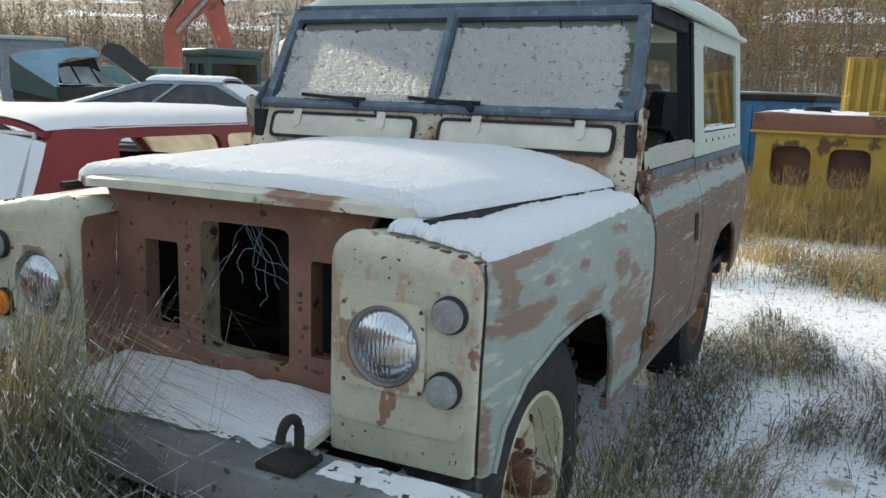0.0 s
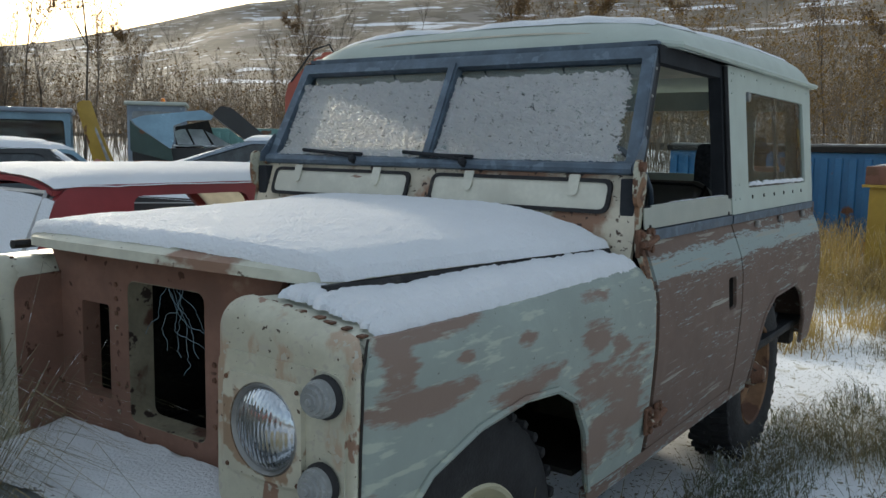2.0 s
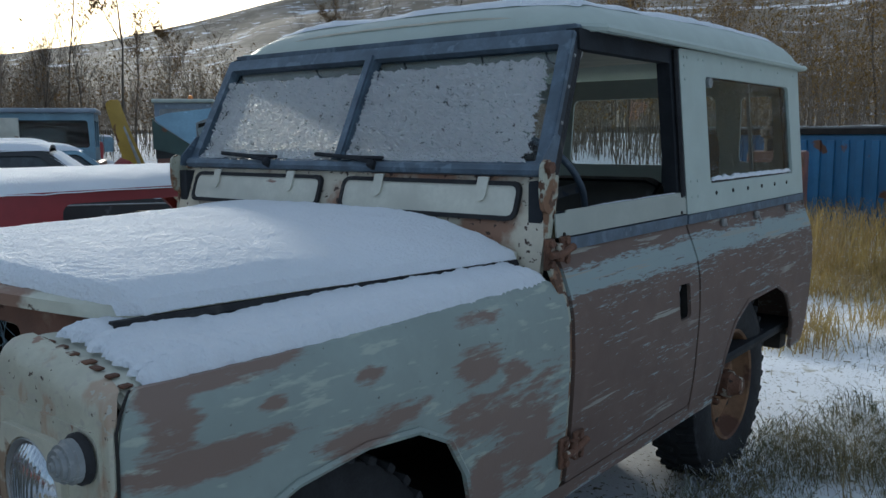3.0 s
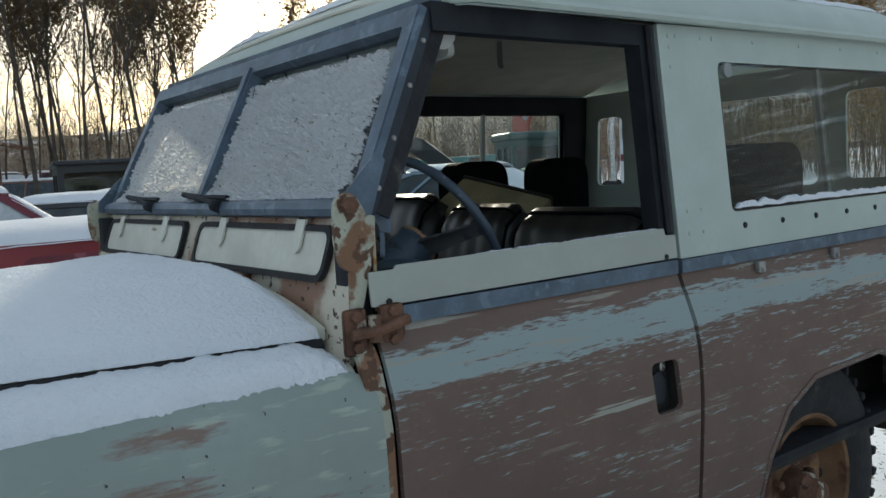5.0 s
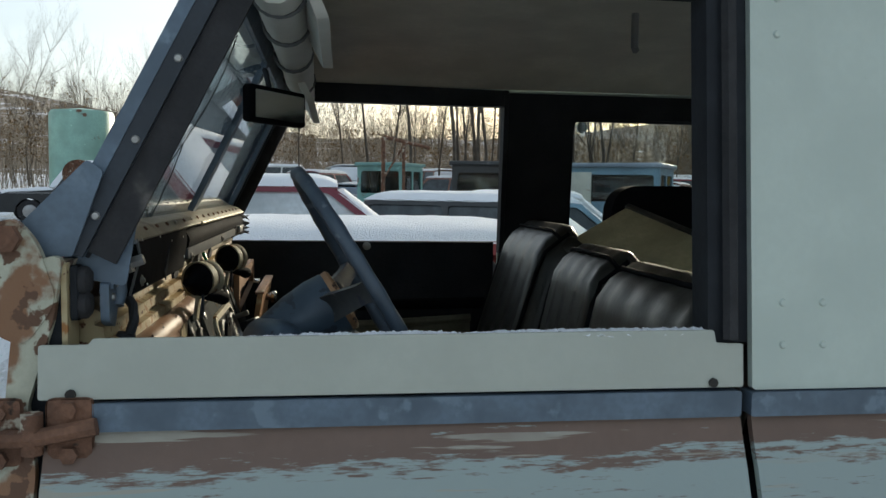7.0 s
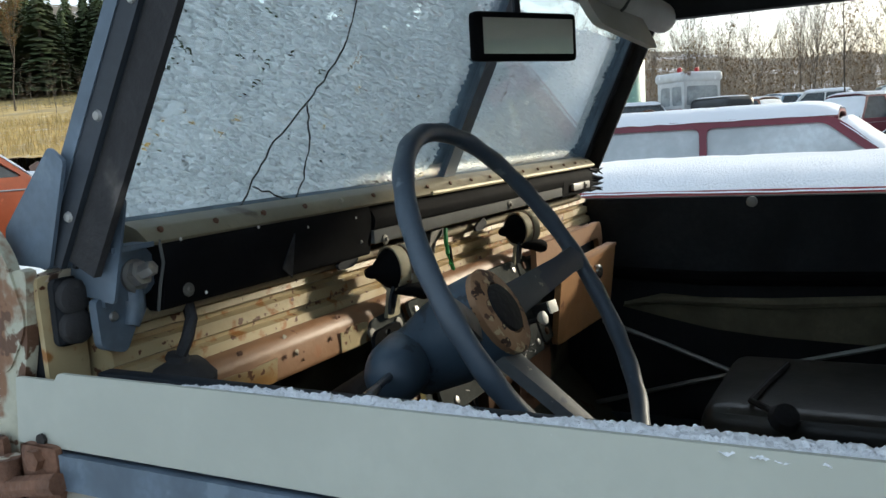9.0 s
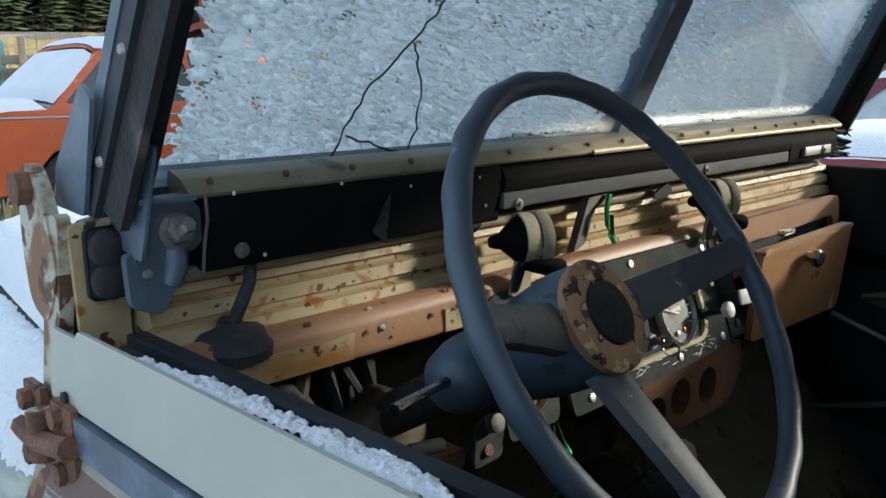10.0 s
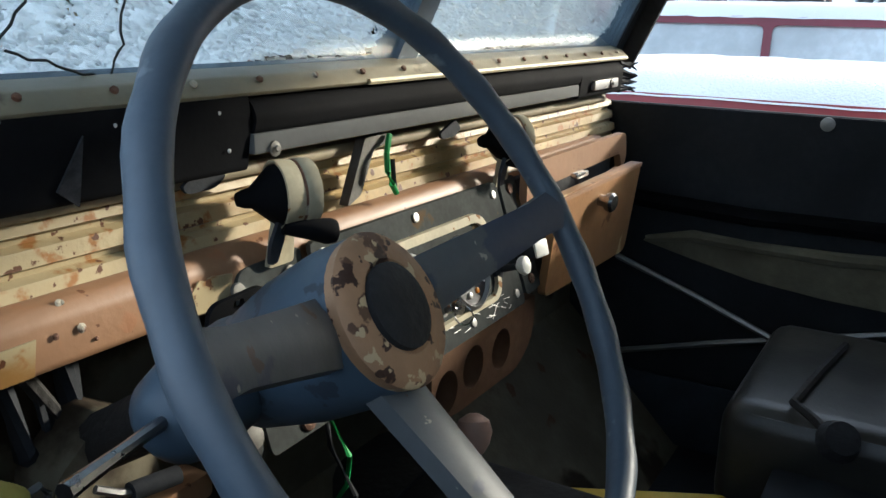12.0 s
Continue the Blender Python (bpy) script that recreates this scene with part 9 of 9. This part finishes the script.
# ---------------------------------------------------------------- grass
def grass(name, label, material, count, where, h0, h1, width, bend, seed, lay=0.0):
    """Bent blades; where(rng) gives x and y."""
    rng = np.random.default_rng(seed)
    vs, fs = [], []
    for i in range(count):
        x, y = where(rng)
        z = ground_z(x, y)
        h = rng.uniform(h0, h1)
        a = rng.uniform(0, 6.283)
        d = np.array((math.cos(a), math.sin(a)))
        b = h * bend * rng.uniform(0.3, 1.3)
        w = width * rng.uniform(0.6, 1.3)
        sx, sy = -d[1] * w, d[0] * w
        zt = h * (1 - lay * rng.uniform(0.3, 1))
        n = len(vs)
        vs += [(x - sx, y - sy, z - 0.02), (x + sx, y + sy, z - 0.02),
               (x + d[0] * b * 0.25 - sx * 0.8, y + d[1] * b * 0.25 - sy * 0.8, z + zt * 0.55), (x + d[0] * b * 0.25 + sx * 0.8, y + d[1] * b * 0.25 + sy * 0.8, z + zt * 0.55),
               (x + d[0] * b * 0.65 - sx * 0.5, y + d[1] * b * 0.65 - sy * 0.5, z + zt * 0.92), (x + d[0] * b * 0.65 + sx * 0.5, y + d[1] * b * 0.65 + sy * 0.5, z + zt * 0.92),
               (x + d[0] * b * 1.1, y + d[1] * b * 1.1, z + zt * (0.95 - 0.25 * bend))]
        fs += [(n, n + 1, n + 3, n + 2), (n + 2, n + 3, n + 5, n + 4), (n + 4, n + 5, n + 6)]
    me = bpy.data.meshes.new(name)
    me.from_pydata(vs, [], fs)
    me.materials.append(material)
    return tagged(new(name, me), label, "grass", kind="stuff")


def grass_mat(name, c1, c2, frost_):
    m = mat(name, c1, 0.8, var=0.3, scale=1.5, bump=0, spots=((c2, 2.5, 0.45, 0.6), ((0.75, 0.79, 0.84), 30.0, frost_, frost_ + 0.08)), transl=0.25)
    return m


M_GRASSDARK = grass_mat("dull green frosted grass", (0.11, 0.125, 0.075), (0.19, 0.17, 0.10), 0.51)
M_GRASSDRY = grass_mat("dry straw grass", (0.29, 0.245, 0.14), (0.13, 0.125, 0.07), 0.57)
M_GRASSGOLD = grass_mat("golden dead grass", (0.44, 0.33, 0.12), (0.33, 0.25, 0.12), 0.62)
M_GRASSFROST = grass_mat("frosted grass", (0.30, 0.28, 0.19), (0.13, 0.12, 0.07), 0.46)


M_HOAR = grass_mat("grass stalks white with hoar frost", (0.30, 0.28, 0.2), (0.70, 0.73, 0.76), 0.42)


def clumps(centres, spread):
    def f(rng):
        c = centres[rng.integers(len(centres))]
        return c[0] + rng.normal(0, spread), c[1] + rng.normal(0, spread)
    return f


def combed(name, label, material, centres, per, sx, sy, h0, h1, width, seed):
    """Tussocks whose blades all fall to one side, thinning towards their edge."""
    rng = np.random.default_rng(seed)
    vs, fs = [], []
    for cx, cy in centres:
        way = rng.uniform(0, 6.283)
        size = rng.uniform(0.6, 1.25)
        turn = rng.uniform(0, 3.14)
        for i in range(int(per * size)):
            gx, gy = rng.normal(0, sx * size), rng.normal(0, sy * size)
            x, y = cx + gx * math.cos(turn) - gy * math.sin(turn), cy + gx * math.sin(turn) + gy * math.cos(turn)
            z = ground_z(x, y)
            far_ = min(1.0, math.hypot(gx / sx, gy / sy) / (2.2 * size))
            h = rng.uniform(h0, h1) * (1.15 - 0.7 * far_)
            a = way + rng.normal(0, 0.75)
            dx, dy = math.cos(a), math.sin(a)
            reach = h * rng.uniform(0.5, 1.5)
            w = width * rng.uniform(0.6, 1.3)
            ox, oy = -dy * w, dx * w
            n = len(vs)
            for k, (f, g, ww) in enumerate(((0, -0.03, 1), (0.25, 0.62, 0.9), (0.62, 0.80, 0.6))):
                vs += [(x + dx * reach * f - ox * ww, y + dy * reach * f - oy * ww, z + h * g), (x + dx * reach * f + ox * ww, y + dy * reach * f + oy * ww, z + h * g)]
            vs.append((x + dx * reach, y + dy * reach, z + h * rng.uniform(0.35, 0.75)))
            fs += [(n, n + 1, n + 3, n + 2), (n + 2, n + 3, n + 5, n + 4), (n + 4, n + 5, n + 6)]
    me = bpy.data.meshes.new(name)
    me.from_pydata(vs, [], fs)
    me.materials.append(material)
    return tagged(new(name, me), label, "grass", kind="stuff")


random.seed(31)
tuss = [(random.uniform(1.0, 4.2), random.uniform(0.2, 6.6)) for _ in range(34)]
tuss = [(x, y) for x, y in tuss if y > 2.4 or x > 1.5] + [(random.uniform(0.95, 1.6), random.uniform(1.4, 3.3)) for _ in range(5)]
combed("tussock_grass", "dull green frosted tussocks standing in the snow", M_GRASSDARK, tuss, 270, 0.16, 0.085, 0.10, 0.26, 0.0022, 1)
combed("straw_tussocks", "straw-coloured tussocks bent over in the snow", M_GRASSDRY, [(1.35, -0.15), (1.62, 0.25), (1.95, 0.6), (2.3, 1.2), (1.15, 0.95), (2.1, -0.3), (1.1, 2.55)], 280, 0.15, 0.10, 0.12, 0.30, 0.0020, 14)
grass("sill_grass", "dark grass under the side of the car", M_GRASSDARK, 2600, lambda r: (0.86 + 0.1 * r.normal(), r.uniform(0.5, 2.9)), 0.05, 0.20, 0.0028, 1.0, 21, 0.3)
grass("short_grass", "short frosted grass poking through the snow", M_GRASSFROST, 7500, clumps(tuss + [(random.uniform(0.8, 5.5), random.uniform(-0.8, 8.0)) for _ in range(60)], 0.26), 0.03, 0.10, 0.0022, 1.3, 2, 0.4)
grass("wheel_grass", "straw grass round the front wheel", M_GRASSDRY, 420, lambda r: (0.84 + abs(r.normal(0, 0.07)), r.uniform(-0.45, 0.4)), 0.2, 0.6, 0.0022, 0.8, 3)
grass("front_grass", "tall frosted dead grass before the bumper", M_GRASSDRY, 2600, lambda r: (r.normal(-0.20, 0.075), r.normal(-0.84, 0.05)), 0.30, 0.95, 0.0018, 0.6, 4)
grass("front_stalks", "long thin grass stalks before the grille", M_GRASSDRY, 70, lambda r: (r.normal(-0.05, 0.20), r.normal(-0.84, 0.08)), 0.6, 1.15, 0.0010, 0.8, 5)
grass("under_grass", "dark grass under the bumper", M_GRASSDARK, 3600, lambda r: (r.uniform(-1.2, 0.75), r.uniform(-0.8, -0.2)), 0.10, 0.40, 0.0025, 0.8, 6)
grass("frost_bush", "white frosted grass bent over the bumper end", M_HOAR, 520, lambda r: (r.normal(-0.24, 0.09), r.normal(-0.98, 0.07)), 0.30, 0.66, 0.0022, 1.5, 7)
grass("gold_grass", "tall golden grass in front of the yellow machine", M_GRASSGOLD, 1500, clumps([(random.uniform(-0.4, 3.6), random.uniform(7.3, 8.0)) for _ in range(16)], 0.16), 0.3, 0.75, 0.0026, 0.6, 8)
grass("gold_grass", "short yellow grass at the foot of the machine", M_GRASSGOLD, 5200, lambda r: (r.uniform(-0.6, 4.0), r.normal(7.6, 0.4)), 0.12, 0.42, 0.0035, 0.9, 18, 0.25)
grass("gold_grass", "golden grass round the container", M_GRASSGOLD, 5000, lambda r: (r.uniform(-4.0, 3.5), r.uniform(8.4, 11.6)), 0.2, 0.6, 0.005, 0.6, 9)
grass("gold_tussocks", "yellow tussocks on the snowy ground", M_GRASSGOLD, 5000, clumps([(random.uniform(-0.5, 4), random.uniform(4.4, 7.4)) for _ in range(26)], 0.17), 0.10, 0.32, 0.004, 0.9, 10, 0.3)
grass("yard_grass", "dry grass between the wrecks", M_GRASSDRY, 16000, lambda r: (r.uniform(-16, -1.0), r.uniform(-8, 12)), 0.12, 0.45, 0.006, 0.7, 11)


def in_field(r):
    az, d = radians(r.uniform(115, 165)), 6 + 50 * r.random() ** 0.8
    return 1.45 - d * math.sin(az), 1.48 + d * math.cos(az)


grass("field_grass", "golden dead grass of the open field", M_GRASSGOLD, 26000, in_field, 0.25, 0.6, 0.012, 0.6, 12)
grass("dry_grass", "dry grass before the wing", M_GRASSDRY, 2200, lambda r: (r.uniform(-2.4, -1.0), r.uniform(-3.5, -0.9)), 0.2, 0.6, 0.003, 0.6, 13)
